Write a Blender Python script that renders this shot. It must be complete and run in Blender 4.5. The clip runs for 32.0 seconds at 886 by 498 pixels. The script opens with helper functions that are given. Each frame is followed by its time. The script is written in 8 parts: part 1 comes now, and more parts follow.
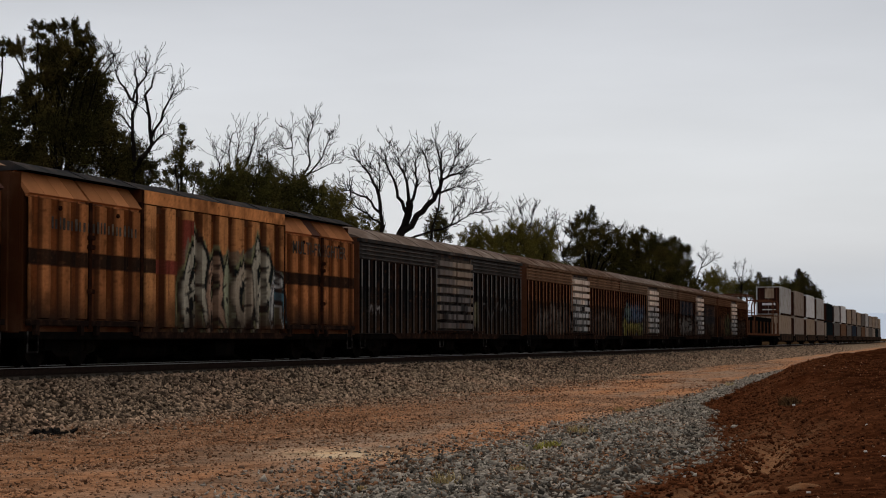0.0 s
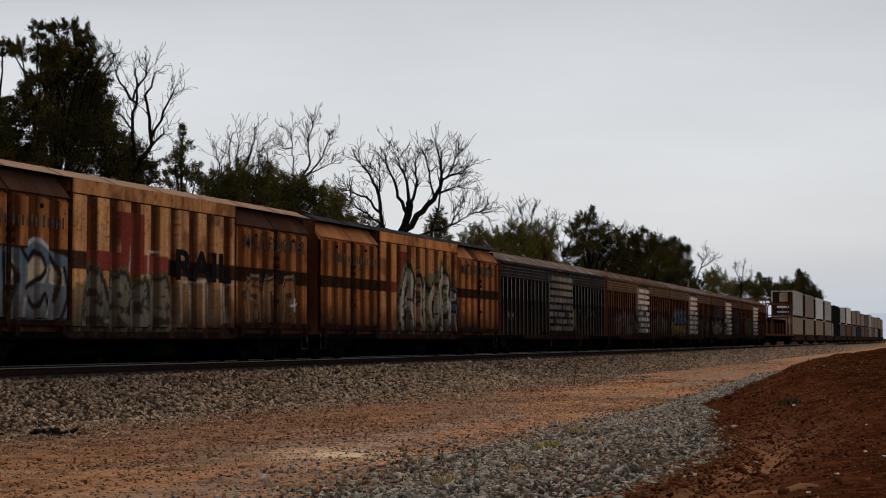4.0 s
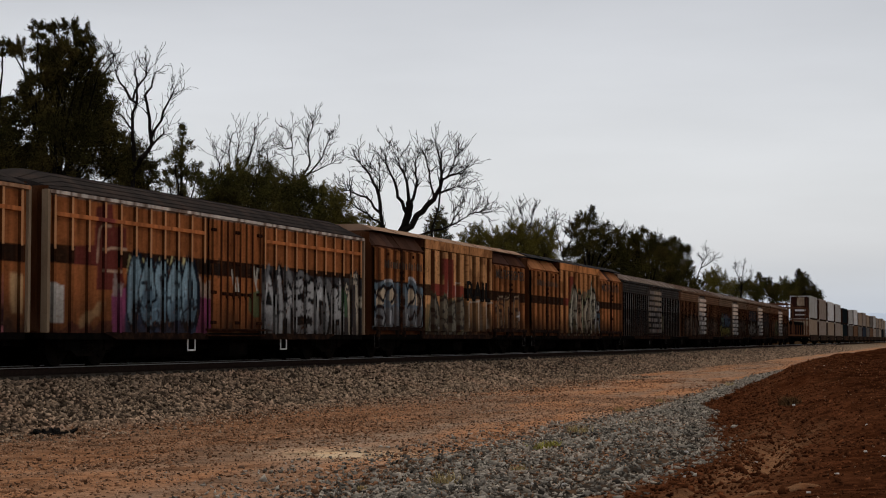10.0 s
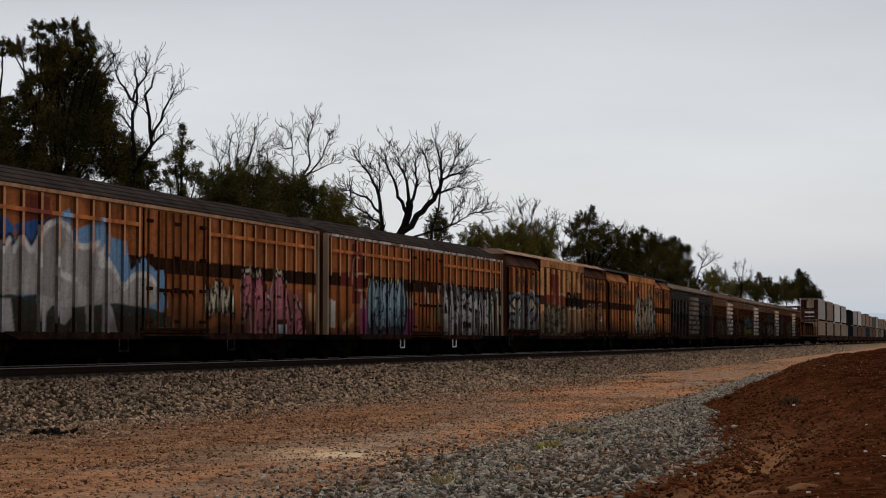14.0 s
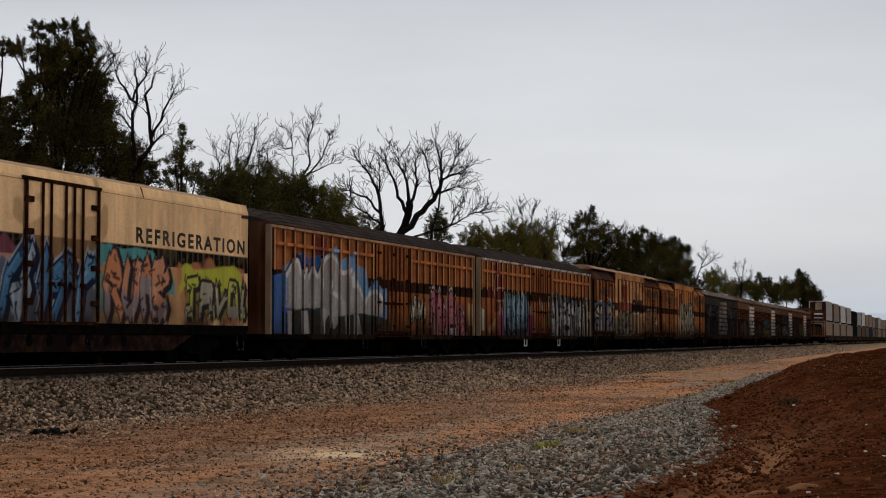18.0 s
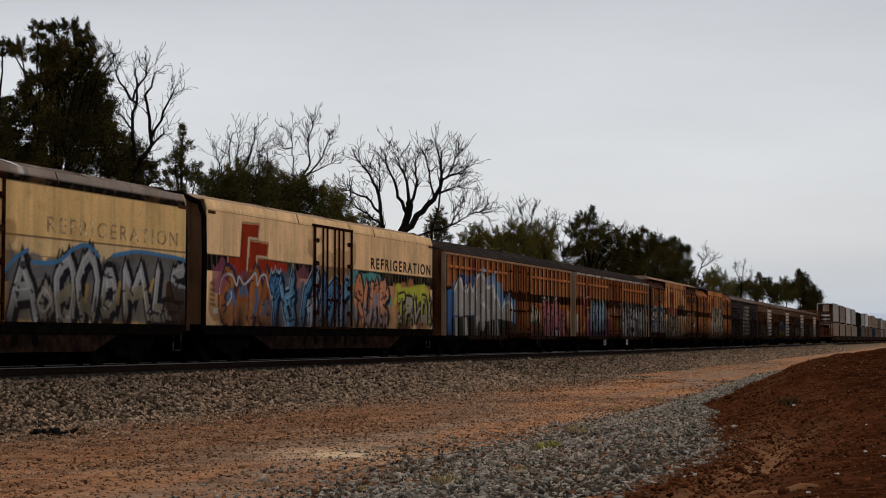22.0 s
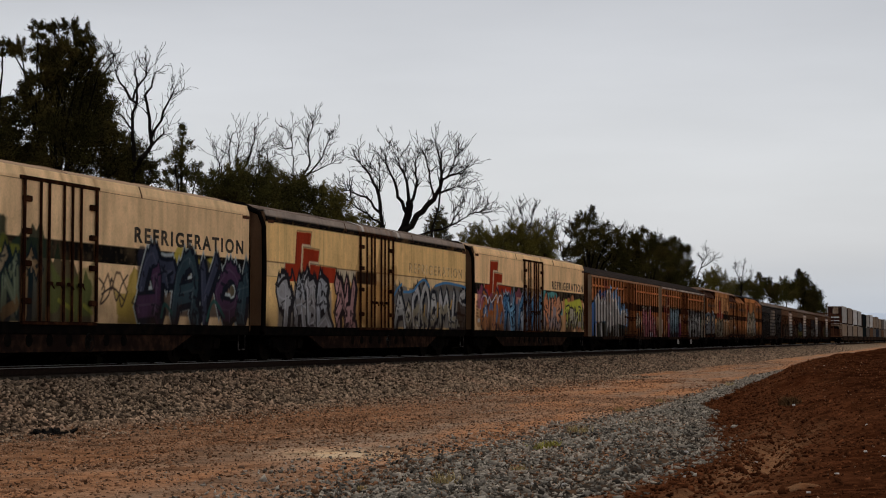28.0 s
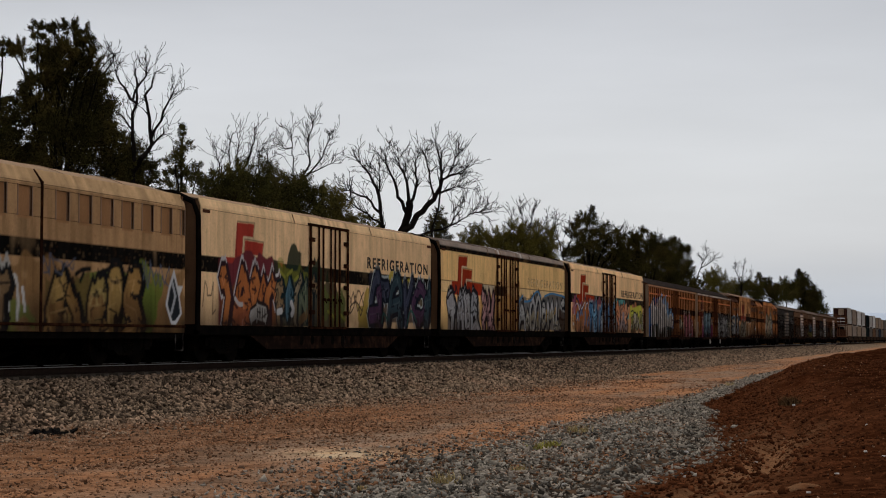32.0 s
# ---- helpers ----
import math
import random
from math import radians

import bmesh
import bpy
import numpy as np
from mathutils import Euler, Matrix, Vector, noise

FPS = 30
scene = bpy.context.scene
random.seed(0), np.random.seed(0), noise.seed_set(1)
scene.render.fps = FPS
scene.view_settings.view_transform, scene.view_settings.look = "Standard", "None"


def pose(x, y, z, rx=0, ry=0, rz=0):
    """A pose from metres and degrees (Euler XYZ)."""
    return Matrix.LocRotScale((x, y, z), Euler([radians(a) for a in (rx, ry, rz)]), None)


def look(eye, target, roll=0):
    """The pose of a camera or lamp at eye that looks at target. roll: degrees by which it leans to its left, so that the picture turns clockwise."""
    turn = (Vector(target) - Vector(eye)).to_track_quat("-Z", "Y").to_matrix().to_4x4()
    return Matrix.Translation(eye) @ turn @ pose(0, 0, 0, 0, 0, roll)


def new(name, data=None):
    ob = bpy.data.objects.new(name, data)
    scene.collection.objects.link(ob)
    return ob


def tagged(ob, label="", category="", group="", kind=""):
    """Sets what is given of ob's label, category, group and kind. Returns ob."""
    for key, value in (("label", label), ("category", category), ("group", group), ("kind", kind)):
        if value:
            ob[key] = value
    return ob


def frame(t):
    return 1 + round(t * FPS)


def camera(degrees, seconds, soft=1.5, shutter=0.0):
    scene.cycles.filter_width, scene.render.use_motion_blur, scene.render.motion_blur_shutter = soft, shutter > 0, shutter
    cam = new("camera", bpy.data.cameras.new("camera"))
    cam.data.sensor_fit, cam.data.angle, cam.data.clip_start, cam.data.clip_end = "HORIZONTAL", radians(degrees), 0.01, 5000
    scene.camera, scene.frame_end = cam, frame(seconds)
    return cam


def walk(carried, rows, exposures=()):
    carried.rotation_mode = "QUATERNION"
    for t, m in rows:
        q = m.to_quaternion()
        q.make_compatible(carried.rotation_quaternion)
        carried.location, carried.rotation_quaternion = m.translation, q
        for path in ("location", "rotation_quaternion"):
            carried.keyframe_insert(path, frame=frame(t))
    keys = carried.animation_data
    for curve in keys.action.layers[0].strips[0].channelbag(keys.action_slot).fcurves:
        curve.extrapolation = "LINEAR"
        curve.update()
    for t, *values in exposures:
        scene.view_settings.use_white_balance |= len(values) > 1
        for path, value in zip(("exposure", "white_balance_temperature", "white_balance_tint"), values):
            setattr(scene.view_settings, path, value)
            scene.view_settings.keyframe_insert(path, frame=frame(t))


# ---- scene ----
# ---- camera ----
TURN = 17.656                 # the camera looks this far to the left of the track
EYE = Vector((0.0, 0.0, 1.6))
TILT = 2.955
cam = camera(28.386, 32.0, soft=1.05)
view = Vector((-math.sin(radians(TURN)) * math.cos(radians(TILT)), math.cos(radians(TURN)) * math.cos(radians(TILT)), math.sin(radians(TILT))))
STAND = look(EYE, EYE + view)
walk(cam, [(0.0, STAND), (32.0, STAND)], [(0.0, -0.25), (20.5, -0.25), (23.5, -0.31), (32.0, -0.31)])

# ---- sky and sun: a flat overcast ----
world = bpy.data.worlds.new("overcast_sky")
scene.world = world
world.use_nodes = True
wt = world.node_tree
wt.nodes.clear()


def wnode(kind, **inputs):
    n = wt.nodes.new(kind)
    for k, v in inputs.items():
        n.inputs[k.replace("_", " ")].default_value = v
    return n


sky = wt.nodes.new("ShaderNodeTexSky")
sky.sky_type, sky.sun_disc = "NISHITA", False
sky.sun_elevation, sky.sun_rotation = radians(62), radians(-22)
sky.dust_density = 4.0
coord = wt.nodes.new("ShaderNodeTexCoord")
sep = wt.nodes.new("ShaderNodeSeparateXYZ")
stretch = wt.nodes.new("ShaderNodeMapping")
stretch.inputs["Scale"].default_value = (1.6, 1.6, 9.0)
clouds = wnode("ShaderNodeTexNoise", Scale=1.7, Detail=5.0, Roughness=0.5)
height = wt.nodes.new("ShaderNodeValToRGB")
height.color_ramp.elements[0].position, height.color_ramp.elements[0].color = 0.0, (0.66, 0.73, 0.83, 1)
height.color_ramp.elements[1].position, height.color_ramp.elements[1].color = 0.05, (0.80, 0.825, 0.87, 1)
for at, colour in ((0.018, (0.70, 0.76, 0.85, 1)), (0.09, (0.79, 0.81, 0.845, 1)), (0.14, (0.76, 0.775, 0.81, 1)), (0.23, (0.56, 0.565, 0.59, 1)), (0.45, (0.38, 0.38, 0.39, 1)), (1.0, (0.23, 0.23, 0.235, 1))):
    height.color_ramp.elements.new(at).color = colour
shade = wt.nodes.new("ShaderNodeMapRange")
shade.inputs["From Min"].default_value, shade.inputs["From Max"].default_value = 0.3, 0.7
shade.inputs["To Min"].default_value, shade.inputs["To Max"].default_value = 0.90, 1.08
cover = wt.nodes.new("ShaderNodeMix")
cover.data_type, cover.blend_type = "RGBA", "MULTIPLY"
cover.inputs[0].default_value = 1.0
thin = wt.nodes.new("ShaderNodeMix")
thin.data_type = "RGBA"
thin.inputs[0].default_value = 0.03
ahead = wt.nodes.new("ShaderNodeVectorMath")
ahead.operation = "DOT_PRODUCT"
ahead.inputs[1].default_value = (-0.45, 0.89, 0.0)
gloom = wt.nodes.new("ShaderNodeMapRange")
gloom.interpolation_type = "SMOOTHSTEP"
gloom.inputs["From Min"].default_value, gloom.inputs["From Max"].default_value = -0.5, 0.75
gloom.inputs["To Min"].default_value, gloom.inputs["To Max"].default_value = 1.68, 1.0
bank = wt.nodes.new("ShaderNodeMix")
bank.data_type, bank.blend_type = "RGBA", "MULTIPLY"
bank.inputs[0].default_value = 1.0
back = wnode("ShaderNodeBackground", Strength=0.92)
out = wt.nodes.new("ShaderNodeOutputWorld")
for a, b in ((coord.outputs["Generated"], sep.inputs[0]), (coord.outputs["Generated"], stretch.inputs[0]), (stretch.outputs[0], clouds.inputs["Vector"]),
             (sep.outputs["Z"], height.inputs[0]), (clouds.outputs["Fac"], shade.inputs["Value"]), (height.outputs[0], cover.inputs[6]),
             (shade.outputs[0], cover.inputs[7]), (cover.outputs[2], thin.inputs[6]), (sky.outputs[0], thin.inputs[7]),
             (coord.outputs["Generated"], ahead.inputs[0]), (ahead.outputs["Value"], gloom.inputs["Value"]), (thin.outputs[2], bank.inputs[6]), (gloom.outputs[0], bank.inputs[7]), (bank.outputs[2], back.inputs["Color"]), (back.outputs[0], out.inputs[0])):
    wt.links.new(a, b)
sun = new("sun", bpy.data.lights.new("sun", "SUN"))
sun.data.energy, sun.data.angle, sun.data.color = 1.9, radians(26), (1.0, 0.94, 0.86)
sun.matrix_basis = look((-12, 30, 60), (0, 0, 0))


# ---- mesh tools ----
class Shape:
    """Collects corners and faces for one mesh."""

    def __init__(self):
        self.v, self.f = [], []

    def add(self, verts, faces):
        n = len(self.v)
        self.v += [tuple(p) for p in verts]
        self.f += [tuple(i + n for i in q) for q in faces]
        return self

    def box(self, x0, x1, y0, y1, z0, z1, c=0.0):
        """A box; c: chamfer of its long vertical and lengthwise edges."""
        if c <= 0:
            vs = [(x, y, z) for x in (x0, x1) for y in (y0, y1) for z in (z0, z1)]
            return self.add(vs, [(0, 1, 3, 2), (4, 6, 7, 5), (0, 4, 5, 1), (2, 3, 7, 6), (0, 2, 6, 4), (1, 5, 7, 3)])
        prof = [(x0 + c, z0), (x1 - c, z0), (x1, z0 + c), (x1, z1 - c), (x1 - c, z1), (x0 + c, z1), (x0, z1 - c), (x0, z0 + c)]
        return self.along_y(prof, y0, y1)

    def along_y(self, prof, y0, y1):
        n = len(prof)
        vs = [(x, y0, z) for x, z in prof] + [(x, y1, z) for x, z in prof]
        fs = [(i, (i + 1) % n, n + (i + 1) % n, n + i) for i in range(n)]
        return self.add(vs, fs + [tuple(range(n))[::-1], tuple(range(n, 2 * n))])

    def along_x(self, prof, x0, x1):
        n = len(prof)
        vs = [(x0, y, z) for y, z in prof] + [(x1, y, z) for y, z in prof]
        fs = [(i, n + i, n + (i + 1) % n, (i + 1) % n) for i in range(n)]
        return self.add(vs, fs + [tuple(range(n)), tuple(range(n, 2 * n))[::-1]])

    def along_z(self, prof, z0, z1):
        n = len(prof)
        vs = [(x, y, z0) for x, y in prof] + [(x, y, z1) for x, y in prof]
        fs = [(i, (i + 1) % n, n + (i + 1) % n, n + i) for i in range(n)]
        return self.add(vs, fs + [tuple(range(n))[::-1], tuple(range(n, 2 * n))])

    def wheel(self, x0, x1, y, z, r, n=20):
        prof = [(y + r * math.cos(2 * math.pi * i / n), z + r * math.sin(2 * math.pi * i / n)) for i in range(n)]
        return self.along_x(prof, x0, x1)

    def tube(self, pts, radii, n=6):
        """A tapered tube through pts."""
        pts = [Vector(p) for p in pts]
        base = len(self.v)
        side = None
        for i, p in enumerate(pts):
            d = (pts[min(i + 1, len(pts) - 1)] - pts[max(i - 1, 0)]).normalized()
            if side is None:
                side = d.orthogonal().normalized()
            side = (side - d * side.dot(d)).normalized()
            up = d.cross(side)
            r = radii[i] if hasattr(radii, "__len__") else radii
            for k in range(n):
                a = 2 * math.pi * k / n
                self.v.append(tuple(p + side * (r * math.cos(a)) + up * (r * math.sin(a))))
        for i in range(len(pts) - 1):
            for k in range(n):
                a, b = base + i * n + k, base + i * n + (k + 1) % n
                self.f.append((a, b, b + n, a + n))
        self.f.append(tuple(base + k for k in range(n))[::-1])
        self.f.append(tuple(base + (len(pts) - 1) * n + k for k in range(n)))
        return self

    def mesh(self, name, material, smooth=False):
        me = bpy.data.meshes.new(name)
        me.from_pydata(self.v, [], self.f)
        me.materials.append(material)
        if smooth:
            me.shade_smooth()
        me.update()
        return me


def part(name, shape, material, parent, label="", smooth=False):
    """One mesh object under a thing or a part."""
    me = shape if isinstance(shape, bpy.types.Mesh) else shape.mesh(name, material, smooth)
    ob = new(name, me)
    ob.parent = parent
    if label:
        tagged(ob, label)
    return ob


def thing(name, shape, material, label, category, group="", kind="", smooth=False):
    ob = new(name, shape.mesh(name, material, smooth))
    return tagged(ob, label, category, group, kind)


def empty(name, label, category, group=""):
    return tagged(new(name), label, category, group)


# ---- materials ----
def material(name, colour, rough=0.7, metal=0.0, scale=6.0, vary=0.3, bump=0.2, fine=60.0, second=None, amount=0.5, paint=False, detail=6.0, spec=0.0, island=0.0, piece=0.0, stretch=(1, 1, 1), deep=0.02):
    """A weathered surface: colour broken by a coarse and a fine noise, with relief. second: the colour of stains and wear."""
    m = bpy.data.materials.new(name)
    m.use_nodes = True
    nt = m.node_tree
    bsdf = nt.nodes["Principled BSDF"]
    bsdf.inputs["Specular IOR Level"].default_value = spec
    link = nt.links.new
    tc = nt.nodes.new("ShaderNodeTexCoord")
    mp = nt.nodes.new("ShaderNodeMapping")
    mp.inputs["Scale"].default_value = stretch
    link(tc.outputs["Object"], mp.inputs[0])
    big = nt.nodes.new("ShaderNodeTexNoise")
    big.inputs["Scale"].default_value, big.inputs["Detail"].default_value = scale, detail
    small = nt.nodes.new("ShaderNodeTexNoise")
    small.inputs["Scale"].default_value, small.inputs["Detail"].default_value = fine, 4.0
    link(mp.outputs[0], big.inputs["Vector"])
    link(mp.outputs[0], small.inputs["Vector"])
    if paint:
        at = nt.nodes.new("ShaderNodeAttribute")
        at.attribute_name = "paint"
        base = at.outputs["Color"]
    else:
        rgb = nt.nodes.new("ShaderNodeRGB")
        rgb.outputs[0].default_value = (*colour, 1)
        base = rgb.outputs[0]

    def mix(kind, fac, a, b):
        n = nt.nodes.new("ShaderNodeMix")
        n.data_type, n.blend_type = "RGBA", kind
        for sock, val in ((n.inputs[0], fac), (n.inputs[6], a), (n.inputs[7], b)):
            if isinstance(val, bpy.types.NodeSocket):
                link(val, sock)
            else:
                sock.default_value = val
        return n.outputs[2]

    def spread(src, lo, hi, a, b):
        n = nt.nodes.new("ShaderNodeMapRange")
        link(src, n.inputs["Value"])
        for key, val in (("From Min", lo), ("From Max", hi), ("To Min", a), ("To Max", b)):
            n.inputs[key].default_value = val
        return n.outputs[0]

    if second:
        base = mix("MIX", spread(big.outputs["Fac"], 0.47, 0.68, 0.0, amount), base, (*second, 1))
    base = mix("MULTIPLY", 1.0, base, spread(big.outputs["Fac"], 0.25, 0.75, 1 - vary, 1 + vary * 0.6))
    base = mix("MULTIPLY", 1.0, base, spread(small.outputs["Fac"], 0.25, 0.75, 1 - vary * 0.5, 1 + vary * 0.4))
    if island:
        geo = nt.nodes.new("ShaderNodeNewGeometry")
        base = mix("MULTIPLY", 1.0, base, spread(geo.outputs["Random Per Island"], 0, 1, 1 - island, 1 + island))
    if piece:
        info = nt.nodes.new("ShaderNodeObjectInfo")
        base = mix("MULTIPLY", 1.0, base, spread(info.outputs["Random"], 0, 1, 1 - piece, 1 + piece))
    link(base, bsdf.inputs["Base Color"])
    link(spread(small.outputs["Fac"], 0.2, 0.8, max(rough - 0.12, 0.02), min(rough + 0.1, 1.0)), bsdf.inputs["Roughness"])
    bsdf.inputs["Metallic"].default_value = metal
    if bump:
        bp = nt.nodes.new("ShaderNodeBump")
        bp.inputs["Strength"].default_value, bp.inputs["Distance"].default_value = bump, deep
        link(small.outputs["Fac"], bp.inputs["Height"])
        link(bp.outputs[0], bsdf.inputs["Normal"])
    return m


PAINTED = material("painted_steel", (0.5, 0.3, 0.1), rough=0.62, paint=True, scale=1.3, vary=0.22, bump=0.1, fine=45, stretch=(1, 1, 0.35), spec=0.0)
# kept near-black, far below steel's own tone
BLACK = material("near_black_steel", (0.0045, 0.004, 0.0035), rough=0.9, vary=0.4, scale=3, second=(0.010, 0.006, 0.004), amount=0.5)
BAR = material("grimy_black_bar", (0.022, 0.009, 0.005), rough=0.85, vary=0.4, scale=5, second=(0.06, 0.024, 0.010), amount=0.5)
GRIMY = material("grimy_sill_steel", (0.014, 0.0085, 0.0065), rough=0.85, vary=0.4, scale=4, second=(0.05, 0.024, 0.013), amount=0.5)
RUST = material("rusty_steel", (0.085, 0.034, 0.017), rough=0.85, vary=0.4, scale=4, second=(0.05, 0.025, 0.017), amount=0.6)
ROOF_GREY = material("grey_roof_sheet", (0.034, 0.028, 0.025), rough=0.75, vary=0.35, scale=1.5, second=(0.05, 0.032, 0.024), amount=0.5)
ROOF_DARK = material("dark_roof_sheet", (0.03, 0.029, 0.029), rough=0.75, vary=0.35, scale=1.5, second=(0.08, 0.055, 0.04), amount=0.4)
ROOF_RUST = material("rusty_roof_sheet", (0.09, 0.055, 0.038), rough=0.8, vary=0.35, scale=1.5, second=(0.17, 0.13, 0.105), amount=0.6)
ROOF_PALE = material("pale_roof_sheet", (0.34, 0.23, 0.145), rough=0.7, vary=0.25, scale=1.2, second=(0.22, 0.14, 0.085), amount=0.6)
ROOF_TAN = material("tan_roof_sheet", (0.30, 0.19, 0.125), rough=0.8, vary=0.35, scale=1.2, second=(0.14, 0.07, 0.04), amount=0.6)
ROOF_DUSTY = material("dusty_roof_sheet", (0.13, 0.095, 0.075), rough=0.8, vary=0.3, scale=1.2, second=(0.24, 0.2, 0.17), amount=0.5)
WHITE = material("chipped_white_paint", (0.62, 0.6, 0.56), rough=0.6, vary=0.3, scale=6, second=(0.3, 0.25, 0.2), amount=0.5)
RAIL_SIDE = material("rusty_rail", (0.02, 0.013, 0.01), rough=0.8, vary=0.3, scale=9)
RAIL_TOP = material("polished_rail", (0.20, 0.19, 0.18), rough=0.5, metal=0.9, vary=0.15, scale=9, bump=0.03)
CONCRETE = material("grimy_concrete", (0.07, 0.055, 0.042), rough=0.9, vary=0.3, scale=5)
BALLAST = material("ballast_stone", (0.225, 0.157, 0.105), rough=0.95, vary=0.35, scale=0.35, fine=25, island=0.9, second=(0.19, 0.11, 0.07), amount=0.6)
BLUESTONE = material("blue_grey_gravel", (0.195, 0.170, 0.137), rough=0.95, vary=0.3, scale=0.6, fine=25, island=0.85, second=(0.25, 0.18, 0.13), amount=0.35)
PEBBLE = material("road_pebble", (0.23, 0.135, 0.082), rough=0.95, vary=0.3, scale=0.5, fine=25, island=0.75)
WHITE_STONE = material("pale_stone", (0.55, 0.5, 0.45), rough=0.9, vary=0.3, scale=4, piece=0.2)
BARK = material("dark_bark", (0.010, 0.008, 0.006), rough=0.95, vary=0.4, scale=3, stretch=(1, 1, 0.3))
DEADWOOD = material("dead_wood", (0.012, 0.0095, 0.008), rough=0.95, vary=0.35, scale=2)
LEAF = material("olive_leaf", (0.062, 0.055, 0.015), rough=0.8, vary=0.5, scale=0.6, fine=9, island=0.75, second=(0.095, 0.06, 0.016), amount=0.5, bump=0, spec=0.0)
LEAF_DARK = material("dark_leaf", (0.044, 0.037, 0.011), rough=0.8, vary=0.5, scale=0.6, fine=9, island=0.75, second=(0.085, 0.055, 0.015), amount=0.5, bump=0, spec=0.0)
LEAF_YELLOW = material("yellowish_leaf", (0.125, 0.10, 0.022), rough=0.8, vary=0.4, scale=0.5, fine=9, island=0.5, second=(0.035, 0.032, 0.011), amount=0.6, bump=0, spec=0.0)
STRAW = material("dry_grass", (0.36, 0.27, 0.12), rough=0.9, vary=0.3, scale=4, island=0.35)
GREENING = material("yellow_green_weed", (0.3, 0.27, 0.06), rough=0.9, vary=0.3, scale=4, island=0.35)
# the hills glow faintly: the haze's light is put in as emission
HILL = bpy.data.materials.new("haze_glow_hills")
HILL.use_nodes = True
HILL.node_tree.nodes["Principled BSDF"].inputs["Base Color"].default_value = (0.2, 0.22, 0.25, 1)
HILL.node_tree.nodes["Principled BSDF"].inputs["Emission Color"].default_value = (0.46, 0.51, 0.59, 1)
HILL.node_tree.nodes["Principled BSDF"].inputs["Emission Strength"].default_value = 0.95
LETTER = material("faded_black_lettering", (0.05, 0.042, 0.035), rough=0.7, vary=0.4, scale=4, second=(0.14, 0.10, 0.06), amount=0.5)

# ---- the track: straight, then a gentle bend to the left ----
GAP = 18.58                   # from the camera to the near side of the wagons
TRACK_X = -GAP - 1.40
RAIL = 1.02                   # top of the rails over the dirt road
BEND, BEND_LONG, RADIUS = 71.09, 38.6, 1377.0


def on_track(s, side=0.0):
    """The place beside the track's centre line at distance s, and the heading there."""
    u, w = min(max(s - BEND, 0.0), BEND_LONG), max(s - BEND - BEND_LONG, 0.0)
    phi, end = u / RADIUS, BEND_LONG / RADIUS
    x = TRACK_X - u * u / (2 * RADIUS) - math.sin(end) * w
    y = min(s, BEND) + u + math.cos(end) * w
    return x + side * math.cos(phi), y + side * math.sin(phi), phi


def run(t):
    """How far the train has gone."""
    return 3.9876 * t - 0.0030082 * t * t


TIMES = [i * 0.8 for i in range(41)]


def wagon_rows(centre):
    rows = []
    for t in TIMES:
        s = centre + run(t)
        ax, ay, _ = on_track(s - 6.5)
        bx, by, _ = on_track(s + 6.5)
        rows.append((t, pose((ax + bx) / 2, (ay + by) / 2, RAIL, 0, 0, math.degrees(math.atan2(-(bx - ax), by - ay)))))
    return rows
# ---- ground: one sheet with the ballast bank, dirt road, gravel windrow and red dirt mound ----
def smooth(a, b, v):
    k = min(max((v - a) / (b - a), 0.0), 1.0)
    return k * k * (3 - 2 * k)


def bend_shift(y):
    """How far the bend has carried the track to the left at y."""
    return on_track(y)[0] - TRACK_X


def foot_x(y):
    """The foot of the red dirt mound."""
    return -3.5 - 4.5 * smooth(18, 56, y) + 0.35 * noise.noise(Vector((y * 0.33, 1.5, 0.0))) - 1.5 * smooth(53, 85, y) + bend_shift(y) * 0.5


def gravel_x(y):
    """The road's side of the gravel windrow."""
    return -6.9 - 0.5 * smooth(16, 24, y) - 2.7 * smooth(36, 82, y) + bend_shift(y) * 0.5


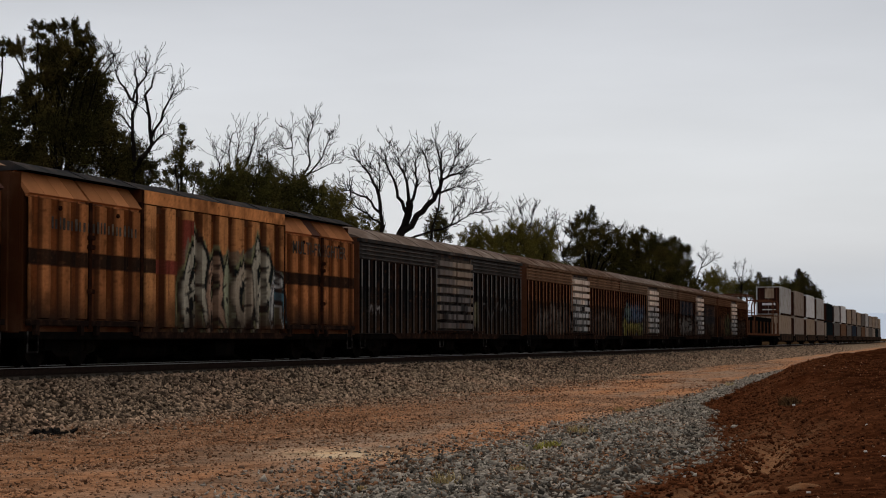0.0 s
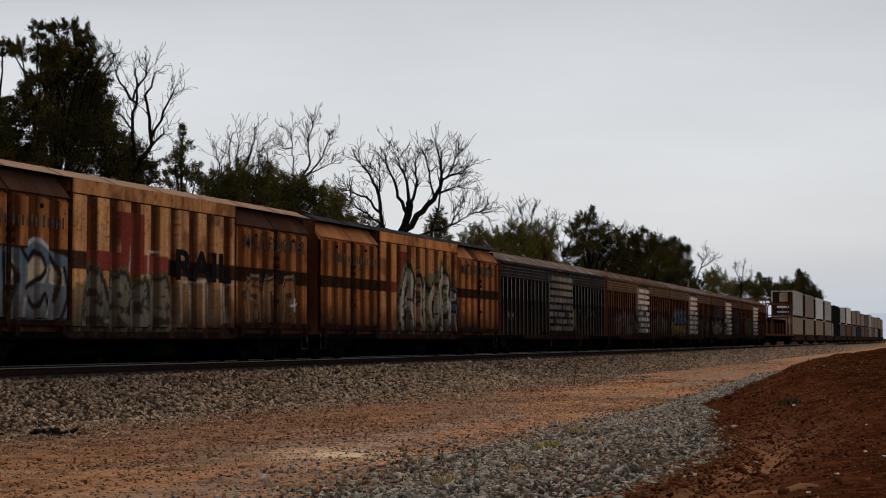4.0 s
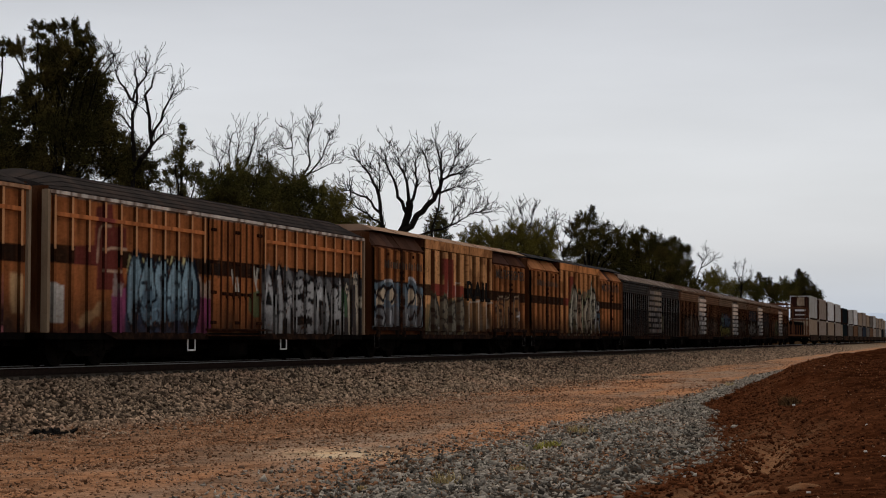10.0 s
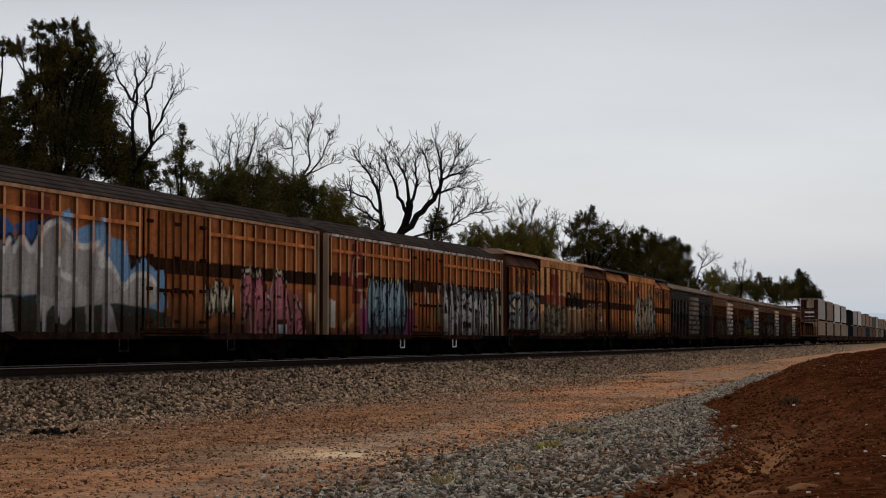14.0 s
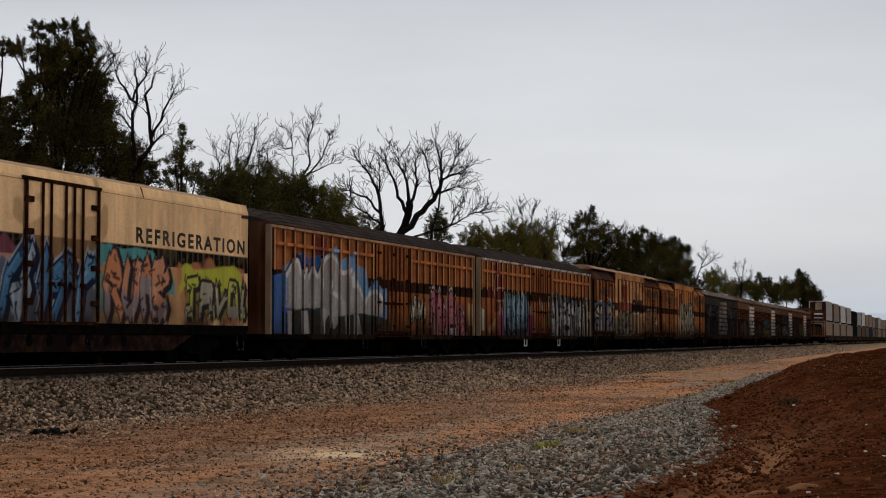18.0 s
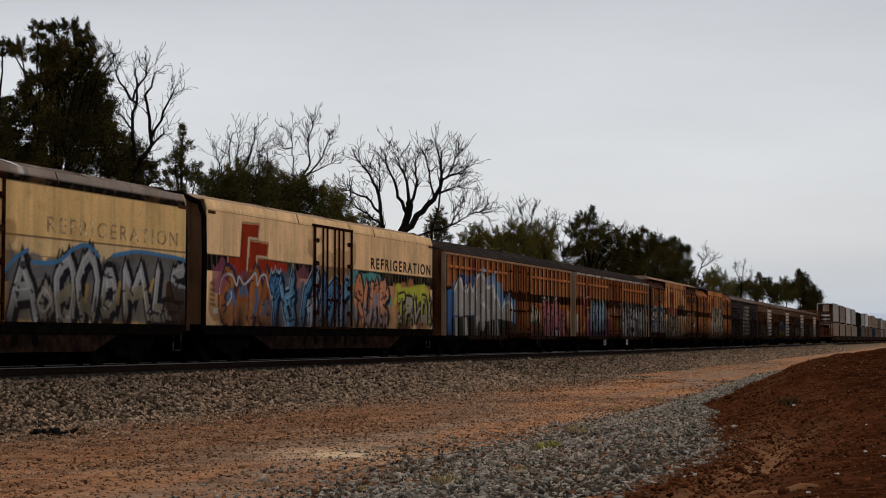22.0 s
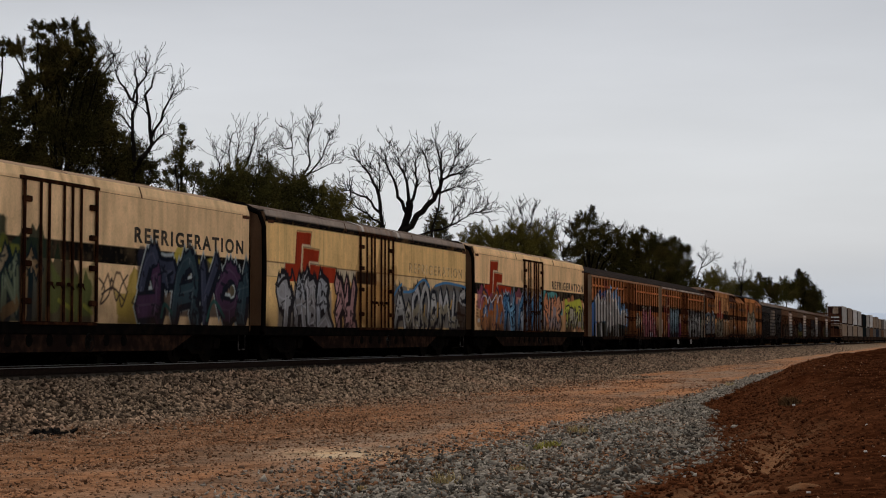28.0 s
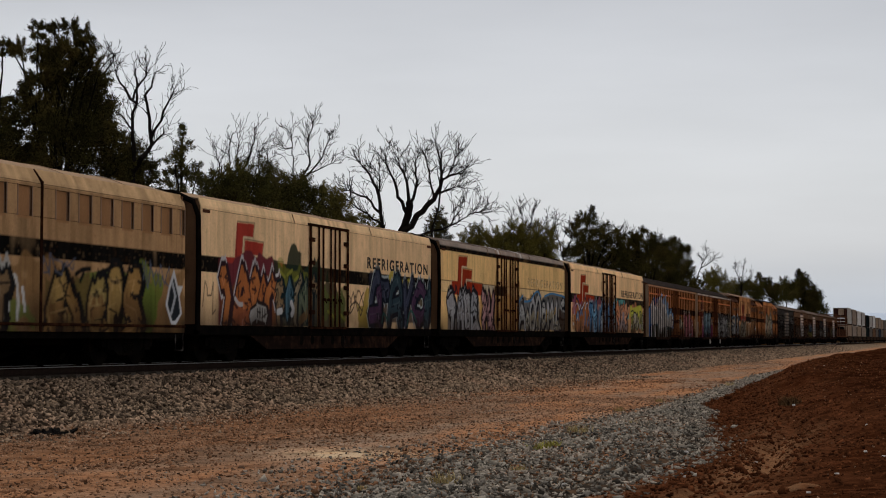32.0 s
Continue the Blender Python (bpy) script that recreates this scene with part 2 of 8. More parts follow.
def ground_z(x, y):
    d = x - TRACK_X - bend_shift(y)
    z = 0.0
    a = abs(d)
    if a < 1.7:
        z = RAIL - 0.27
    elif d < 0:
        z = (RAIL - 0.27) - 0.35 * smooth(1.7, 3.0, a) + 1.5 * smooth(3.6, 9.0, a)
        z += 0.12 * noise.noise(Vector((x * 0.5, y * 0.4, 3.0))) * smooth(3, 5, a)
    elif a < 4.3:
        k = (a - 1.7) / 2.6
        z = (RAIL - 0.27) * (1 - k) - 0.05 * math.sin(math.pi * k)
    near = smooth(230, 120, y) if y > 120 else 1.0
    if d > 4.3 and near > 0:
        n = noise.noise(Vector((x * 0.35, y * 0.2, 1.0))) * 0.05 + noise.noise(Vector((x * 1.1, y * 0.8, 4.0))) * 0.02 + noise.noise(Vector((x * 3.1, y * 2.3, 9.0))) * 0.01
        f, g = foot_x(y), gravel_x(y)
        z += n * near
        z += 0.12 * smooth(g - 0.2, (f + g) / 2, x) * (1 - smooth((f + g) / 2, f + 0.4, x)) * near
        wide = 2.7
        tall = 0.36 + 0.54 * smooth(19, 46, y) + 0.09 * noise.noise(Vector((y * 0.15, 2.0, 0))) + 0.08 * noise.noise(Vector((y * 0.5, x * 0.5, 0)))
        up = smooth(f - 0.3, f + wide, x)
        z += up * tall * near
        if x > f - 0.5:
            k = smooth(f - 0.5, f + 0.6, x) * near
            z += k * (0.06 * noise.noise(Vector((x * 0.6, y * 0.3, 7.0))) + 0.03 * noise.noise(Vector((x * 2.6, y * 2.2, 3.0))) + 0.025 * noise.noise(Vector((x * 5.5, y * 4.6, 5.0))))
            z += 0.012 * min(max(x - f, 0), 30.0) * near
            z -= 0.22 * k * max(0.0, 1 - abs(x - f - 0.9 - 0.25 * math.sin(y * 0.7)) / 0.35) * smooth(34, 26, y)
    return z


def steps(*spans):
    out = []
    for a, b, n in spans:
        out += [a + (b - a) * i / n for i in range(n)]
    return out + [spans[-1][1]]


gx = steps((-3000, -300, 9), (-300, -60, 12), (-60, -26, 17), (-26, -15, 40), (-15, 4, 110), (4, 20, 24), (20, 300, 14), (300, 3000, 9))
gy = steps((-1200, -40, 10), (-40, 10, 20), (10, 60, 190), (60, 130, 80), (130, 300, 50), (300, 900, 30), (900, 4500, 12))
gv = np.array([(x, y, ground_z(x, y)) for y in gy for x in gx])
nx, ny = len(gx), len(gy)
ii = np.arange((nx - 1) * (ny - 1))
a0 = (ii // (nx - 1)) * nx + ii % (nx - 1)
gf = np.stack([a0, a0 + 1, a0 + nx + 1, a0 + nx], 1)


def earth(name, colour, second, wet, scale, bump, deep=0.03, fine=22, paint=False, vary=0.5):
    return material(name, colour, rough=0.97, vary=vary, scale=scale, fine=fine, second=second, amount=wet, bump=bump, spec=0.0, detail=9, deep=deep, paint=paint)


ROAD = earth("orange_dirt_road", (0.30, 0.145, 0.070), (0.13, 0.085, 0.055), 0.5, 1.7, 1.0, 0.06, 11, True, 0.75)
# near-black bed: its colour holds the shade between the ballast stones
BED = earth("shaded_ballast_bed", (0.034, 0.024, 0.017), (0.035, 0.026, 0.02), 0.6, 2.0, 0.8)
MOUND = earth("dark_red_dirt", (0.062, 0.018, 0.0065), (0.085, 0.030, 0.013), 0.6, 3.2, 1.0, 0.12, 11, True)
VERGE = earth("dry_verge", (0.05, 0.028, 0.014), (0.025, 0.02, 0.01), 0.7, 0.5, 0.6)
# dark grit colour stands for the shade between gravel stones
GRIT = earth("shaded_grit_bed", (0.034, 0.027, 0.021), (0.13, 0.07, 0.037), 0.6, 1.5, 0.8)
gm = bpy.data.meshes.new("ground")
gm.from_pydata([tuple(p) for p in gv], [], [tuple(q) for q in gf])
for m in (ROAD, BED, MOUND, VERGE, GRIT):
    gm.materials.append(m)


def soil(x, y):
    """The road's dirt: orange, with greyer streaks along it, browner by the ballast, and a dusting of spilt sand."""
    a = noise.noise(Vector((x * 0.55, y * 0.10, 2.0))) + 0.5 * noise.noise(Vector((x * 1.7, y * 0.4, 6.0)))
    b = noise.noise(Vector((x * 0.9, y * 0.3, 8.0)))
    col = Vector((0.41, 0.19, 0.092)).lerp(Vector((0.29, 0.20, 0.14)), min(max(0.38 + a * 1.4, 0), 0.95))
    col *= 1 + 0.3 * b
    brown = max(smooth(-8.5, -12.5, x + 1.5 * b) * smooth(52, 30, y), 0.45 * smooth(22.5, 19.0, y + 1.6 * b + 0.25 * (x + 8)))
    col = col.lerp(Vector((0.17, 0.083, 0.043)), 0.7 * min(max(brown, 0), 1))
    u, v = x + 8.75, y - 22.95
    u, v = u * 0.953 + v * 0.303, v * 0.953 - u * 0.303
    dust = math.exp(-(((u - 0.2) / 1.0) ** 2 + (v / 0.9) ** 2)) * (1.0 + 0.6 * b)
    col = col.lerp(Vector((0.55, 0.39, 0.24)), min(max(dust, 0), 0.9))
    d = x - TRACK_X - bend_shift(y)
    col = col.lerp(Vector((0.235, 0.165, 0.11)), smooth(4.6, 3.8, d))
    f = foot_x(y)
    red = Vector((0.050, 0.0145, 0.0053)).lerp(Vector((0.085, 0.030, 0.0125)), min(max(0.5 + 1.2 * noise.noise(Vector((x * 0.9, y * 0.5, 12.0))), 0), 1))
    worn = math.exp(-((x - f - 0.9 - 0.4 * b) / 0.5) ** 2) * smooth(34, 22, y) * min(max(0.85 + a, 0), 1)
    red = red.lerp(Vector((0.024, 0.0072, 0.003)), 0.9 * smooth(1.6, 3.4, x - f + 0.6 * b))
    red = red.lerp(Vector((0.25, 0.125, 0.062)), worn)
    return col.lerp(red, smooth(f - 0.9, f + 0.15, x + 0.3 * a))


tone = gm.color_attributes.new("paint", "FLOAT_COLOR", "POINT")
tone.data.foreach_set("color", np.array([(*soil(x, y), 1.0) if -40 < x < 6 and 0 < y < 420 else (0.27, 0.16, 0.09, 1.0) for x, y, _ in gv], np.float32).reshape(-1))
mid = gv[gf].mean(1)
which = []
for x, y, z in mid:
    d = x - TRACK_X - bend_shift(y)
    edge = 0.35 * noise.noise(Vector((x * 0.8, y * 0.35, 0))) + 0.2 * noise.noise(Vector((x * 2.3, y * 1.4, 5)))
    f = foot_x(y) + edge
    if abs(d) < 4.1 + edge and (y < 105 or d < 1.5):
        which.append(1)
    elif d < 0:
        which.append(3)
    elif x > f and y < 400:
        which.append(2)
    elif gravel_x(y) + edge * 1.4 < x < (f + gravel_x(y)) / 2 + 0.4 * max(f - gravel_x(y), 0.9) and y < 100:
        which.append(4)
    else:
        which.append(0)
gm.polygons.foreach_set("material_index", which)
gm.shade_smooth()
gm.update()
tagged(new("ground", gm), "orange dirt road, ballast bank and dark red dirt mound", "ground", kind="structure")


# ---- loose stones, as joined geometry ----
def stones(name, spots, mat, label):
    """Many small broken stones. spots: x, y, z, radius."""
    rng = np.random.default_rng(len(spots))
    base = np.array([(1, 0, 0), (-1, 0, 0), (0, 1, 0), (0, -1, 0), (0, 0, 1), (0, 0, -1)], float)
    tri = np.array([(0, 2, 4), (2, 1, 4), (1, 3, 4), (3, 0, 4), (2, 0, 5), (1, 2, 5), (3, 1, 5), (0, 3, 5)])
    p = np.array(spots)
    n = len(p)
    v = base[None] * rng.uniform(0.55, 1.25, (n, 6, 1)) + rng.normal(0, 0.3, (n, 6, 3))
    v[:, :, 2] *= 0.5
    q = rng.normal(size=(n, 4)) * np.array([1, 0.35, 0.35, 1])
    q /= np.linalg.norm(q, axis=1, keepdims=True)
    w, x, y, z = q.T
    rot = np.stack([np.stack([1 - 2 * (y * y + z * z), 2 * (x * y - z * w), 2 * (x * z + y * w)], 1),
                    np.stack([2 * (x * y + z * w), 1 - 2 * (x * x + z * z), 2 * (y * z - x * w)], 1),
                    np.stack([2 * (x * z - y * w), 2 * (y * z + x * w), 1 - 2 * (x * x + y * y)], 1)], 1)
    v = np.einsum("nij,nkj->nki", rot, v) * p[:, None, 3:4] + p[:, None, :3]
    faces = (tri[None] + 6 * np.arange(n)[:, None, None]).reshape(-1, 3)
    me = bpy.data.meshes.new(name)
    me.vertices.add(n * 6)
    me.vertices.foreach_set("co", v.reshape(-1))
    me.loops.add(len(faces) * 3)
    me.loops.foreach_set("vertex_index", faces.reshape(-1))
    me.polygons.add(len(faces))
    me.polygons.foreach_set("loop_start", np.arange(len(faces)) * 3)
    me.materials.append(mat)
    me.update(calc_edges=True)
    me.validate()
    return tagged(new(name, me), label, "stones", kind="stuff")


rng = random.Random(4)


def strewn(y0, y1, per_metre, low, high, place, fade=0.0, sunk=0.28):
    """Stones strewn along the track; place gives a random x at y."""
    out, y = [], y0
    while y < y1:
        for _ in range(int(per_metre * (1 - fade * (y - y0) / (y1 - y0)))):
            yy = y + rng.random()
            x = place(yy)
            r = rng.uniform(low, high) * (1 + 0.012 * max(yy - 40, 0))
            if rng.random() < 0.04:
                r *= 1.5
            out.append((x, yy, ground_z(x, yy) + r * sunk, r))
        y += 1.0
    return out


def bank_x(y):
    a = rng.random()
    a = 1.0 + 3.1 * a + (0.35 * rng.random() ** 2 if a > 0.9 else 0)
    return TRACK_X + bend_shift(y) + a


stones("ballast_stones", strewn(26, 62, 520, 0.028, 0.07, bank_x, 0.0, 0.15) + strewn(62, 150, 290, 0.028, 0.045, bank_x, 0.6, 0.1) + strewn(150, 260, 90, 0.03, 0.04, bank_x, 0.0, 0.1), BALLAST, "grey-brown crushed ballast stones on the track's bank")


def windrow_x(y):
    f, g = foot_x(y), gravel_x(y)
    return (f + g) / 2 + max(min(rng.gauss(-0.06, 0.32), 0.40 + 0.2 * rng.random() ** 2), -0.95) * max(f - g, 0.9)


stones("gravel_stones", strewn(13, 52, 640, 0.016, 0.046, windrow_x, 0.0, 0.15) + strewn(52, 100, 230, 0.028, 0.045, windrow_x, 0.7, 0.1), BLUESTONE, "blue-grey crushed gravel in a low windrow")


def road_x(y):
    return rng.uniform(TRACK_X + bend_shift(y) + 4.0, foot_x(y) - 0.6)


stones("road_pebbles", strewn(14, 48, 900, 0.006, 0.026, road_x, 0.0, 0.2) + strewn(48, 130, 110, 0.012, 0.024, road_x, 0.0, -0.05), PEBBLE, "small brown pebbles strewn over the dirt road")
DIRT_LUMP = material("crumbled_road_dirt", (0.205, 0.10, 0.052), rough=0.97, vary=0.4, scale=3.0, island=0.7, second=(0.11, 0.06, 0.035), amount=0.6)


def loose_x(y):
    """Loose dirt beside the beaten lane."""
    while True:
        x = rng.uniform(TRACK_X + bend_shift(y) + 4.1, foot_x(y) - 0.8)
        lane = math.exp(-((x + 8.9 + 0.05 * (y - 22)) / 1.1) ** 2)
        if rng.random() > 0.85 * lane and noise.noise(Vector((x * 0.7, y * 0.35, 21.0))) > rng.uniform(-0.5, 0.35):
            return x


stones("road_clods", strewn(14, 34, 420, 0.012, 0.042, loose_x, 0.0, 0.05) + strewn(34, 70, 150, 0.015, 0.04, loose_x, 0.0, 0.0), DIRT_LUMP, "crumbled orange-brown clods on the dirt road")
stones("road_grit", strewn(14, 50, 70, 0.008, 0.022, road_x, 0.0, -0.05), BLUESTONE, "small grey stones scattered over the dirt road")


def verge_x(y):
    return TRACK_X + bend_shift(y) + 3.9 + abs(rng.gauss(0, 0.95))


stones("strayed_ballast", strewn(24, 75, 130, 0.016, 0.05, verge_x), BALLAST, "ballast stones strayed onto the road's edge")


CLOD = material("red_clod", (0.082, 0.028, 0.0115), rough=0.97, vary=0.3, scale=2.0, island=0.6)


def mound_x(y):
    return foot_x(y) - 0.3 + 8.5 * rng.random() ** 1.2


def ridge_x(y):
    return foot_x(y) + 0.1 + abs(rng.gauss(0, 1.3))


stones("dirt_clods", strewn(13, 60, 900, 0.006, 0.026, mound_x, 0.0, -0.05) + strewn(15, 75, 90, 0.02, 0.055, ridge_x, 0.0, 0.1), CLOD, "dark red clods on the dirt mound")
stones("mound_stones", strewn(13, 50, 16, 0.008, 0.022, mound_x), PEBBLE, "small stones scattered on the dirt mound")

# pale stones that lie on the mound and the gravel
for i in range(34):
    y = 15 + 30 * rng.random() ** 1.3
    x = foot_x(y) + rng.uniform(-1.6, 4.5)
    q = rng.uniform(0.012, 0.036)
    sh = Shape()
    ring = [(q * rng.uniform(0.7, 1.3) * math.cos(k * 1.047), q * rng.uniform(0.7, 1.3) * math.sin(k * 1.047)) for k in range(6)]
    sh.add([(a, b, -q * 0.3) for a, b in ring] + [(a * 0.7, b * 0.7, q * rng.uniform(0.35, 0.6)) for a, b in ring],
           [(k, (k + 1) % 6, 6 + (k + 1) % 6, 6 + k) for k in range(6)] + [tuple(range(6, 12)), tuple(range(5, -1, -1))])
    ob = thing("pale_stone", sh, WHITE_STONE, "small pale stone lying on the red dirt", "stone", "pale stones on the mound")
    ob.matrix_basis = pose(x, y, ground_z(x, y) + q * 0.2, 0, 0, rng.uniform(0, 360))


# a low spill of pale sand on the road
def spill(name, x0, y0, wide, long, tall, mat, label, category, turn=0.0):
    sh, n, m = Shape(), 28, 9
    sh.v.append((x0, y0, ground_z(x0, y0) + tall))
    for j in range(1, m + 1):
        for i in range(n):
            a = 2 * math.pi * i / n
            r = j / m * (1 + (0.5 * noise.noise(Vector((math.cos(a) * 1.7, math.sin(a) * 1.7, x0))) + 0.3 * noise.noise(Vector((math.cos(a) * 5, math.sin(a) * 5, x0)))) * j / m)
            u, v = wide / 2 * r * math.cos(a), long / 2 * r * math.sin(a)
            x, y = x0 + u * math.cos(turn) - v * math.sin(turn), y0 + u * math.sin(turn) + v * math.cos(turn)
            sh.v.append((x, y, ground_z(x, y) + tall * (1 - r * r) + 0.006 - 0.016 * (j == m)))
    sh.f += [(0, 1 + i, 1 + (i + 1) % n) for i in range(n)]
    for j in range(m - 1):
        for i in range(n):
            a, b = 1 + j * n + i, 1 + j * n + (i + 1) % n
            sh.f.append((a, a + n, b + n, b))
    if not category:
        return new(name, sh.mesh(name, mat, True))
    return thing(name, sh, mat, label, category, smooth=True)


SAND = material("pale_sand", (0.56, 0.41, 0.26), rough=0.95, vary=0.3, scale=2.5, fine=40, second=(0.45, 0.29, 0.16), amount=1.0, bump=0.5)
CHAR = material("charred_debris", (0.012, 0.011, 0.01), rough=0.9, vary=0.4, scale=6, bump=0.8)
spill("sand_spill", -8.75, 22.75, 0.85, 1.0, 0.010, SAND, "low spill of pale sand fading into the dirt road", "sand", 0.3)
SOIL = material("crumbled_soil", (0.20, 0.10, 0.05), rough=0.95, vary=0.5, scale=5, fine=40, second=(0.13, 0.05, 0.02), amount=0.8, bump=0.9)


def seen_at(column, line, high):
    d = 3100 * (1.6 - high) / (line - 601)
    s = (column - 784) / 3100 * d
    c, w = math.cos(radians(TURN)), math.sin(radians(TURN))
    return s * c - d * w, s * w + d * c


spill("soil_ridge", *seen_at(1385, 852, 0.35), 0.8, 0.16, 0.03, SOIL, "low ridge of crumbled paler soil", "soil", 0.6)

debris = Shape()
for i in range(26):
    q = Vector((rng.gauss(0, 0.13), rng.gauss(0, 0.2), -0.03))
    debris.tube([q, q + Vector((rng.gauss(0, 0.08), rng.gauss(0, 0.1), rng.uniform(0.02, 0.10)))], [0.05, 0.025], 5)
dx, dy = -15.35, 26.3
thing("debris", debris, CHAR, "black charred debris at the foot of the ballast", "debris").matrix_basis = pose(dx, dy, ground_z(dx, dy) + 0.03, 0, 0, 20)


# tufts of dry grass on the gravel
def tuft(x, y, size, mat, label, blades=60):
    sh = Shape()
    for _ in range(blades):
        a, lean = rng.uniform(0, 6.28), rng.uniform(0.1, 0.9)
        p = Vector((rng.gauss(0, size * 0.3), rng.gauss(0, size * 0.3), -0.01))
        d = Vector((math.cos(a) * lean, math.sin(a) * lean, 1)).normalized() * size * rng.uniform(0.35, 0.8)
        s = Vector((-math.sin(a), math.cos(a), 0)) * 0.007
        b = p + d * 0.6 + Vector((0, 0, 0.0))
        t = p + d + Vector((math.cos(a), math.sin(a), -0.4)) * size * 0.12
        sh.add([p - s, p + s, b + s * 0.7, b - s * 0.7, t], [(0, 1, 2, 3), (3, 2, 4)])
    ob = thing("grass_tuft", sh, mat, label, "grass tuft", "grass tufts on the gravel")
    ob.matrix_basis = pose(x, y, ground_z(x, y))


def spot(column, line):
    """The place on level ground seen at that column and line of the view."""
    d = 3100 * 1.6 / (line - 601)
    s = (column - 784) / 3100 * d
    c, w = math.cos(radians(TURN)), math.sin(radians(TURN))
    return s * c - d * w, s * w + d * c


for column, line, size, mat in ((955, 812, 0.24, GREENING), (975, 806, 0.18, GREENING), (1030, 775, 0.28, STRAW), (1015, 768, 0.2, STRAW), (790, 872, 0.24, STRAW), (775, 866, 0.14, STRAW), (1290, 690, 0.25, STRAW),
                                (920, 850, 0.14, STRAW), (1095, 730, 0.2, STRAW), (1120, 760, 0.12, STRAW), (640, 870, 0.1, STRAW), (1165, 712, 0.2, STRAW)):
    x, y = spot(column, line)
    tuft(x, y, size, mat, "small tuft of yellow-green weed" if mat is GREENING else "small tuft of dry straw grass")


x, y = seen_at(1397, 684, 0.75)
tuft(x, y, 0.3, material("brown_dry_weed", (0.10, 0.055, 0.025), rough=0.9, vary=0.3, scale=4, island=0.4), "rounded dry brown weed on the red dirt", 260)


# ---- rails and sleepers ----
def rail_profile(x):
    return [(x - 0.07, 0), (x + 0.07, 0), (x + 0.07, 0.012), (x + 0.012, 0.035), (x + 0.009, 0.125), (x + 0.035, 0.14), (x + 0.035, 0.162), (x - 0.035, 0.162), (x - 0.035, 0.14), (x - 0.009, 0.125), (x - 0.012, 0.035), (x - 0.07, 0.012)]


def swept(shape, prof, z, s0, s1, step):
    n, s, rings = len(prof), s0, 0
    first = len(shape.v)
    while s <= s1:
        for side, h in prof:
            x, y, _ = on_track(s, side)
            shape.v.append((x, y, z + h))
        s += step
        rings += 1
    for r in range(rings - 1):
        for k in range(n):
            a, b = first + r * n + k, first + r * n + (k + 1) % n
            shape.f.append((a, b, b + n, a + n))
    return shape


for side in (0.7525, -0.7525):
    line = thing("rail", swept(Shape(), rail_profile(side), RAIL - 0.168, -60, 900, 8), RAIL_SIDE, "dark rusty steel rail with a bright running surface", "rail", "rails of the track", kind="structure")
    part("running_surface", swept(Shape(), [(side - 0.03, 0), (side + 0.037, -0.014), (side + 0.037, 0), (side + 0.031, 0.004), (side - 0.03, 0.004)], RAIL - 0.005, -60, 900, 8), RAIL_TOP, line, "polished running surface")
bed = Shape()
for i in range(460):
    x, y, phi = on_track(-20 + i * 0.62)
    prof = [(-1.22, -0.11), (1.22, -0.11), (1.22, 0.11), (-1.22, 0.11)]
    c, s = math.cos(phi), math.sin(phi)
    bed.along_z([(x + a * c - b * s, y + a * s + b * c) for a, b in prof], RAIL - 0.32, RAIL - 0.17)
thing("sleepers", bed, CONCRETE, "dusty concrete sleepers sunk in the ballast", "sleepers", kind="stuff")

# ---- far hills along the horizon ----
hv, hf = [], []
for i in range(61):
    a = radians(-60 + 2.0 * i)
    h = 62 + 14 * noise.noise(Vector((i * 0.35, 0, 0))) + 6 * noise.noise(Vector((i * 1.1, 3, 0)))
    hv += [(-4200 * math.sin(a), 4200 * math.cos(a), -5), (-4200 * math.sin(a), 4200 * math.cos(a), h), (-4700 * math.sin(a), 4700 * math.cos(a), -5)]
    if i:
        k = 3 * i
        hf += [(k - 3, k, k + 1, k - 2), (k - 2, k + 1, k + 2, k - 1)]
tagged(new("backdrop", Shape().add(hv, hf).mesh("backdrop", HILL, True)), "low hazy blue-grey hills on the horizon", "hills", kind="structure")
# ---- the train ----
def drift(nu, nz, cu, cz, seed):
    """Smooth noise from 0 to 1 on a grid, cu by cz cells."""
    r = np.random.default_rng(seed).random((cz + 2, cu + 2))
    a, b = np.linspace(0, cz, nz), np.linspace(0, cu, nu)
    i, j = a.astype(int), b.astype(int)
    p, q = (a - i)[:, None], (b - j)[None]
    p, q = p * p * (3 - 2 * p), q * q * (3 - 2 * q)
    return (r[i][:, j] * (1 - p) + r[i + 1][:, j] * p) * (1 - q) + (r[i][:, j + 1] * (1 - p) + r[i + 1][:, j + 1] * p) * q


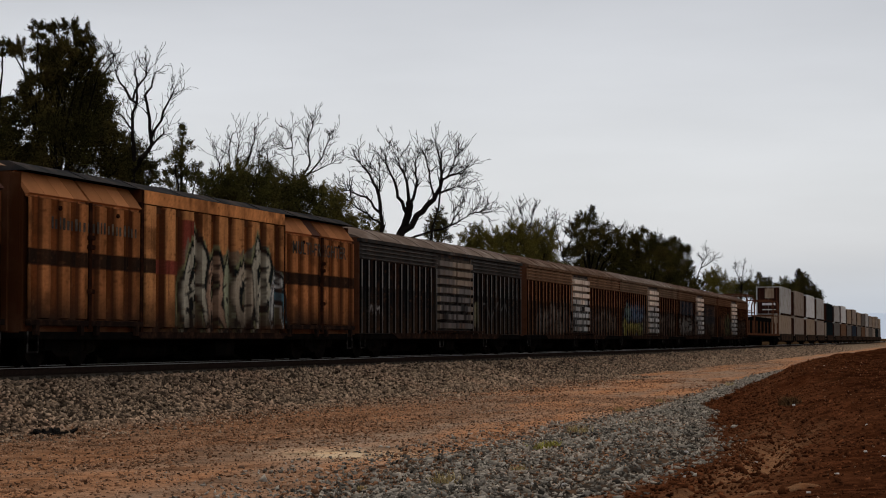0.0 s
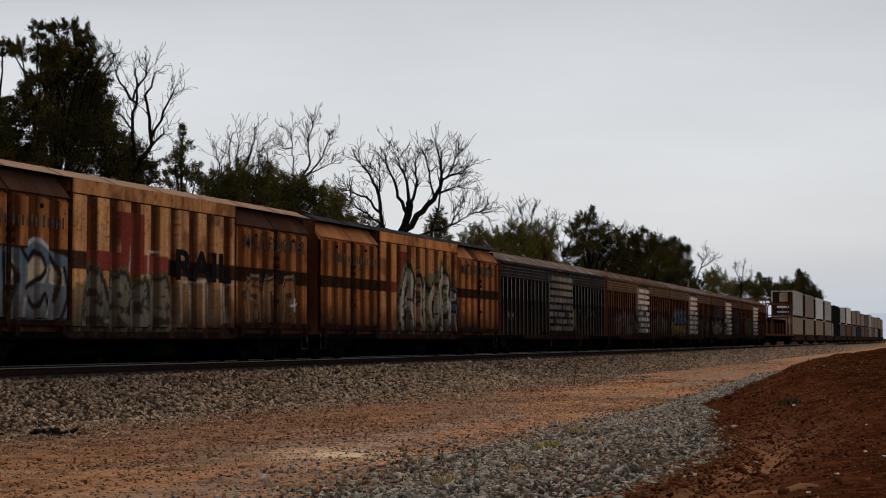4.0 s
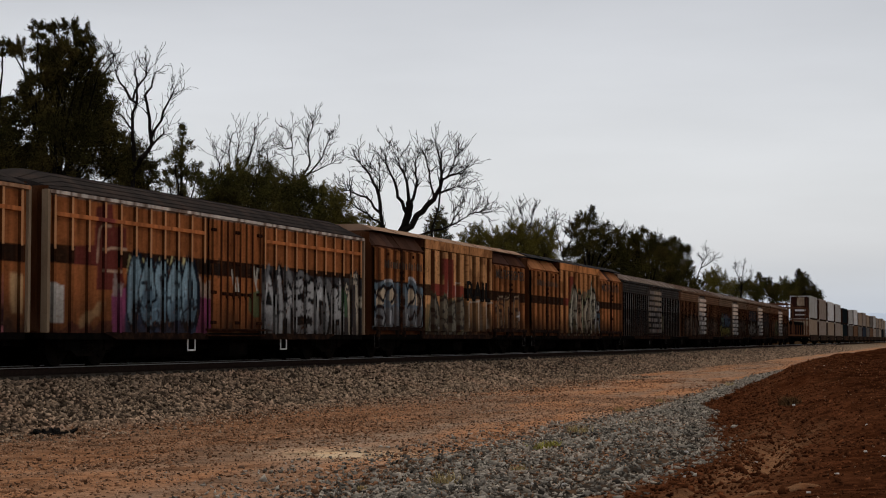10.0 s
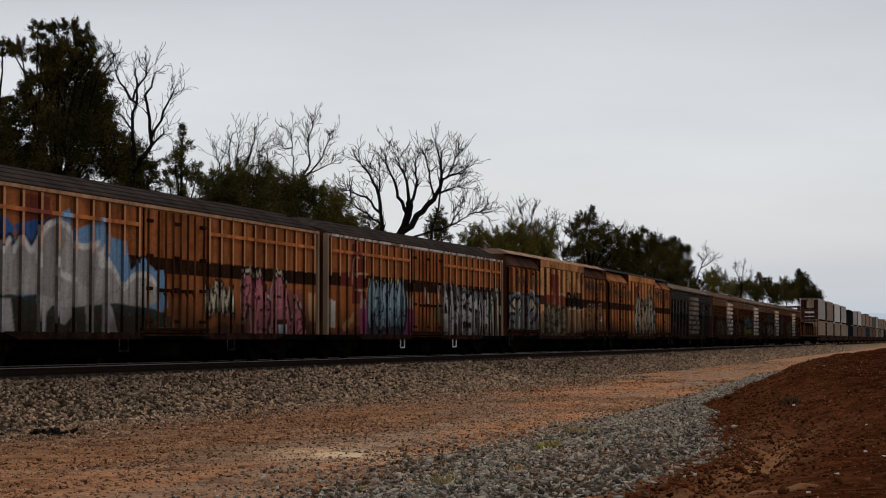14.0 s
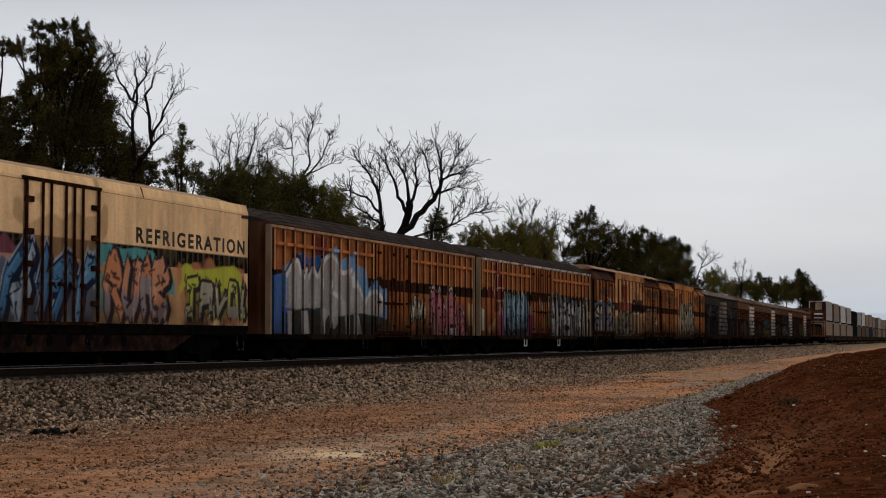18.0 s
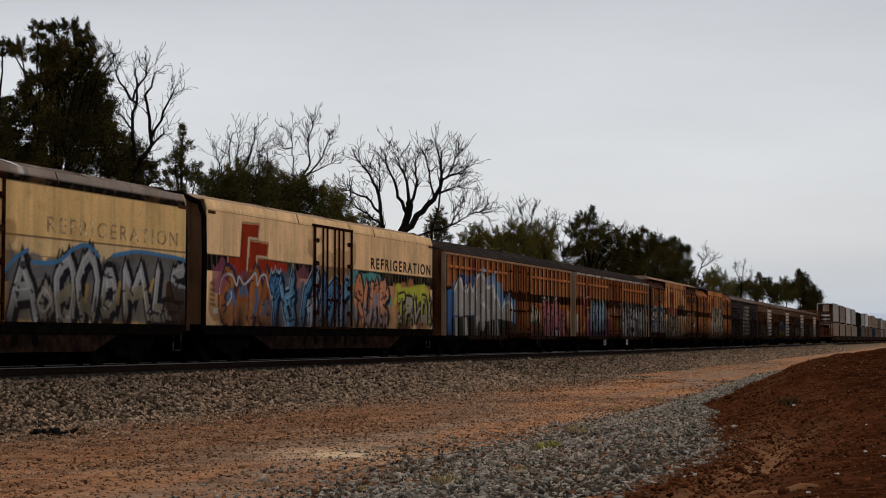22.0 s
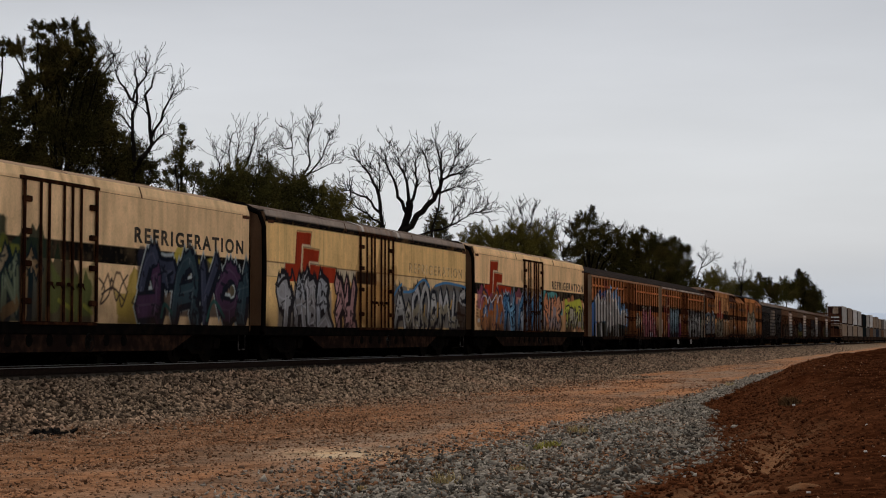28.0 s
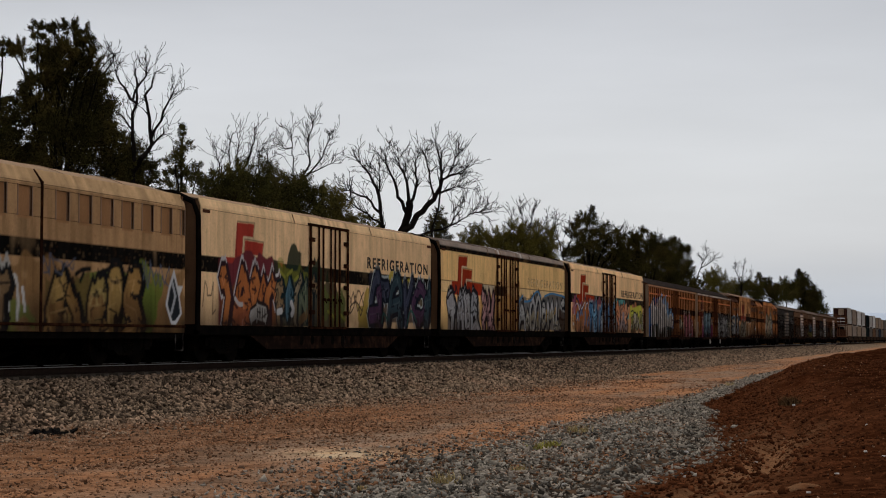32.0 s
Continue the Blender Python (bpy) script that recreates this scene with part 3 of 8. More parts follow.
class Canvas:
    """The paint on a wagon's side: u metres from its rear end, z metres over the rails."""

    def __init__(self, long, base, seed, du=0.046, dz=0.024, low=0.5, high=4.4):
        self.long, self.du, self.dz, self.low = long, du, dz, low
        self.nu, self.nz = int(long / du) + 2, int((high - low) / dz) + 2
        self.u = (np.arange(self.nu) * du)[None] * np.ones((self.nz, 1))
        self.z = (low + np.arange(self.nz) * dz)[:, None] * np.ones((1, self.nu))
        self.c = np.ones((self.nz, self.nu, 3)) * np.array(base)
        self.seed = seed

    def grain(self, cu, cz, k):
        return drift(self.nu, self.nz, int(self.long * cu) + 1, int(4 * cz) + 1, self.seed * 97 + k)

    def lay(self, mask, colour, a=1.0):
        m = (np.clip(mask, 0, 1) * a)[..., None]
        self.c = self.c * (1 - m) + np.array(colour) * m

    def rect(self, u0, u1, z0, z1, colour, a=1.0, rag=0.0, slope=0.0):
        w = rag * (self.grain(3, 3, 1) - 0.5) * 2
        m = (self.u >= u0) & (self.u <= u1) & (self.z >= z0 + w + slope * (self.u - u0)) & (self.z <= z1 + w + slope * (self.u - u0))
        self.lay(m.astype(float), colour, a)

    def poly(self, pts, colour, a=1.0):
        cover = np.zeros(self.u.shape)
        for ou, oz in ((-0.25, -0.25), (0.25, -0.25), (-0.25, 0.25), (0.25, 0.25)):
            u, z = self.u + ou * self.du, self.z + oz * self.dz
            inside = np.zeros(u.shape, bool)
            for (ua, za), (ub, zb) in zip(pts, pts[1:] + pts[:1]):
                if za != zb:
                    cross = (z < za) != (z < zb)
                    inside ^= cross & (u < (ub - ua) * (z - za) / (zb - za) + ua)
            cover += inside * 0.25
        self.lay(cover, colour, a)

    def near(self, pts, reach, sharp=False):
        """The distance to a line through pts, worked out within reach of it."""
        us, zs = [p[0] for p in pts], [p[1] for p in pts]
        j0, j1 = max(int((min(us) - reach) / self.du), 0), min(int((max(us) + reach) / self.du) + 2, self.nu)
        i0, i1 = max(int((min(zs) - reach - self.low) / self.dz), 0), min(int((max(zs) + reach - self.low) / self.dz) + 2, self.nz)
        if j1 <= j0 or i1 <= i0:
            return None
        u, z = self.u[i0:i1, j0:j1], self.z[i0:i1, j0:j1]
        best = np.full(u.shape, 9.0)
        for (ua, za), (ub, zb) in zip(pts, pts[1:]):
            du, dz = ub - ua, zb - za
            k = np.clip(((u - ua) * du + (z - za) * dz) / max(du * du + dz * dz, 1e-9), 0, 1)
            a, b = np.abs(u - ua - k * du), np.abs(z - za - k * dz)
            best = np.minimum(best, a + 0.5 * b if sharp else np.hypot(a, b))
        return (slice(i0, i1), slice(j0, j1)), best

    def stroke(self, pts, width, colour, a=1.0, sharp=False):
        got = self.near(pts, width * (1.6 if sharp else 1.0), sharp)
        if got is None:
            return
        at, d = got
        m = (np.clip((width / 2 - d) / 0.02 + 0.5, 0, 1) * a)[..., None]
        self.c[at] = self.c[at] * (1 - m) + np.array(colour) * m

    def cloud(self, u0, u1, z0, z1, colour, a=0.9, rag=0.25, k=5):
        """A patch of sprayed colour with a ragged edge."""
        w = rag * (self.grain(2.2, 2, k) - 0.5) * 2
        d = np.minimum(np.minimum(self.u - u0, u1 - self.u), np.minimum(self.z - z0, z1 - self.z)) + w
        self.lay(np.clip(d / 0.08, 0, 1), colour, a)

    def spray(self, u0, u1, z0, z1, colour, a=0.95, tall=0.3, k=41):
        """A sprayed patch with a spiky upper edge."""
        row = drift(self.nu, 2, int(self.long * 6), 1, self.seed * 13 + k)[0]
        slow = drift(self.nu, 2, int(self.long * 1.2), 1, self.seed * 17 + k)[0]
        top = z1 + tall * ((row - 0.5) + (slow - 0.5) * 1.2)
        m = np.clip((top[None] - self.z) / 0.05, 0, 1) * np.clip((self.z - z0) / 0.05, 0, 1) * np.clip(np.minimum(self.u - u0, u1 - self.u) / 0.12 + 0.6 * (self.grain(3, 4, k) - 0.5), 0, 1)
        self.lay(m, colour, a)

    def weather(self, amount=0.5, rust=(0.07, 0.026, 0.010), foot=0.9):
        """Streaks down the sheet, rust blooms and dirt thrown up from the wheels."""
        streak = drift(self.nu, self.nz, int(self.long * 7), 2, self.seed * 31 + 1)
        self.c *= (1 - amount * 0.55 * np.clip(streak - 0.45, 0, 1) * 1.8)[..., None]
        bloom = self.grain(1.1, 1.2, 11) * 0.6 + self.grain(5, 4, 12) * 0.4
        self.lay(np.clip((bloom - 0.56) * 5, 0, 1), rust, amount * 0.75)
        fleck = self.grain(14, 12, 13)
        self.lay(np.clip((fleck - 0.80) * 8, 0, 1), rust, amount * 0.8)
        sill_dark = np.clip((foot + 0.75 - self.z) / 0.9, 0, 1) * (0.4 + 0.9 * self.grain(2.5, 2, 14))
        self.lay(np.clip(sill_dark, 0, 1), (0.03, 0.017, 0.010), min(amount * 1.6, 1.0))
        seams = drift(self.nu, self.nz, int(self.long * 3), 3, self.seed * 31 + 5)
        self.c *= (1 - amount * 0.5 * np.clip(seams - 0.5, 0, 1) * 2)[..., None]

    def grime_shade(self, amount=0.5, speckle=1.0, foot=None):
        """Road dirt and painted shade over everything near the sill, and faint runs."""
        sill_dark = np.clip((1.75 - self.z) / 0.9, 0, 1) * (0.25 + 1.0 * self.grain(2.0, 2, 31))
        self.lay(np.clip(sill_dark, 0, 1), (0.022, 0.014, 0.010), min((foot or amount) * 1.5, 0.9))
        runs = drift(self.nu, self.nz, int(self.long * 9), 2, self.seed * 31 + 9)
        self.c *= (1 - 0.45 * amount * np.clip(runs - 0.5, 0, 1) * 2)[..., None]
        lines = drift(self.nu, self.nz, int(self.long * 16), 3, self.seed * 31 + 10)
        self.lay(np.clip((lines - 0.72) * 6, 0, 1), (0.03, 0.016, 0.010), amount * 0.9 * speckle)
        self.c *= np.random.default_rng(self.seed).uniform(1 - 0.2 * speckle, 1 + 0.16 * speckle, self.u.shape)[..., None]
        chips = self.grain(16, 12, 32)
        self.lay(np.clip((chips - 0.82) * 9, 0, 1), (0.14, 0.06, 0.025), amount * 0.8 * speckle)

    def sample(self, u, z):
        a = np.clip(np.asarray(u, float) / self.du, 0, self.nu - 1.001)
        b = np.clip((np.asarray(z, float) - self.low) / self.dz, 0, self.nz - 1.001)
        j, i = a.astype(int), b.astype(int)
        p, q = (a - j)[..., None], (b - i)[..., None]
        return (self.c[i, j] * (1 - p) + self.c[i, j + 1] * p) * (1 - q) + (self.c[i + 1, j] * (1 - p) + self.c[i + 1, j + 1] * p) * q


def scrawl(c, u0, u1, z0, z1, n, fills, line, seed, halo=None, fat=0.26, low_fill=None, shine=None):
    """A wild painted scrawl of interlocking outlined slabs, hooks and bars, which spells nothing."""
    r = random.Random(seed)
    step, h = (u1 - u0) / n, z1 - z0
    strokes = []
    for i in range(n):
        m = 3 if step > 0.85 else 2
        fill = fills[r.randrange(len(fills))]
        tops = []
        for k in range(m):
            u = u0 + step * (i + (k + 0.5) / m) + r.uniform(-0.06, 0.06)
            lean = r.uniform(-0.32, 0.36) * step
            zb, zt = z0 + r.uniform(0.05, 0.2) * h, z1 - r.uniform(0.08, 0.42) * h
            w = min(fat, step / m * 0.95) * r.uniform(0.6, 1.0)
            pts = [(u, zb), (u + lean * 0.3 + r.uniform(-0.1, 0.1), zb + (zt - zb) * r.uniform(0.35, 0.6)), (u + lean, zt)]
            if r.random() < 0.55:
                pts.append((u + lean + r.choice((-1, 1)) * step * r.uniform(0.2, 0.4), zt - r.uniform(0.0, 0.25) * h))
            if r.random() < 0.35:
                pts.insert(0, (u + r.choice((-1, 1)) * step * 0.25, zb + r.uniform(0.02, 0.15) * h))
            strokes.append((pts, w, fill))
            tops.append((u + lean * 0.5, zb, zt))
        for k in range(r.randint(1, 2)):
            a, b = r.choice(tops), r.choice(tops)
            z = z0 + h * r.uniform(0.25, 0.8)
            strokes.append(([(a[0] - step * 0.12, z), (b[0] + step * 0.15, z + r.uniform(-0.15, 0.15))], min(fat * 0.6, 0.2), fill))
    if halo:
        for pts, w, _ in strokes:
            c.stroke(pts, w + 0.3, halo, 1.0, True)
    for pts, w, _ in strokes:
        c.stroke(pts, w + 0.16, line, 1.0, True)
    r.shuffle(strokes)
    for pts, w, fill in strokes:
        c.stroke(pts, w + 0.11, line, 1.0, True)
        c.stroke(pts, w, fill, 1.0, True)
        if low_fill:
            cut = z0 + h * r.uniform(0.25, 0.5)
            low = [(u, z) for u, z in pts if z < cut]
            if low:
                c.stroke(low + [(low[-1][0], cut)], w * 0.9, low_fill, 0.85)
        c.stroke([(u - w * 0.25, z) for u, z in pts[-3:]], 0.05, shine or tuple(min(k * 1.45 + 0.03, 0.85) for k in fill), 0.8)
        if r.random() < 0.5:
            u, z = pts[r.randrange(len(pts))]
            c.stroke([(u + 0.05, z), (u + r.uniform(-0.1, 0.15), z - r.uniform(0.15, 0.45))], 0.06, line, 0.9)
    for _ in range(n * 2):
        u, z = r.uniform(u0, u1), z1 - r.uniform(0.0, 0.25) * h
        c.poly([(u - 0.09, z - 0.12), (u + r.uniform(-0.05, 0.05), z + 0.12), (u + 0.09, z - 0.12)], halo or line, 0.85)


def curve(pts, n=4):
    """A smooth line through pts."""
    if len(pts) < 3:
        return pts
    q = [pts[0]] + pts + [pts[-1]]
    out = []
    for a, b, d, e in zip(q, q[1:], q[2:], q[3:]):
        for i in range(n):
            t = i / n
            out.append(tuple(0.5 * (2 * b[k] + (d[k] - a[k]) * t + (2 * a[k] - 5 * b[k] + 4 * d[k] - e[k]) * t * t + (3 * b[k] - a[k] - 3 * d[k] + e[k]) * t ** 3) for k in (0, 1)))
    return out + [pts[-1]]


def glyphs(c, shapes, width, fills, line, edge=0.07, halo=None, glow=0.1, low=None, cut=1.45, shine=0.0):
    """Sprayed outlined characters. shapes: each a list of strokes; fills are taken in turn; low: the colour that fades in below cut."""
    r = random.Random(int(shapes[0][0][0][0] * 100))
    width, edge = width * 0.85, edge * 0.8
    rough = []
    for one in shapes:
        ways = []
        for p in one:
            q = [(u + r.uniform(-0.05, 0.05), z + r.uniform(-0.03, 0.03)) for u, z in p]
            ways.append(q if len(q) < 5 else curve(q, 2))
            # a barb at the upper end
            (ua, za), (ub, zb) = q[-1], q[-2]
            if r.random() < 0.75:
                ways.append([q[-1], (ua + r.choice((-1, 1)) * r.uniform(0.15, 0.35), za + r.uniform(-0.16, 0.1))])
        rough.append(ways)
    us, zs = [u for one in rough for p in one for u, _ in p], [z for one in rough for p in one for _, z in p]
    ground = tuple(0.45 * sum(f[k] for f in fills) / len(fills) + 0.25 * line[k] for k in range(3))
    if max(us) - min(us) > 1.6:
        c.spray(min(us) - 0.12, max(us) + 0.12, min(zs) - 0.05, max(zs) - 0.12, ground, 0.85, 0.35, int(max(us) * 7))
    if halo:
        for one in rough:
            for p in one:
                c.stroke(p, width + 2 * (edge + glow), halo, 1.0, True)
    for one in rough:
        for p in one:
            c.stroke([(u + 0.13, z - 0.05) for u, z in p], width + 2 * edge, line, 1.0, True)
            c.stroke(p, width + 2 * edge, line, 1.0, True)
    for i, one in enumerate(rough):
        fill = fills[i % len(fills)]
        for p in one:
            c.stroke(p, width + 1.5 * edge, line, 1.0, True)
        for p in one:
            c.stroke(p, width, fill, 1.0, True)
        if low:
            for p in one:
                under = [q for q in p if q[1] < cut + 0.15 * (i % 3)]
                if len(under) > 1:
                    c.stroke(under, width * 0.96, low, 0.85, True)
        pale = tuple(min(k * 1.5 + 0.04, 0.8) for k in fill)
        for p in one:
            if shine:
                c.stroke([(u - width * 0.26, z + 0.03) for u, z in p], 0.05, pale, shine)
            for _ in range(3):
                u, z = p[r.randrange(len(p))]
                du, dz = r.uniform(-0.3, 0.3), r.uniform(-0.3, 0.3)
                c.stroke([(u, z), (u + du, z + dz * 0.4), (u + du * 0.6, z + dz)], r.uniform(0.04, 0.09), line, 0.85)
            u, z = p[r.randrange(len(p))]
            c.stroke([(u, z), (u + r.uniform(-0.12, 0.12), z - r.uniform(0.1, 0.3))], 0.05, pale, 0.7)


def lines(c, width, colour, *runs, a=1.0):
    for p in runs:
        c.stroke(curve(p), width, colour, a)


def tag(c, u0, u1, z0, z1, colour, seed, width=0.06, n=7, a=0.9):
    """A thin sprayed squiggle."""
    r = random.Random(seed)
    pts = [(u0 + (u1 - u0) * i / n + r.uniform(-0.1, 0.1), r.uniform(z0, z1)) for i in range(n + 1)]
    c.stroke(pts, width, colour, a)


def painted(name, shape_v, shape_f, cols):
    me = bpy.data.meshes.new(name)
    me.from_pydata(shape_v, [], shape_f)
    at = me.color_attributes.new("paint", "FLOAT_COLOR", "POINT")
    full = np.ones((len(cols), 4), np.float32)
    full[:, :3] = cols
    at.data.foreach_set("color", full.reshape(-1))
    me.materials.append(PAINTED)
    me.update()
    return me


def panel(name, c, u0, u1, z0, z1, out, parent, label="", du=None, dz=None, thick=0.03, tint=1.0):
    """A painted sheet of the near side with a rim; out(u, z): how far it stands from the centre line."""
    du, dz = du or c.du, dz or c.dz
    n, m = max(int((u1 - u0) / du), 1) + 1, max(int((z1 - z0) / dz), 1) + 1
    uu, zz = np.meshgrid(np.linspace(u0, u1, n), np.linspace(z0, z1, m))
    xx = np.vectorize(out)(uu, zz) if callable(out) else np.full(uu.shape, float(out))
    cols = c.sample(uu, zz).reshape(-1, 3) * tint
    v = np.stack([xx, uu - c.long / 2, zz], -1).reshape(-1, 3)
    k = np.arange((n - 1) * (m - 1))
    a = (k // (n - 1)) * n + k % (n - 1)
    f = [tuple(q) for q in np.stack([a, a + 1, a + n + 1, a + n], 1).tolist()]
    rim = list(range(n)) + [n * (i + 1) - 1 for i in range(1, m)] + [n * (m - 1) + i for i in range(n - 2, -1, -1)] + [n * i for i in range(m - 2, 0, -1)]
    b = len(v)
    v = np.vstack([v, v[rim] - np.array([thick, 0, 0])])
    cols = np.vstack([cols, cols[rim] * 0.8])
    e = len(rim)
    f += [(rim[(i + 1) % e], rim[i], b + i, b + (i + 1) % e) for i in range(e)]
    ob = new(name, painted(name, v.tolist(), f, cols))
    ob.parent = parent
    if label:
        tagged(ob, label)
    return ob


def rib(name, c, u, z0, z1, inner, outer, wide, parent, tint=1.0, taper=0.03, label="", dark_at=None, dark_by=0.3, own=None, share=0.6, low_share=0.0):
    """An upright rib that carries the side's paint, with shade painted on its flanks."""
    m = max(int((z1 - z0) / c.dz), 2)
    zs = np.linspace(z0, z1, m)
    v, cols = [], []
    for z in zs:
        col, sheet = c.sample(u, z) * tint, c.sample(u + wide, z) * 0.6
        low = dark_at and z < dark_at
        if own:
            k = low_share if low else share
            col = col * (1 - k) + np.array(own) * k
        # the low stretch of the face is darkened by this factor
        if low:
            col = col * dark_by
        # the flanks' shade is in their colour, deepest on the rear side
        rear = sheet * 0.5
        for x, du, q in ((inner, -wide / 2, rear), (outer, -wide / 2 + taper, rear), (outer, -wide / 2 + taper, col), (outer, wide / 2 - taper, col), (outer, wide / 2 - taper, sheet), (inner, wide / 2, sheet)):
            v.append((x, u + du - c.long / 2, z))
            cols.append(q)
    f = []
    for i in range(m - 1):
        for k in (0, 2, 4):
            a = i * 6 + k
            f.append((a, a + 1, a + 7, a + 6))
    f += [(5, 3, 2, 0), tuple(6 * (m - 1) + k for k in (0, 2, 3, 5))]
    ob = new(name, painted(name, v, f, np.array(cols)))
    ob.parent = parent
    if label:
        tagged(ob, label)
    return ob


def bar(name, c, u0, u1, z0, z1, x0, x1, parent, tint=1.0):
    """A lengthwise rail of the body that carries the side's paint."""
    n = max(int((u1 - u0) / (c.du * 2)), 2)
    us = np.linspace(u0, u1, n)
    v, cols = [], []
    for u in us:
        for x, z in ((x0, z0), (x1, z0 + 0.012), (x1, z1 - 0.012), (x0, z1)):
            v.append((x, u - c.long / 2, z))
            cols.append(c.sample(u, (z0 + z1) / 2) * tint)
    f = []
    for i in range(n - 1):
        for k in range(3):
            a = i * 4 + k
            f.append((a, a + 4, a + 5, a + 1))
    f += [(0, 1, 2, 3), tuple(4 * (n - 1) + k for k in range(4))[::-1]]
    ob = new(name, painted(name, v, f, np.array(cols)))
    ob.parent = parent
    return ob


def paint_mat(name, colour, second=(0.09, 0.045, 0.025), amount=0.6, **more):
    return material(name, colour, rough=0.7, vary=0.3, scale=1.6, second=second, amount=amount, stretch=(1, 1, 0.5), **more)


# the sides' orange at about a sixth of its strength
ORANGE_END = paint_mat("dark_orange_paint", (0.06, 0.021, 0.008))
CREAM_END = paint_mat("dirty_cream_paint", (0.15, 0.083, 0.044), (0.04, 0.02, 0.012), 0.9)
GREY_END = paint_mat("grimy_grey_paint", (0.03, 0.028, 0.028))
WHEELSETS = []
GHOST = material("ghost_lettering", (0.40, 0.26, 0.12), rough=0.7, vary=0.4, scale=5, second=(0.74, 0.55, 0.3), amount=1.0)
STEP = material("worn_step_paint", (0.012, 0.010, 0.009), rough=0.8, vary=0.5, scale=6, second=(0.12, 0.11, 0.10), amount=0.5)


def roof_mesh(name, mat, long, half, z0, z1, parent, label, ends=0.5, flat=0.0, seams=0, runs=()):
    """An arched roof that dips at its ends, closed below."""
    sh, n, m = Shape(), 13, max(int(long / 0.8), 8)
    for i in range(m + 1):
        y = -long / 2 + long * i / m
        e = min(i, m - i) * long / m
        k = 1 - 0.45 * (1 - min(e / ends, 1.0)) ** 2 if ends else 1.0
        for j in range(n):
            a = -1 + 2 * j / (n - 1)
            h = (1 - abs(a) ** 2.2) if not flat else min(1.0, (1 - abs(a)) / flat)
            sh.v.append((half * a, y, z0 + (z1 - z0) * h * k))
    for i in range(m):
        for j in range(n - 1):
            a = i * n + j
            sh.f.append((a, a + 1, a + n + 1, a + n))
    sh.f.append(tuple(range(n))[::-1])
    sh.f.append(tuple(m * n + j for j in range(n)))
    roof = part("roof", sh, mat, parent, label)
    for i in range(seams):
        y = -long / 2 + long * (i + 1) / (seams + 1)
        pts = []
        for j in range(n):
            a = -1 + 2 * j / (n - 1)
            h = (1 - abs(a) ** 2.2) if not flat else min(1.0, (1 - abs(a)) / flat)
            pts.append((half * a, y, z0 + (z1 - z0) * h + 0.006))
        part("roof_seam", Shape().tube(pts, 0.018, 4), mat, roof)
    for a in runs:
        pts = []
        for i in range(m + 1):
            e = min(i, m - i) * long / m
            k = 1 - 0.45 * (1 - min(e / ends, 1.0)) ** 2 if ends else 1.0
            pts.append((half * a, -long / 2 + long * i / m, z0 + (z1 - z0) * (1 - abs(a) ** 2.2) * k + 0.004))
        part("roof_rib", Shape().tube(pts, 0.009, 4), mat, roof)
    return roof


def make_wheelset():
    sh = Shape()
    for side in (-1, 1):
        a, b = sorted((side * 0.68, side * 0.81))
        sh.wheel(a, b, 0, 0, 0.46, 24)
        a, b = sorted((side * 0.66, side * 0.685))
        sh.wheel(a, b, 0, 0, 0.485, 24)
        a, b = sorted((side * 0.8, side * 1.02))
        sh.wheel(a, b, 0, 0, 0.1, 10)
        sh.box(side * 0.82 - 0.015, side * 0.82 + 0.015, -0.3, 0.3, -0.03, 0.03)
    sh.wheel(-0.7, 0.7, 0, 0, 0.075, 10)
    return sh.mesh("wheelset", BLACK)


def make_side_frame():
    sh = Shape()
    for side in (-1, 1):
        a, b = sorted((side * 0.9, side * 1.06))
        sh.along_x([(-1.2, 0.42), (-1.2, 0.6), (-0.75, 0.66), (-0.35, 0.74), (0.35, 0.74), (0.75, 0.66), (1.2, 0.6), (1.2, 0.42), (0.8, 0.42), (0.42, 0.22), (-0.42, 0.22), (-0.8, 0.42)], a, b)
        for k in (-0.87, 0.87):
            sh.box(a - 0.02, b + 0.05, k - 0.14, k + 0.14, 0.34, 0.58, 0.02)
    sh.box(-0.9, 0.9, -0.25, 0.25, 0.45, 0.68)
    return sh.mesh("bogie", BLACK)


def make_springs():
    sh = Shape()
    for side in (1,):
        for k in (-0.2, 0.0, 0.2):
            pts = [(side * 1.04 + 0.07 * math.cos(a * 0.9), k + 0.07 * math.sin(a * 0.9), 0.3 + 0.3 * a / 34) for a in range(35)]
            sh.tube(pts, 0.016, 4)
    return sh.mesh("springs", BLACK)


WHEELSET, SIDE_FRAME, SPRINGS = make_wheelset(), make_side_frame(), make_springs()


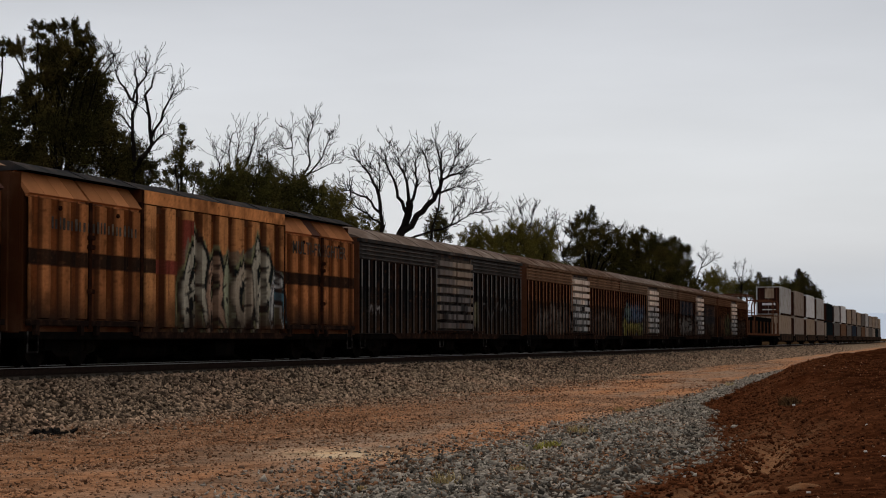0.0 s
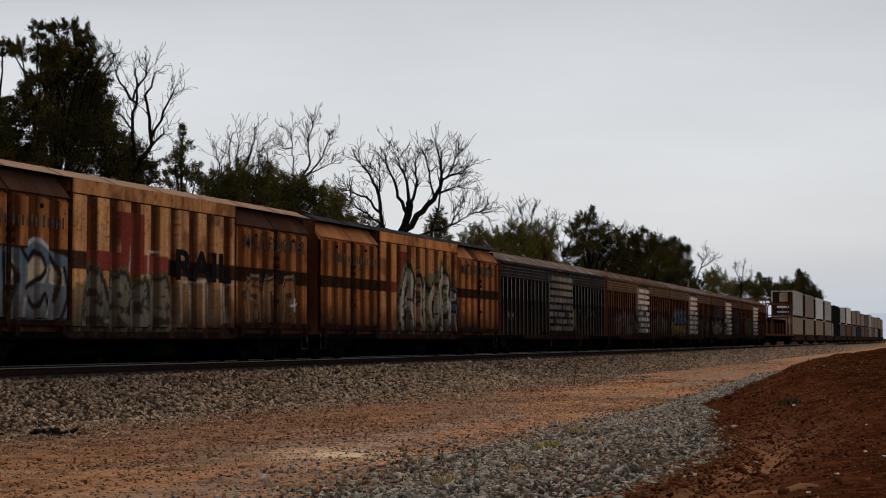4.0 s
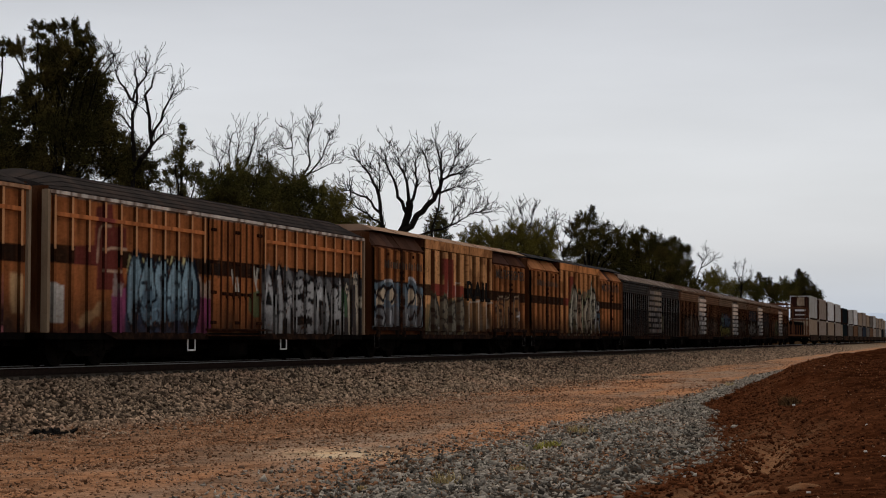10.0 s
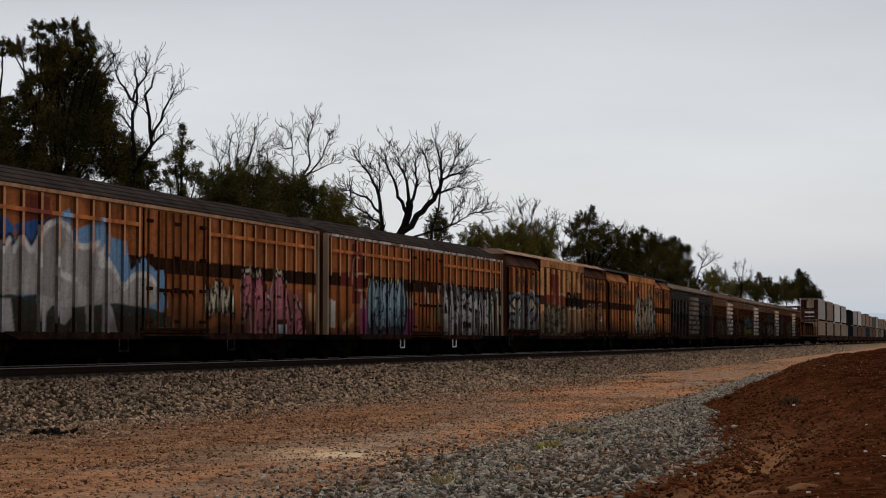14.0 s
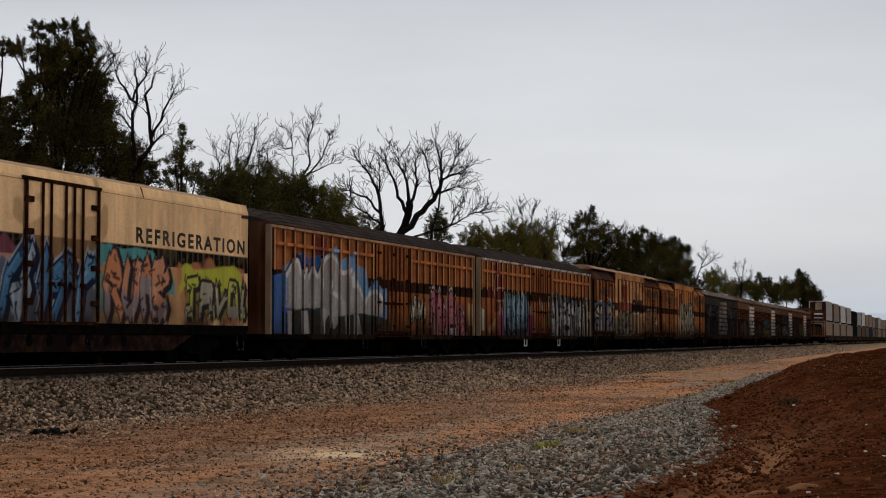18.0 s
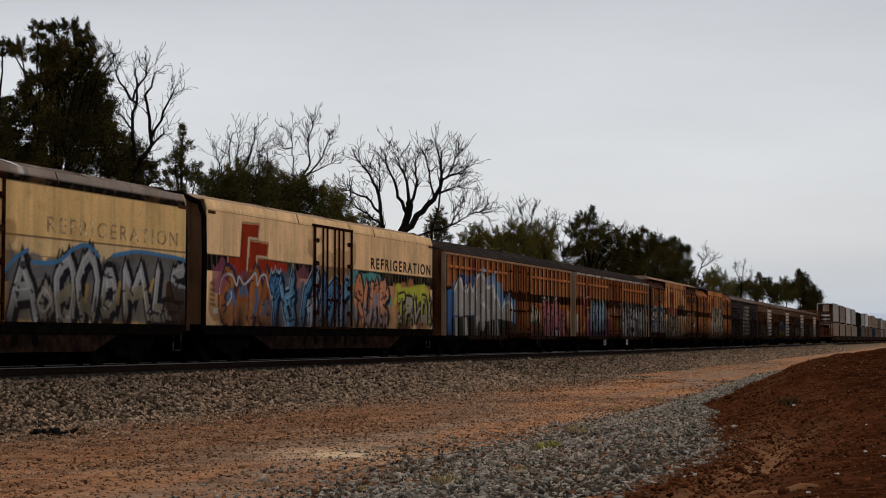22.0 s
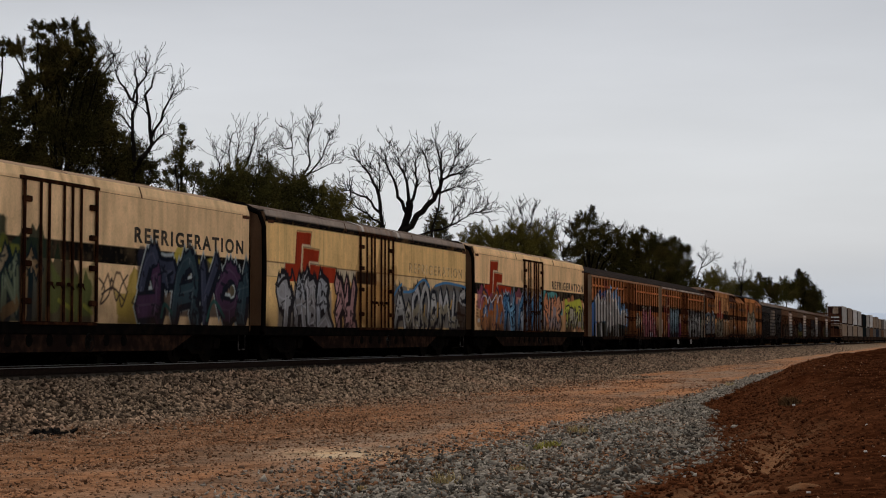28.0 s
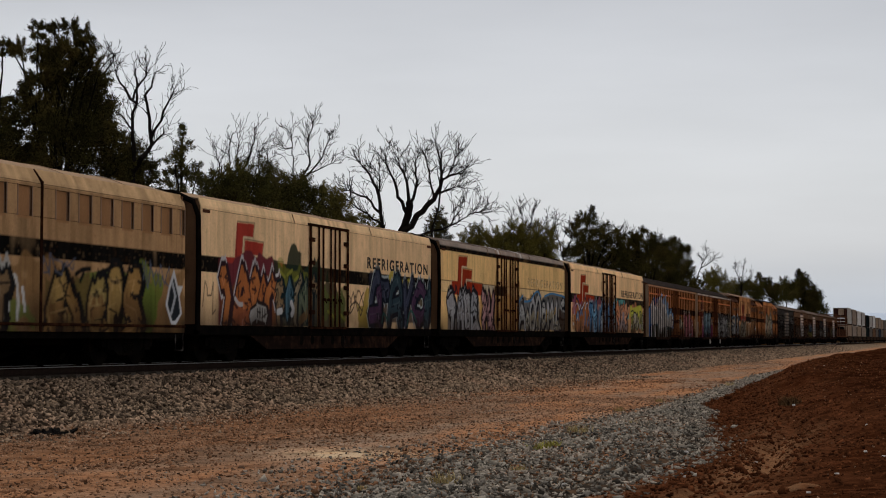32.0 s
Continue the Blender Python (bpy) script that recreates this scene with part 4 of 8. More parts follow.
def running_gear(base, long, sill=0.75, belly=0.0, steps_at=(), wheel_at=None, depth=0.3, step_paint=None):
    """Underframe, bogies with turning wheels, couplers, steps and brake gear under a wagon."""
    h = long / 2
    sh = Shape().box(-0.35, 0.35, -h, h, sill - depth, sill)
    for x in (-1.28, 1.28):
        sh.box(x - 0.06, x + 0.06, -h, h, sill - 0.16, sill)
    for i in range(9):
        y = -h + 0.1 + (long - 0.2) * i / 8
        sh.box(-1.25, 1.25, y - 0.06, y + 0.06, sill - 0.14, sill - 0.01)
    part("underframe", sh, BLACK, base, "near-black steel underframe")
    if belly:
        sh = Shape()
        for x in (-1.3, 1.3):
            sh.along_x([(-belly, sill - 0.02), (-belly + 1.5, sill - 0.52), (belly - 1.5, sill - 0.52), (belly, sill - 0.02)], x - 0.03, x + 0.03)
        part("fishbelly_sill", sh, GRIMY, base, "black fishbelly side sill")
        # lightening holes are black discs: their dark is put on the sill
        for i in range(7):
            part("lightening_hole", Shape().wheel(1.325, 1.34, -2.4 + i * 0.8, sill - 0.28, 0.13, 16), BLACK, base)
    part("air_reservoir", Shape().box(-0.9, -0.4, -2.2, -0.9, sill - 0.62, sill - 0.2, 0.05), BLACK, base)
    part("valve_box", Shape().box(0.5, 1.0, 0.4, 1.5, sill - 0.6, sill - 0.2, 0.05), BLACK, base)
    part("brake_cylinder", Shape().tube([(0.2, -3.6, sill - 0.4), (0.2, -1.0, sill - 0.4)], 0.2, 12), BLACK, base)
    for sign in (-1, 1):
        bogie = part("bogie", SIDE_FRAME, BLACK, base, "near-black three-piece bogie")
        bogie.location = (0, sign * (h - 2.2), 0)
        part("springs", SPRINGS, BLACK, bogie)
        for k in (-0.87, 0.87):
            ws = part("wheelset", WHEELSET, BLACK, bogie)
            ws.location = (0, k, 0.46)
            WHEELSETS.append((ws, k))
        part("coupler", Shape().box(-0.1, 0.1, min(sign * h, sign * (h + 0.45)), max(sign * h, sign * (h + 0.45)), 0.7, 0.9).box(-0.16, 0.16, min(sign * (h + 0.25), sign * (h + 0.45)), max(sign * (h + 0.25), sign * (h + 0.45)), 0.68, 0.95, 0.03), BLACK, base)
    for u in steps_at:
        y = u - h
        st = Shape()
        st.tube([(1.36, y - 0.2, sill), (1.36, y - 0.2, 0.32)], 0.018, 5).tube([(1.36, y + 0.2, sill), (1.36, y + 0.2, 0.32)], 0.018, 5)
        st.tube([(1.36, y - 0.2, 0.32), (1.36, y + 0.2, 0.32)], 0.022, 5)
        part("step", st, step_paint or STEP, base, "worn stirrup step")
    if wheel_at is not None:
        y = wheel_at - h
        ring = [(1.40, y + 0.19 * math.cos(a * 0.3927), sill - 0.32 + 0.19 * math.sin(a * 0.3927)) for a in range(17)]
        hw = Shape().tube(ring, 0.011, 5)
        for a in (0.5, 2.6, 4.7):
            hw.tube([(1.40, y, sill - 0.32), (1.40, y + 0.19 * math.cos(a), sill - 0.32 + 0.19 * math.sin(a))], 0.012, 4)
        part("handbrake_wheel", hw, STEP, base, "worn pale handbrake wheel")


def end_walls(base, long, z0, z1, mat, posts=True, half=1.34, ribs=4):
    for sign in (-1, 1):
        y = sign * (long / 2)
        a, b = sorted((y - sign * 0.06, y - sign * 0.01))
        end = part("end_wall", Shape().box(-half, half, a, b, z0, z1), mat, base, "grimy end wall")
        for i in range(ribs):
            x = -half + (2 * half) * (i + 0.5) / ribs
            a, b = sorted((y - sign * 0.01, y + sign * 0.06))
            part("end_rib", Shape().box(x - 0.06, x + 0.06, a, b, z0, z1 - 0.05, 0.01), mat, end)


def text_mesh(words, size, wide, parent, y, z, x, mat, name="lettering", label="", squash=1.0, bold=0.006):
    cu = bpy.data.curves.new(name, "FONT")
    cu.body, cu.size, cu.extrude, cu.offset = words, size, 0.002, bold
    cu.space_character = wide
    ob = bpy.data.objects.new(name, cu)
    scene.collection.objects.link(ob)
    bpy.context.view_layer.update()
    me = bpy.data.meshes.new_from_object(ob.evaluated_get(bpy.context.evaluated_depsgraph_get()))
    bpy.data.objects.remove(ob)
    me.materials.clear()
    me.materials.append(mat)
    o = new(name, me)
    o.parent = parent
    width = max(v.co.x for v in me.vertices) - min(v.co.x for v in me.vertices)
    me.transform(Matrix(((0, 0, 1, x), (squash / width, 0, 0, y), (0, 1, 0, z), (0, 0, 0, 1))))
    if label:
        tagged(o, label)
    return o


ORANGE = (0.34, 0.112, 0.037)
CREAM, BLACK_BAND, RED = (0.93, 0.59, 0.295), (0.009, 0.008, 0.007), (0.30, 0.035, 0.015)
MAROON = (0.14, 0.03, 0.035)
TRAIN = []


def couple(ob, rear, long):
    TRAIN.append((ob, rear + long / 2))


def logo(c, red=RED, line=(0.66, 0.48, 0.28)):
    """Three stepped arms in red, with pale gaps."""
    c.poly([(1.3, 2.18), (1.3, 2.65), (1.98, 2.67), (2.1, 3.57), (3.2, 3.59), (3.1, 3.2), (2.5, 3.2), (2.38, 2.18)], red)
    c.poly([(2.5, 2.2), (2.62, 3.14), (3.8, 3.12), (3.72, 2.76), (3.02, 2.76), (2.95, 2.2)], red)
    c.poly([(3.05, 2.2), (3.12, 2.70), (5.12, 2.65), (5.05, 2.22)], red)
    c.stroke([(2.42, 2.2), (2.54, 3.2), (3.16, 3.2)], 0.09, line)
    c.stroke([(3.0, 2.2), (3.06, 2.74), (3.75, 2.74)], 0.09, line)
    c.stroke([(1.26, 2.2), (1.26, 2.66)], 0.04, line)
    for k in ([(2.47, 2.2), (2.59, 3.17), (3.82, 3.15), (3.76, 2.76)], [(2.08, 2.7), (2.13, 3.60), (3.23, 3.62), (3.13, 3.22)], [(3.1, 2.72), (5.15, 2.68), (5.08, 2.24)]):
        c.stroke(k, 0.03, (0.03, 0.012, 0.01), 0.8)


def reefer(rear, label, c, roof, door=(7.1, 10.15), words=True, ghost=False, bars=(0.005, 0.215, 0.325, 0.525, 0.64, 0.76, 0.985), stripe=False):
    """A smooth-sided insulated van: painted side, banked cornice, arched roof and a barred door in the middle."""
    long = c.long
    c.grime_shade(0.36, 0.35, 0.7)
    for k in bars:
        u = door[0] + k * (door[1] - door[0])
        streak = np.clip(1 - np.abs(c.u - u - 0.05) / 0.13, 0, 1) * np.clip(0.35 + 0.9 * c.grain(3, 2, 50) - 0.12 * (c.z - 1), 0, 1)
        c.lay(np.clip(streak, 0, 1), (0.20, 0.075, 0.025), 0.75)
    base = empty("refrigerated_van", label, "railway wagon", "wagons of the train")
    part("body", Shape().box(-1.38, 1.36, -long / 2 + 0.02, long / 2 - 0.02, 0.95, 3.82), CREAM_END, base)
    part("sole_bar", Shape().box(-1.38, 1.385, -long / 2, long / 2, 0.70, 0.95), BLACK, base, "near-black sole bar")
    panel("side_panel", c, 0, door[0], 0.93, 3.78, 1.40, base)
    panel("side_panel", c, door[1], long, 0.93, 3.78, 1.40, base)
    panel("cornice", c, 0, long, 3.79, 4.05, lambda u, z: 1.408 - 0.35 * max(z - 3.83, 0), base, "banked cornice under the roof", dz=0.06, du=0.1)
    rf = roof_mesh("roof", roof, long, 1.33, 4.03, 4.29, base, "arched roof, dusty on top", ends=0.35, seams=3)
    if stripe:
        for y in (-1.6, 1.7):
            pts = [(1.33 * (1 - 0.1 * k), y, 4.045 + 0.26 * (1 - (1 - 0.1 * k) ** 2.2)) for k in range(11)]
            sh = Shape()
            for p, q in zip(pts, pts[1:]):
                sh.add([(p[0], y - 0.1, p[2]), (p[0], y + 0.1, p[2]), (q[0], y + 0.1, q[2]), (q[0], y - 0.1, q[2])], [(0, 1, 2, 3)])
            part("roof_stripe", sh, WHITE, rf)
    d = panel("door", c, door[0] + 0.04, door[1] - 0.04, 0.95, 3.78, 1.415, base, "barred insulated double door")
    for k in bars:
        u = door[0] + k * (door[1] - door[0]) - long / 2
        r = 0.036 if k in (bars[0], bars[-1]) else 0.03
        part("locking_bar", Shape().tube([(1.46, u, 0.95), (1.46, u, 3.78)], r, 6), BAR, d)
    for k in (0.05, 0.95):
        for z in (1.35, 2.1, 2.75, 3.4):
            u = door[0] + k * (door[1] - door[0]) - long / 2
            part("hinge", Shape().box(1.42, 1.50, u - 0.16, u + 0.1, z - 0.06, z + 0.06, 0.015), BAR, d)
    for k in (0.33, 0.45, 0.6, 0.75):
        u = door[0] + k * (door[1] - door[0]) - long / 2
        part("latch", Shape().box(1.46, 1.53, u - 0.09, u + 0.05, 1.68, 1.76, 0.015).tube([(1.51, u, 1.72), (1.51, u + 0.12, 1.62)], 0.016, 5), BAR, d)
    part("door_rail", Shape().box(1.38, 1.45, door[0] - long / 2 - 0.1, door[1] - long / 2 + 0.1, 3.79, 3.86), BAR, base)
    part("door_sill", Shape().box(1.36, 1.46, door[0] - long / 2, door[1] - long / 2, 0.88, 0.94), BAR, base)
    for y in (0.28, long - 0.22):
        part("data_plate", Shape().box(1.40, 1.413, y - 0.2 - long / 2, y + 0.2 - long / 2, 3.69, 3.77, 0.003), RUST, base, "small brown plate under the cornice")
    for y in (door[0] - 1.1, door[1] + 2.1):
        part("cornice_joint", Shape().along_y([(1.40, 3.80), (1.416, 3.80), (1.416, 3.83), (1.342, 4.05), (1.32, 4.05)], y - 0.02 - long / 2, y + 0.02 - long / 2), RUST, base)
    for sign in (-1, 1):
        y = sign * long / 2
        hoop = [(1.34, 0.8), (1.36, 2.5), (1.34, 3.6), (1.2, 3.95), (0.7, 4.18), (0, 4.24), (-0.7, 4.18), (-1.2, 3.95), (-1.34, 3.6), (-1.36, 0.8)]
        part("end_hoop", Shape().tube([(x, y + sign * 0.03, z) for x, z in hoop], 0.07, 6), BLACK, base, "black end hoop")
    if words:
        text_mesh("REFRIGERATION", 0.47, 1.34, base, 11.75 - long / 2, 2.78, 1.404, GHOST if ghost else LETTER, label="ghost of removed letters" if ghost else "spaced black letters", squash=5.95, bold=0.004 if ghost else 0.015)
    end_walls(base, long, 0.8, 4.0, CREAM_END, ribs=3)
    running_gear(base, long, 0.84, belly=6.3, steps_at=(long - 0.35,), wheel_at=9.8)
    couple(base, rear, long)
    return base


def flute_light(c, u0, u1, z0, z1):
    """The dark band is a fluted strip: the light on every flute is painted."""
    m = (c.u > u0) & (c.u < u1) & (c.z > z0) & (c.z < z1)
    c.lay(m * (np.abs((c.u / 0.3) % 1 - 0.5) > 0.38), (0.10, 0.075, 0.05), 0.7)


# first refrigerated van: orange and blue scrawls, teal and yellow-green ones on the other half
c = Canvas(17.95, CREAM, 1, 0.032, 0.019)
c.rect(0, 17.95, 2.28, 2.70, BLACK_BAND)
flute_light(c, 0, 17.95, 2.28, 2.70)
c.cloud(6.8, 10.3, 0.9, 3.2, (0.40, 0.22, 0.10), 0.55, 0.5, 22)
c.weather(0.22, (0.3, 0.2, 0.1))
logo(c)
c.cloud(0.2, 17.6, 0.85, 2.25, (0.30, 0.13, 0.05), 0.65, 0.3)
c.spray(0.3, 3.4, 1.7, 2.5, (0.22, 0.06, 0.10), 0.8, 0.4, 6)
c.cloud(4.0, 7.0, 1.3, 2.35, (0.22, 0.07, 0.09), 0.7, 0.4, 7)
glyphs(c, [[[(1.54, 1.22), (1.06, 1.25), (0.88, 1.66), (1.12, 2.07), (1.52, 2.04)]], [[(1.76, 1.22), (1.93, 1.61), (2.38, 1.74), (2.58, 1.23)]], [[(2.72, 1.16), (2.75, 1.9), (2.98, 2.19), (3.28, 1.89), (3.44, 1.17)]], [[(3.34, 1.31), (3.57, 1.74), (3.78, 2.15), (3.97, 1.67), (4.13, 1.18)]]],
       0.40, [(0.36, 0.125, 0.035), (0.30, 0.10, 0.035)], (0.045, 0.03, 0.04), 0.08, low=(0.30, 0.13, 0.055), cut=1.35)
lines(c, 0.2, (0.10, 0.14, 0.21), [(1.26, 1.62), (1.48, 1.8), (1.66, 1.51)], [(2.02, 1.75), (2.24, 1.94), (2.38, 1.77)], [(2.95, 1.31), (3.09, 1.61), (3.04, 1.85)], [(3.53, 1.26), (3.72, 1.56)])
lines(c, 0.06, (0.46, 0.46, 0.48), [(0.75, 1.72), (0.89, 2.08), (1.21, 2.23), (1.56, 2.18), (1.79, 1.96), (1.94, 2.19), (2.24, 2), (2.58, 2.12), (2.98, 2.31), (3.11, 2), (3.34, 2.25), (3.66, 2.27), (3.84, 1.98), (4.26, 2.05)], [(1.23, 1.45), (1.48, 1.65), (1.44, 1.79)])
glyphs(c, [[[(4.23, 1.06), (4.32, 1.7), (4.01, 2.04)], [(4.32, 1.64), (4.65, 2.04)]], [[(4.67, 2.06), (4.89, 1.59), (5.17, 1.07)], [(5.57, 2.3), (5.37, 1.8), (5.59, 1.15)], [(5, 1.66), (5.53, 1.76)]], [[(6.2, 1.16), (6.47, 1.83), (7.12, 2.42)]],
           [[(6.82, 1.17), (6.98, 1.84), (7.32, 2.29)], [(6.59, 1.51), (7.16, 1.6)]], [[(7.64, 1.1), (8.05, 1.87), (8.66, 2.21)], [(7.86, 2.26), (7.63, 1.73), (8.48, 1.79)]], [[(8.24, 1.11), (8.85, 1.99), (9.18, 1.56)]], [[(9.12, 1.12), (9.3, 1.81), (9.82, 2.11)]]],
       0.28, [(0.055, 0.14, 0.25), (0.12, 0.25, 0.36), (0.07, 0.17, 0.28), (0.30, 0.34, 0.37), (0.06, 0.15, 0.26)], (0.012, 0.018, 0.035), 0.07, halo=(0.30, 0.34, 0.38), glow=0.05, shine=0.5)
c.poly([(9.87, 2.62), (10.58, 2.68), (11.16, 2.59), (11.8, 2.65), (12.6, 2.61), (12.98, 2.37), (13.36, 2.03), (13.75, 1.94), (13.75, 1.63), (12.99, 1.67), (12.46, 2.08), (11.8, 2.41), (11.03, 2.24), (10.41, 2.3), (10.01, 2.06)], (0.10, 0.29, 0.27), 0.95)
c.poly([(9.89, 1.44), (9.95, 2), (10.28, 2.01), (10.36, 1.16), (9.96, 1.16)], (0.09, 0.26, 0.24), 0.8)
glyphs(c, [[[(10.5, 1.22), (10.49, 1.85), (10.52, 2.19), (10.89, 2.29), (10.97, 1.92), (10.62, 1.79)], [(10.66, 1.77), (11.11, 1.23)]], [[(11.35, 2.19), (11.25, 1.53), (11.5, 1.23), (11.82, 1.47), (11.84, 2.18)]], [[(12.18, 1.24), (12.06, 1.85), (12.31, 2.28), (12.54, 1.78), (12.62, 1.25)]],
           [[(13.06, 2.31), (12.72, 2.21), (12.69, 1.56), (13.22, 1.32)], [(12.73, 1.82), (13.1, 1.89)]]], 0.30, [(0.56, 0.22, 0.10), (0.58, 0.26, 0.14)], (0.035, 0.028, 0.03), 0.07, low=(0.25, 0.23, 0.24), cut=1.55)
c.cloud(13.9, 17.8, 1.1, 2.45, (0.42, 0.17, 0.075), 0.8, 0.25, 9)
c.cloud(14.1, 17.5, 1.75, 2.35, (0.42, 0.42, 0.05), 0.95, 0.25, 10)
glyphs(c, [[[(14.38, 1.89), (14.94, 1.97)], [(14.62, 1.9), (14.67, 1.25)]], [[(15.11, 1.22), (15.27, 1.88), (15.77, 1.83), (15.69, 1.23)], [(15.27, 1.54), (15.73, 1.58)]], [[(16.11, 1.87), (16.2, 1.24), (16.63, 1.64)]], [[(16.81, 1.24), (16.84, 1.92), (17.24, 1.87), (17.33, 1.25)]], [[(17.69, 1.88), (17.51, 1.25)]]],
       0.17, [(0.42, 0.42, 0.06), (0.40, 0.38, 0.09)], (0.035, 0.028, 0.03), 0.06, low=(0.34, 0.29, 0.25), cut=1.85)
c.poly([(0.38, 1.35), (0.65, 1.36), (0.65, 1.23), (0.38, 1.21)], (0.6, 0.56, 0.5), 0.9)
lines(c, 0.07, (0.10, 0.055, 0.03), [(0.24, 1.98), (0.45, 1.95)], [(0.25, 1.81), (0.49, 1.8)], [(0.25, 1.7), (0.48, 1.67)], [(0.25, 1.57), (0.46, 1.55)], [(0.25, 1.46), (0.5, 1.43)], a=0.7)
c.poly([(0.78, 2.08), (1.21, 2.3), (1.21, 2.02), (0.96, 1.72), (0.79, 1.72)], (0.24, 0.06, 0.12), 0.6)
reefer(-47.06, "cream refrigerated van covered in orange, blue and yellow graffiti", c, ROOF_PALE, door=(7.0, 10.0))

# second refrigerated van: grey roof, ghost lettering, silver scrawls
c = Canvas(18.2, (0.88, 0.56, 0.225), 2, 0.032, 0.019)
c.rect(0, 18.2, 2.27, 2.66, (0.80, 0.54, 0.25))
c.rect(0, 18.2, 2.64, 2.67, (0.20, 0.12, 0.06))
c.rect(0, 18.2, 2.26, 2.28, (0.30, 0.19, 0.09))
c.rect(5.2, 7.0, 2.27, 2.64, (0.55, 0.45, 0.30))
c.rect(6.8, 8.6, 2.27, 2.62, BLACK_BAND)
c.rect(0, 18.2, 3.72, 3.90, BLACK_BAND)
c.rect(0, 18.2, 3.90, 4.3, (0.32, 0.255, 0.205))
for u in (7.4, 10.7):
    c.rect(u, u + 0.2, 3.88, 4.3, (0.60, 0.55, 0.48))
c.cloud(5.0, 10.6, 0.9, 2.25, (0.52, 0.27, 0.08), 0.75, 0.3, 21)
c.cloud(6.6, 10.4, 1.0, 3.0, (0.30, 0.14, 0.045), 0.5, 0.5, 22)

c.weather(0.3, (0.36, 0.20, 0.09))
c.rect(6.9, 8.6, 2.28, 2.63, (0.016, 0.012, 0.009), 0.9)
c.rect(12.5, 15.5, 2.2, 2.62, (0.62, 0.46, 0.26), 0.5, 0.1)
logo(c)
glyphs(c, [[[(1.32, 0.9), (1.37, 1.48), (1.44, 1.91), (1.21, 2.06), (0.92, 1.98), (0.97, 1.7), (1.34, 1.64)]], [[(2.04, 0.89), (2.07, 1.5), (2.27, 2.1)], [(2.66, 0.89), (2.51, 1.51), (2.58, 2.09)], [(2.09, 1.48), (2.55, 1.56)]], [[(3.11, 0.97), (3.04, 1.76), (2.85, 2.24)], [(3.04, 2.02), (3.43, 2.08), (3.37, 1.68), (3.09, 1.6)], [(3.12, 1.58), (3.54, 1.44), (3.45, 1.04), (3.13, 0.97)]],
           [[(3.83, 0.9), (3.7, 1.54), (3.95, 2.24), (4.31, 2.11)], [(3.75, 1.54), (4.15, 1.65)], [(3.85, 0.93), (4.38, 1.17), (4.73, 0.86)]]], 0.34, [(0.29, 0.28, 0.28), (0.27, 0.27, 0.28)], (0.02, 0.018, 0.02), 0.12, low=(0.21, 0.19, 0.18), cut=1.4, shine=0.5)
lines(c, 0.10, (0.022, 0.02, 0.022), [(0.8, 2.02), (1.2, 2.24), (1.71, 2.28), (1.79, 2.51), (2.06, 2.07)], [(2.76, 2.27), (2.94, 2.4), (3.35, 2.34), (3.59, 2.16), (3.92, 2.39), (4.36, 2.26)])
glyphs(c, [[[(5.34, 0.94), (5.27, 1.46), (5.52, 2.11)]], [[(5.52, 2.06), (5.93, 1.35)]], [[(5.99, 2.18), (5.95, 1.28), (6.07, 0.95)]], [[(6.61, 2.15), (6.43, 1.48), (6.33, 0.95)], [(6.06, 1.29), (6.43, 1.36)]], [[(5.18, 1.27), (5.58, 1.59)]]], 0.33, [(0.38, 0.21, 0.20), (0.36, 0.20, 0.19)], (0.022, 0.016, 0.018), 0.13, low=(0.28, 0.14, 0.13), cut=1.3)
lines(c, 0.11, (0.022, 0.016, 0.018), [(6.03, 1.41), (6.03, 1.29)], [(6.38, 1.42), (6.38, 1.29)], [(5.67, 2.16), (5.89, 1.85), (6.04, 2.23)])
c.cloud(10.3, 18.0, 0.95, 2.2, (0.22, 0.15, 0.06), 0.8, 0.25, 7)
c.poly([(10.02, 1.7), (10.53, 2.16), (10.99, 2.38), (11.19, 2.01), (12.09, 2.16), (12.86, 2.45), (13.45, 2.59), (14.05, 2.22), (14.51, 2.42), (15.7, 2.56), (16.86, 2.54), (18.26, 2.46), (18.35, 2.04), (14.14, 1.8), (11.95, 1.86)], (0.03, 0.05, 0.07), 0.85)
glyphs(c, [[[(10.42, 1.04), (10.6, 1.64), (10.86, 2.06)], [(10.89, 2.03), (11.2, 1.52), (11.34, 1.05)], [(10.6, 1.5), (11.13, 1.56)]], [[(11.78, 1.57), (11.54, 1.34), (11.79, 1.08), (12.06, 1.35), (11.78, 1.57)]], [[(12.31, 1.03), (12.23, 1.83), (12.65, 2.26), (12.91, 1.7), (12.74, 1.03)]],
           [[(13.25, 1.07), (13.09, 1.85), (13.53, 2.41), (13.94, 1.87), (13.77, 1.16)]], [[(14.29, 1.93), (14.14, 1.2), (14.68, 1.39), (14.6, 1.84), (14.29, 1.93)]], [[(15.15, 1.12), (15.14, 2.1), (15.55, 1.6), (15.95, 2.16), (16.21, 1.22)]], [[(16.74, 2.12), (16.62, 1.2), (17.22, 1.21)]], [[(18.08, 2.23), (17.55, 2.08), (17.65, 1.73), (18.27, 1.64), (18.13, 1.25), (17.48, 1.21)]]],
       0.26, [(0.31, 0.30, 0.28), (0.30, 0.29, 0.27), (0.32, 0.31, 0.30)], (0.018, 0.018, 0.022), 0.09, low=(0.24, 0.20, 0.13), cut=1.45, shine=0.6)
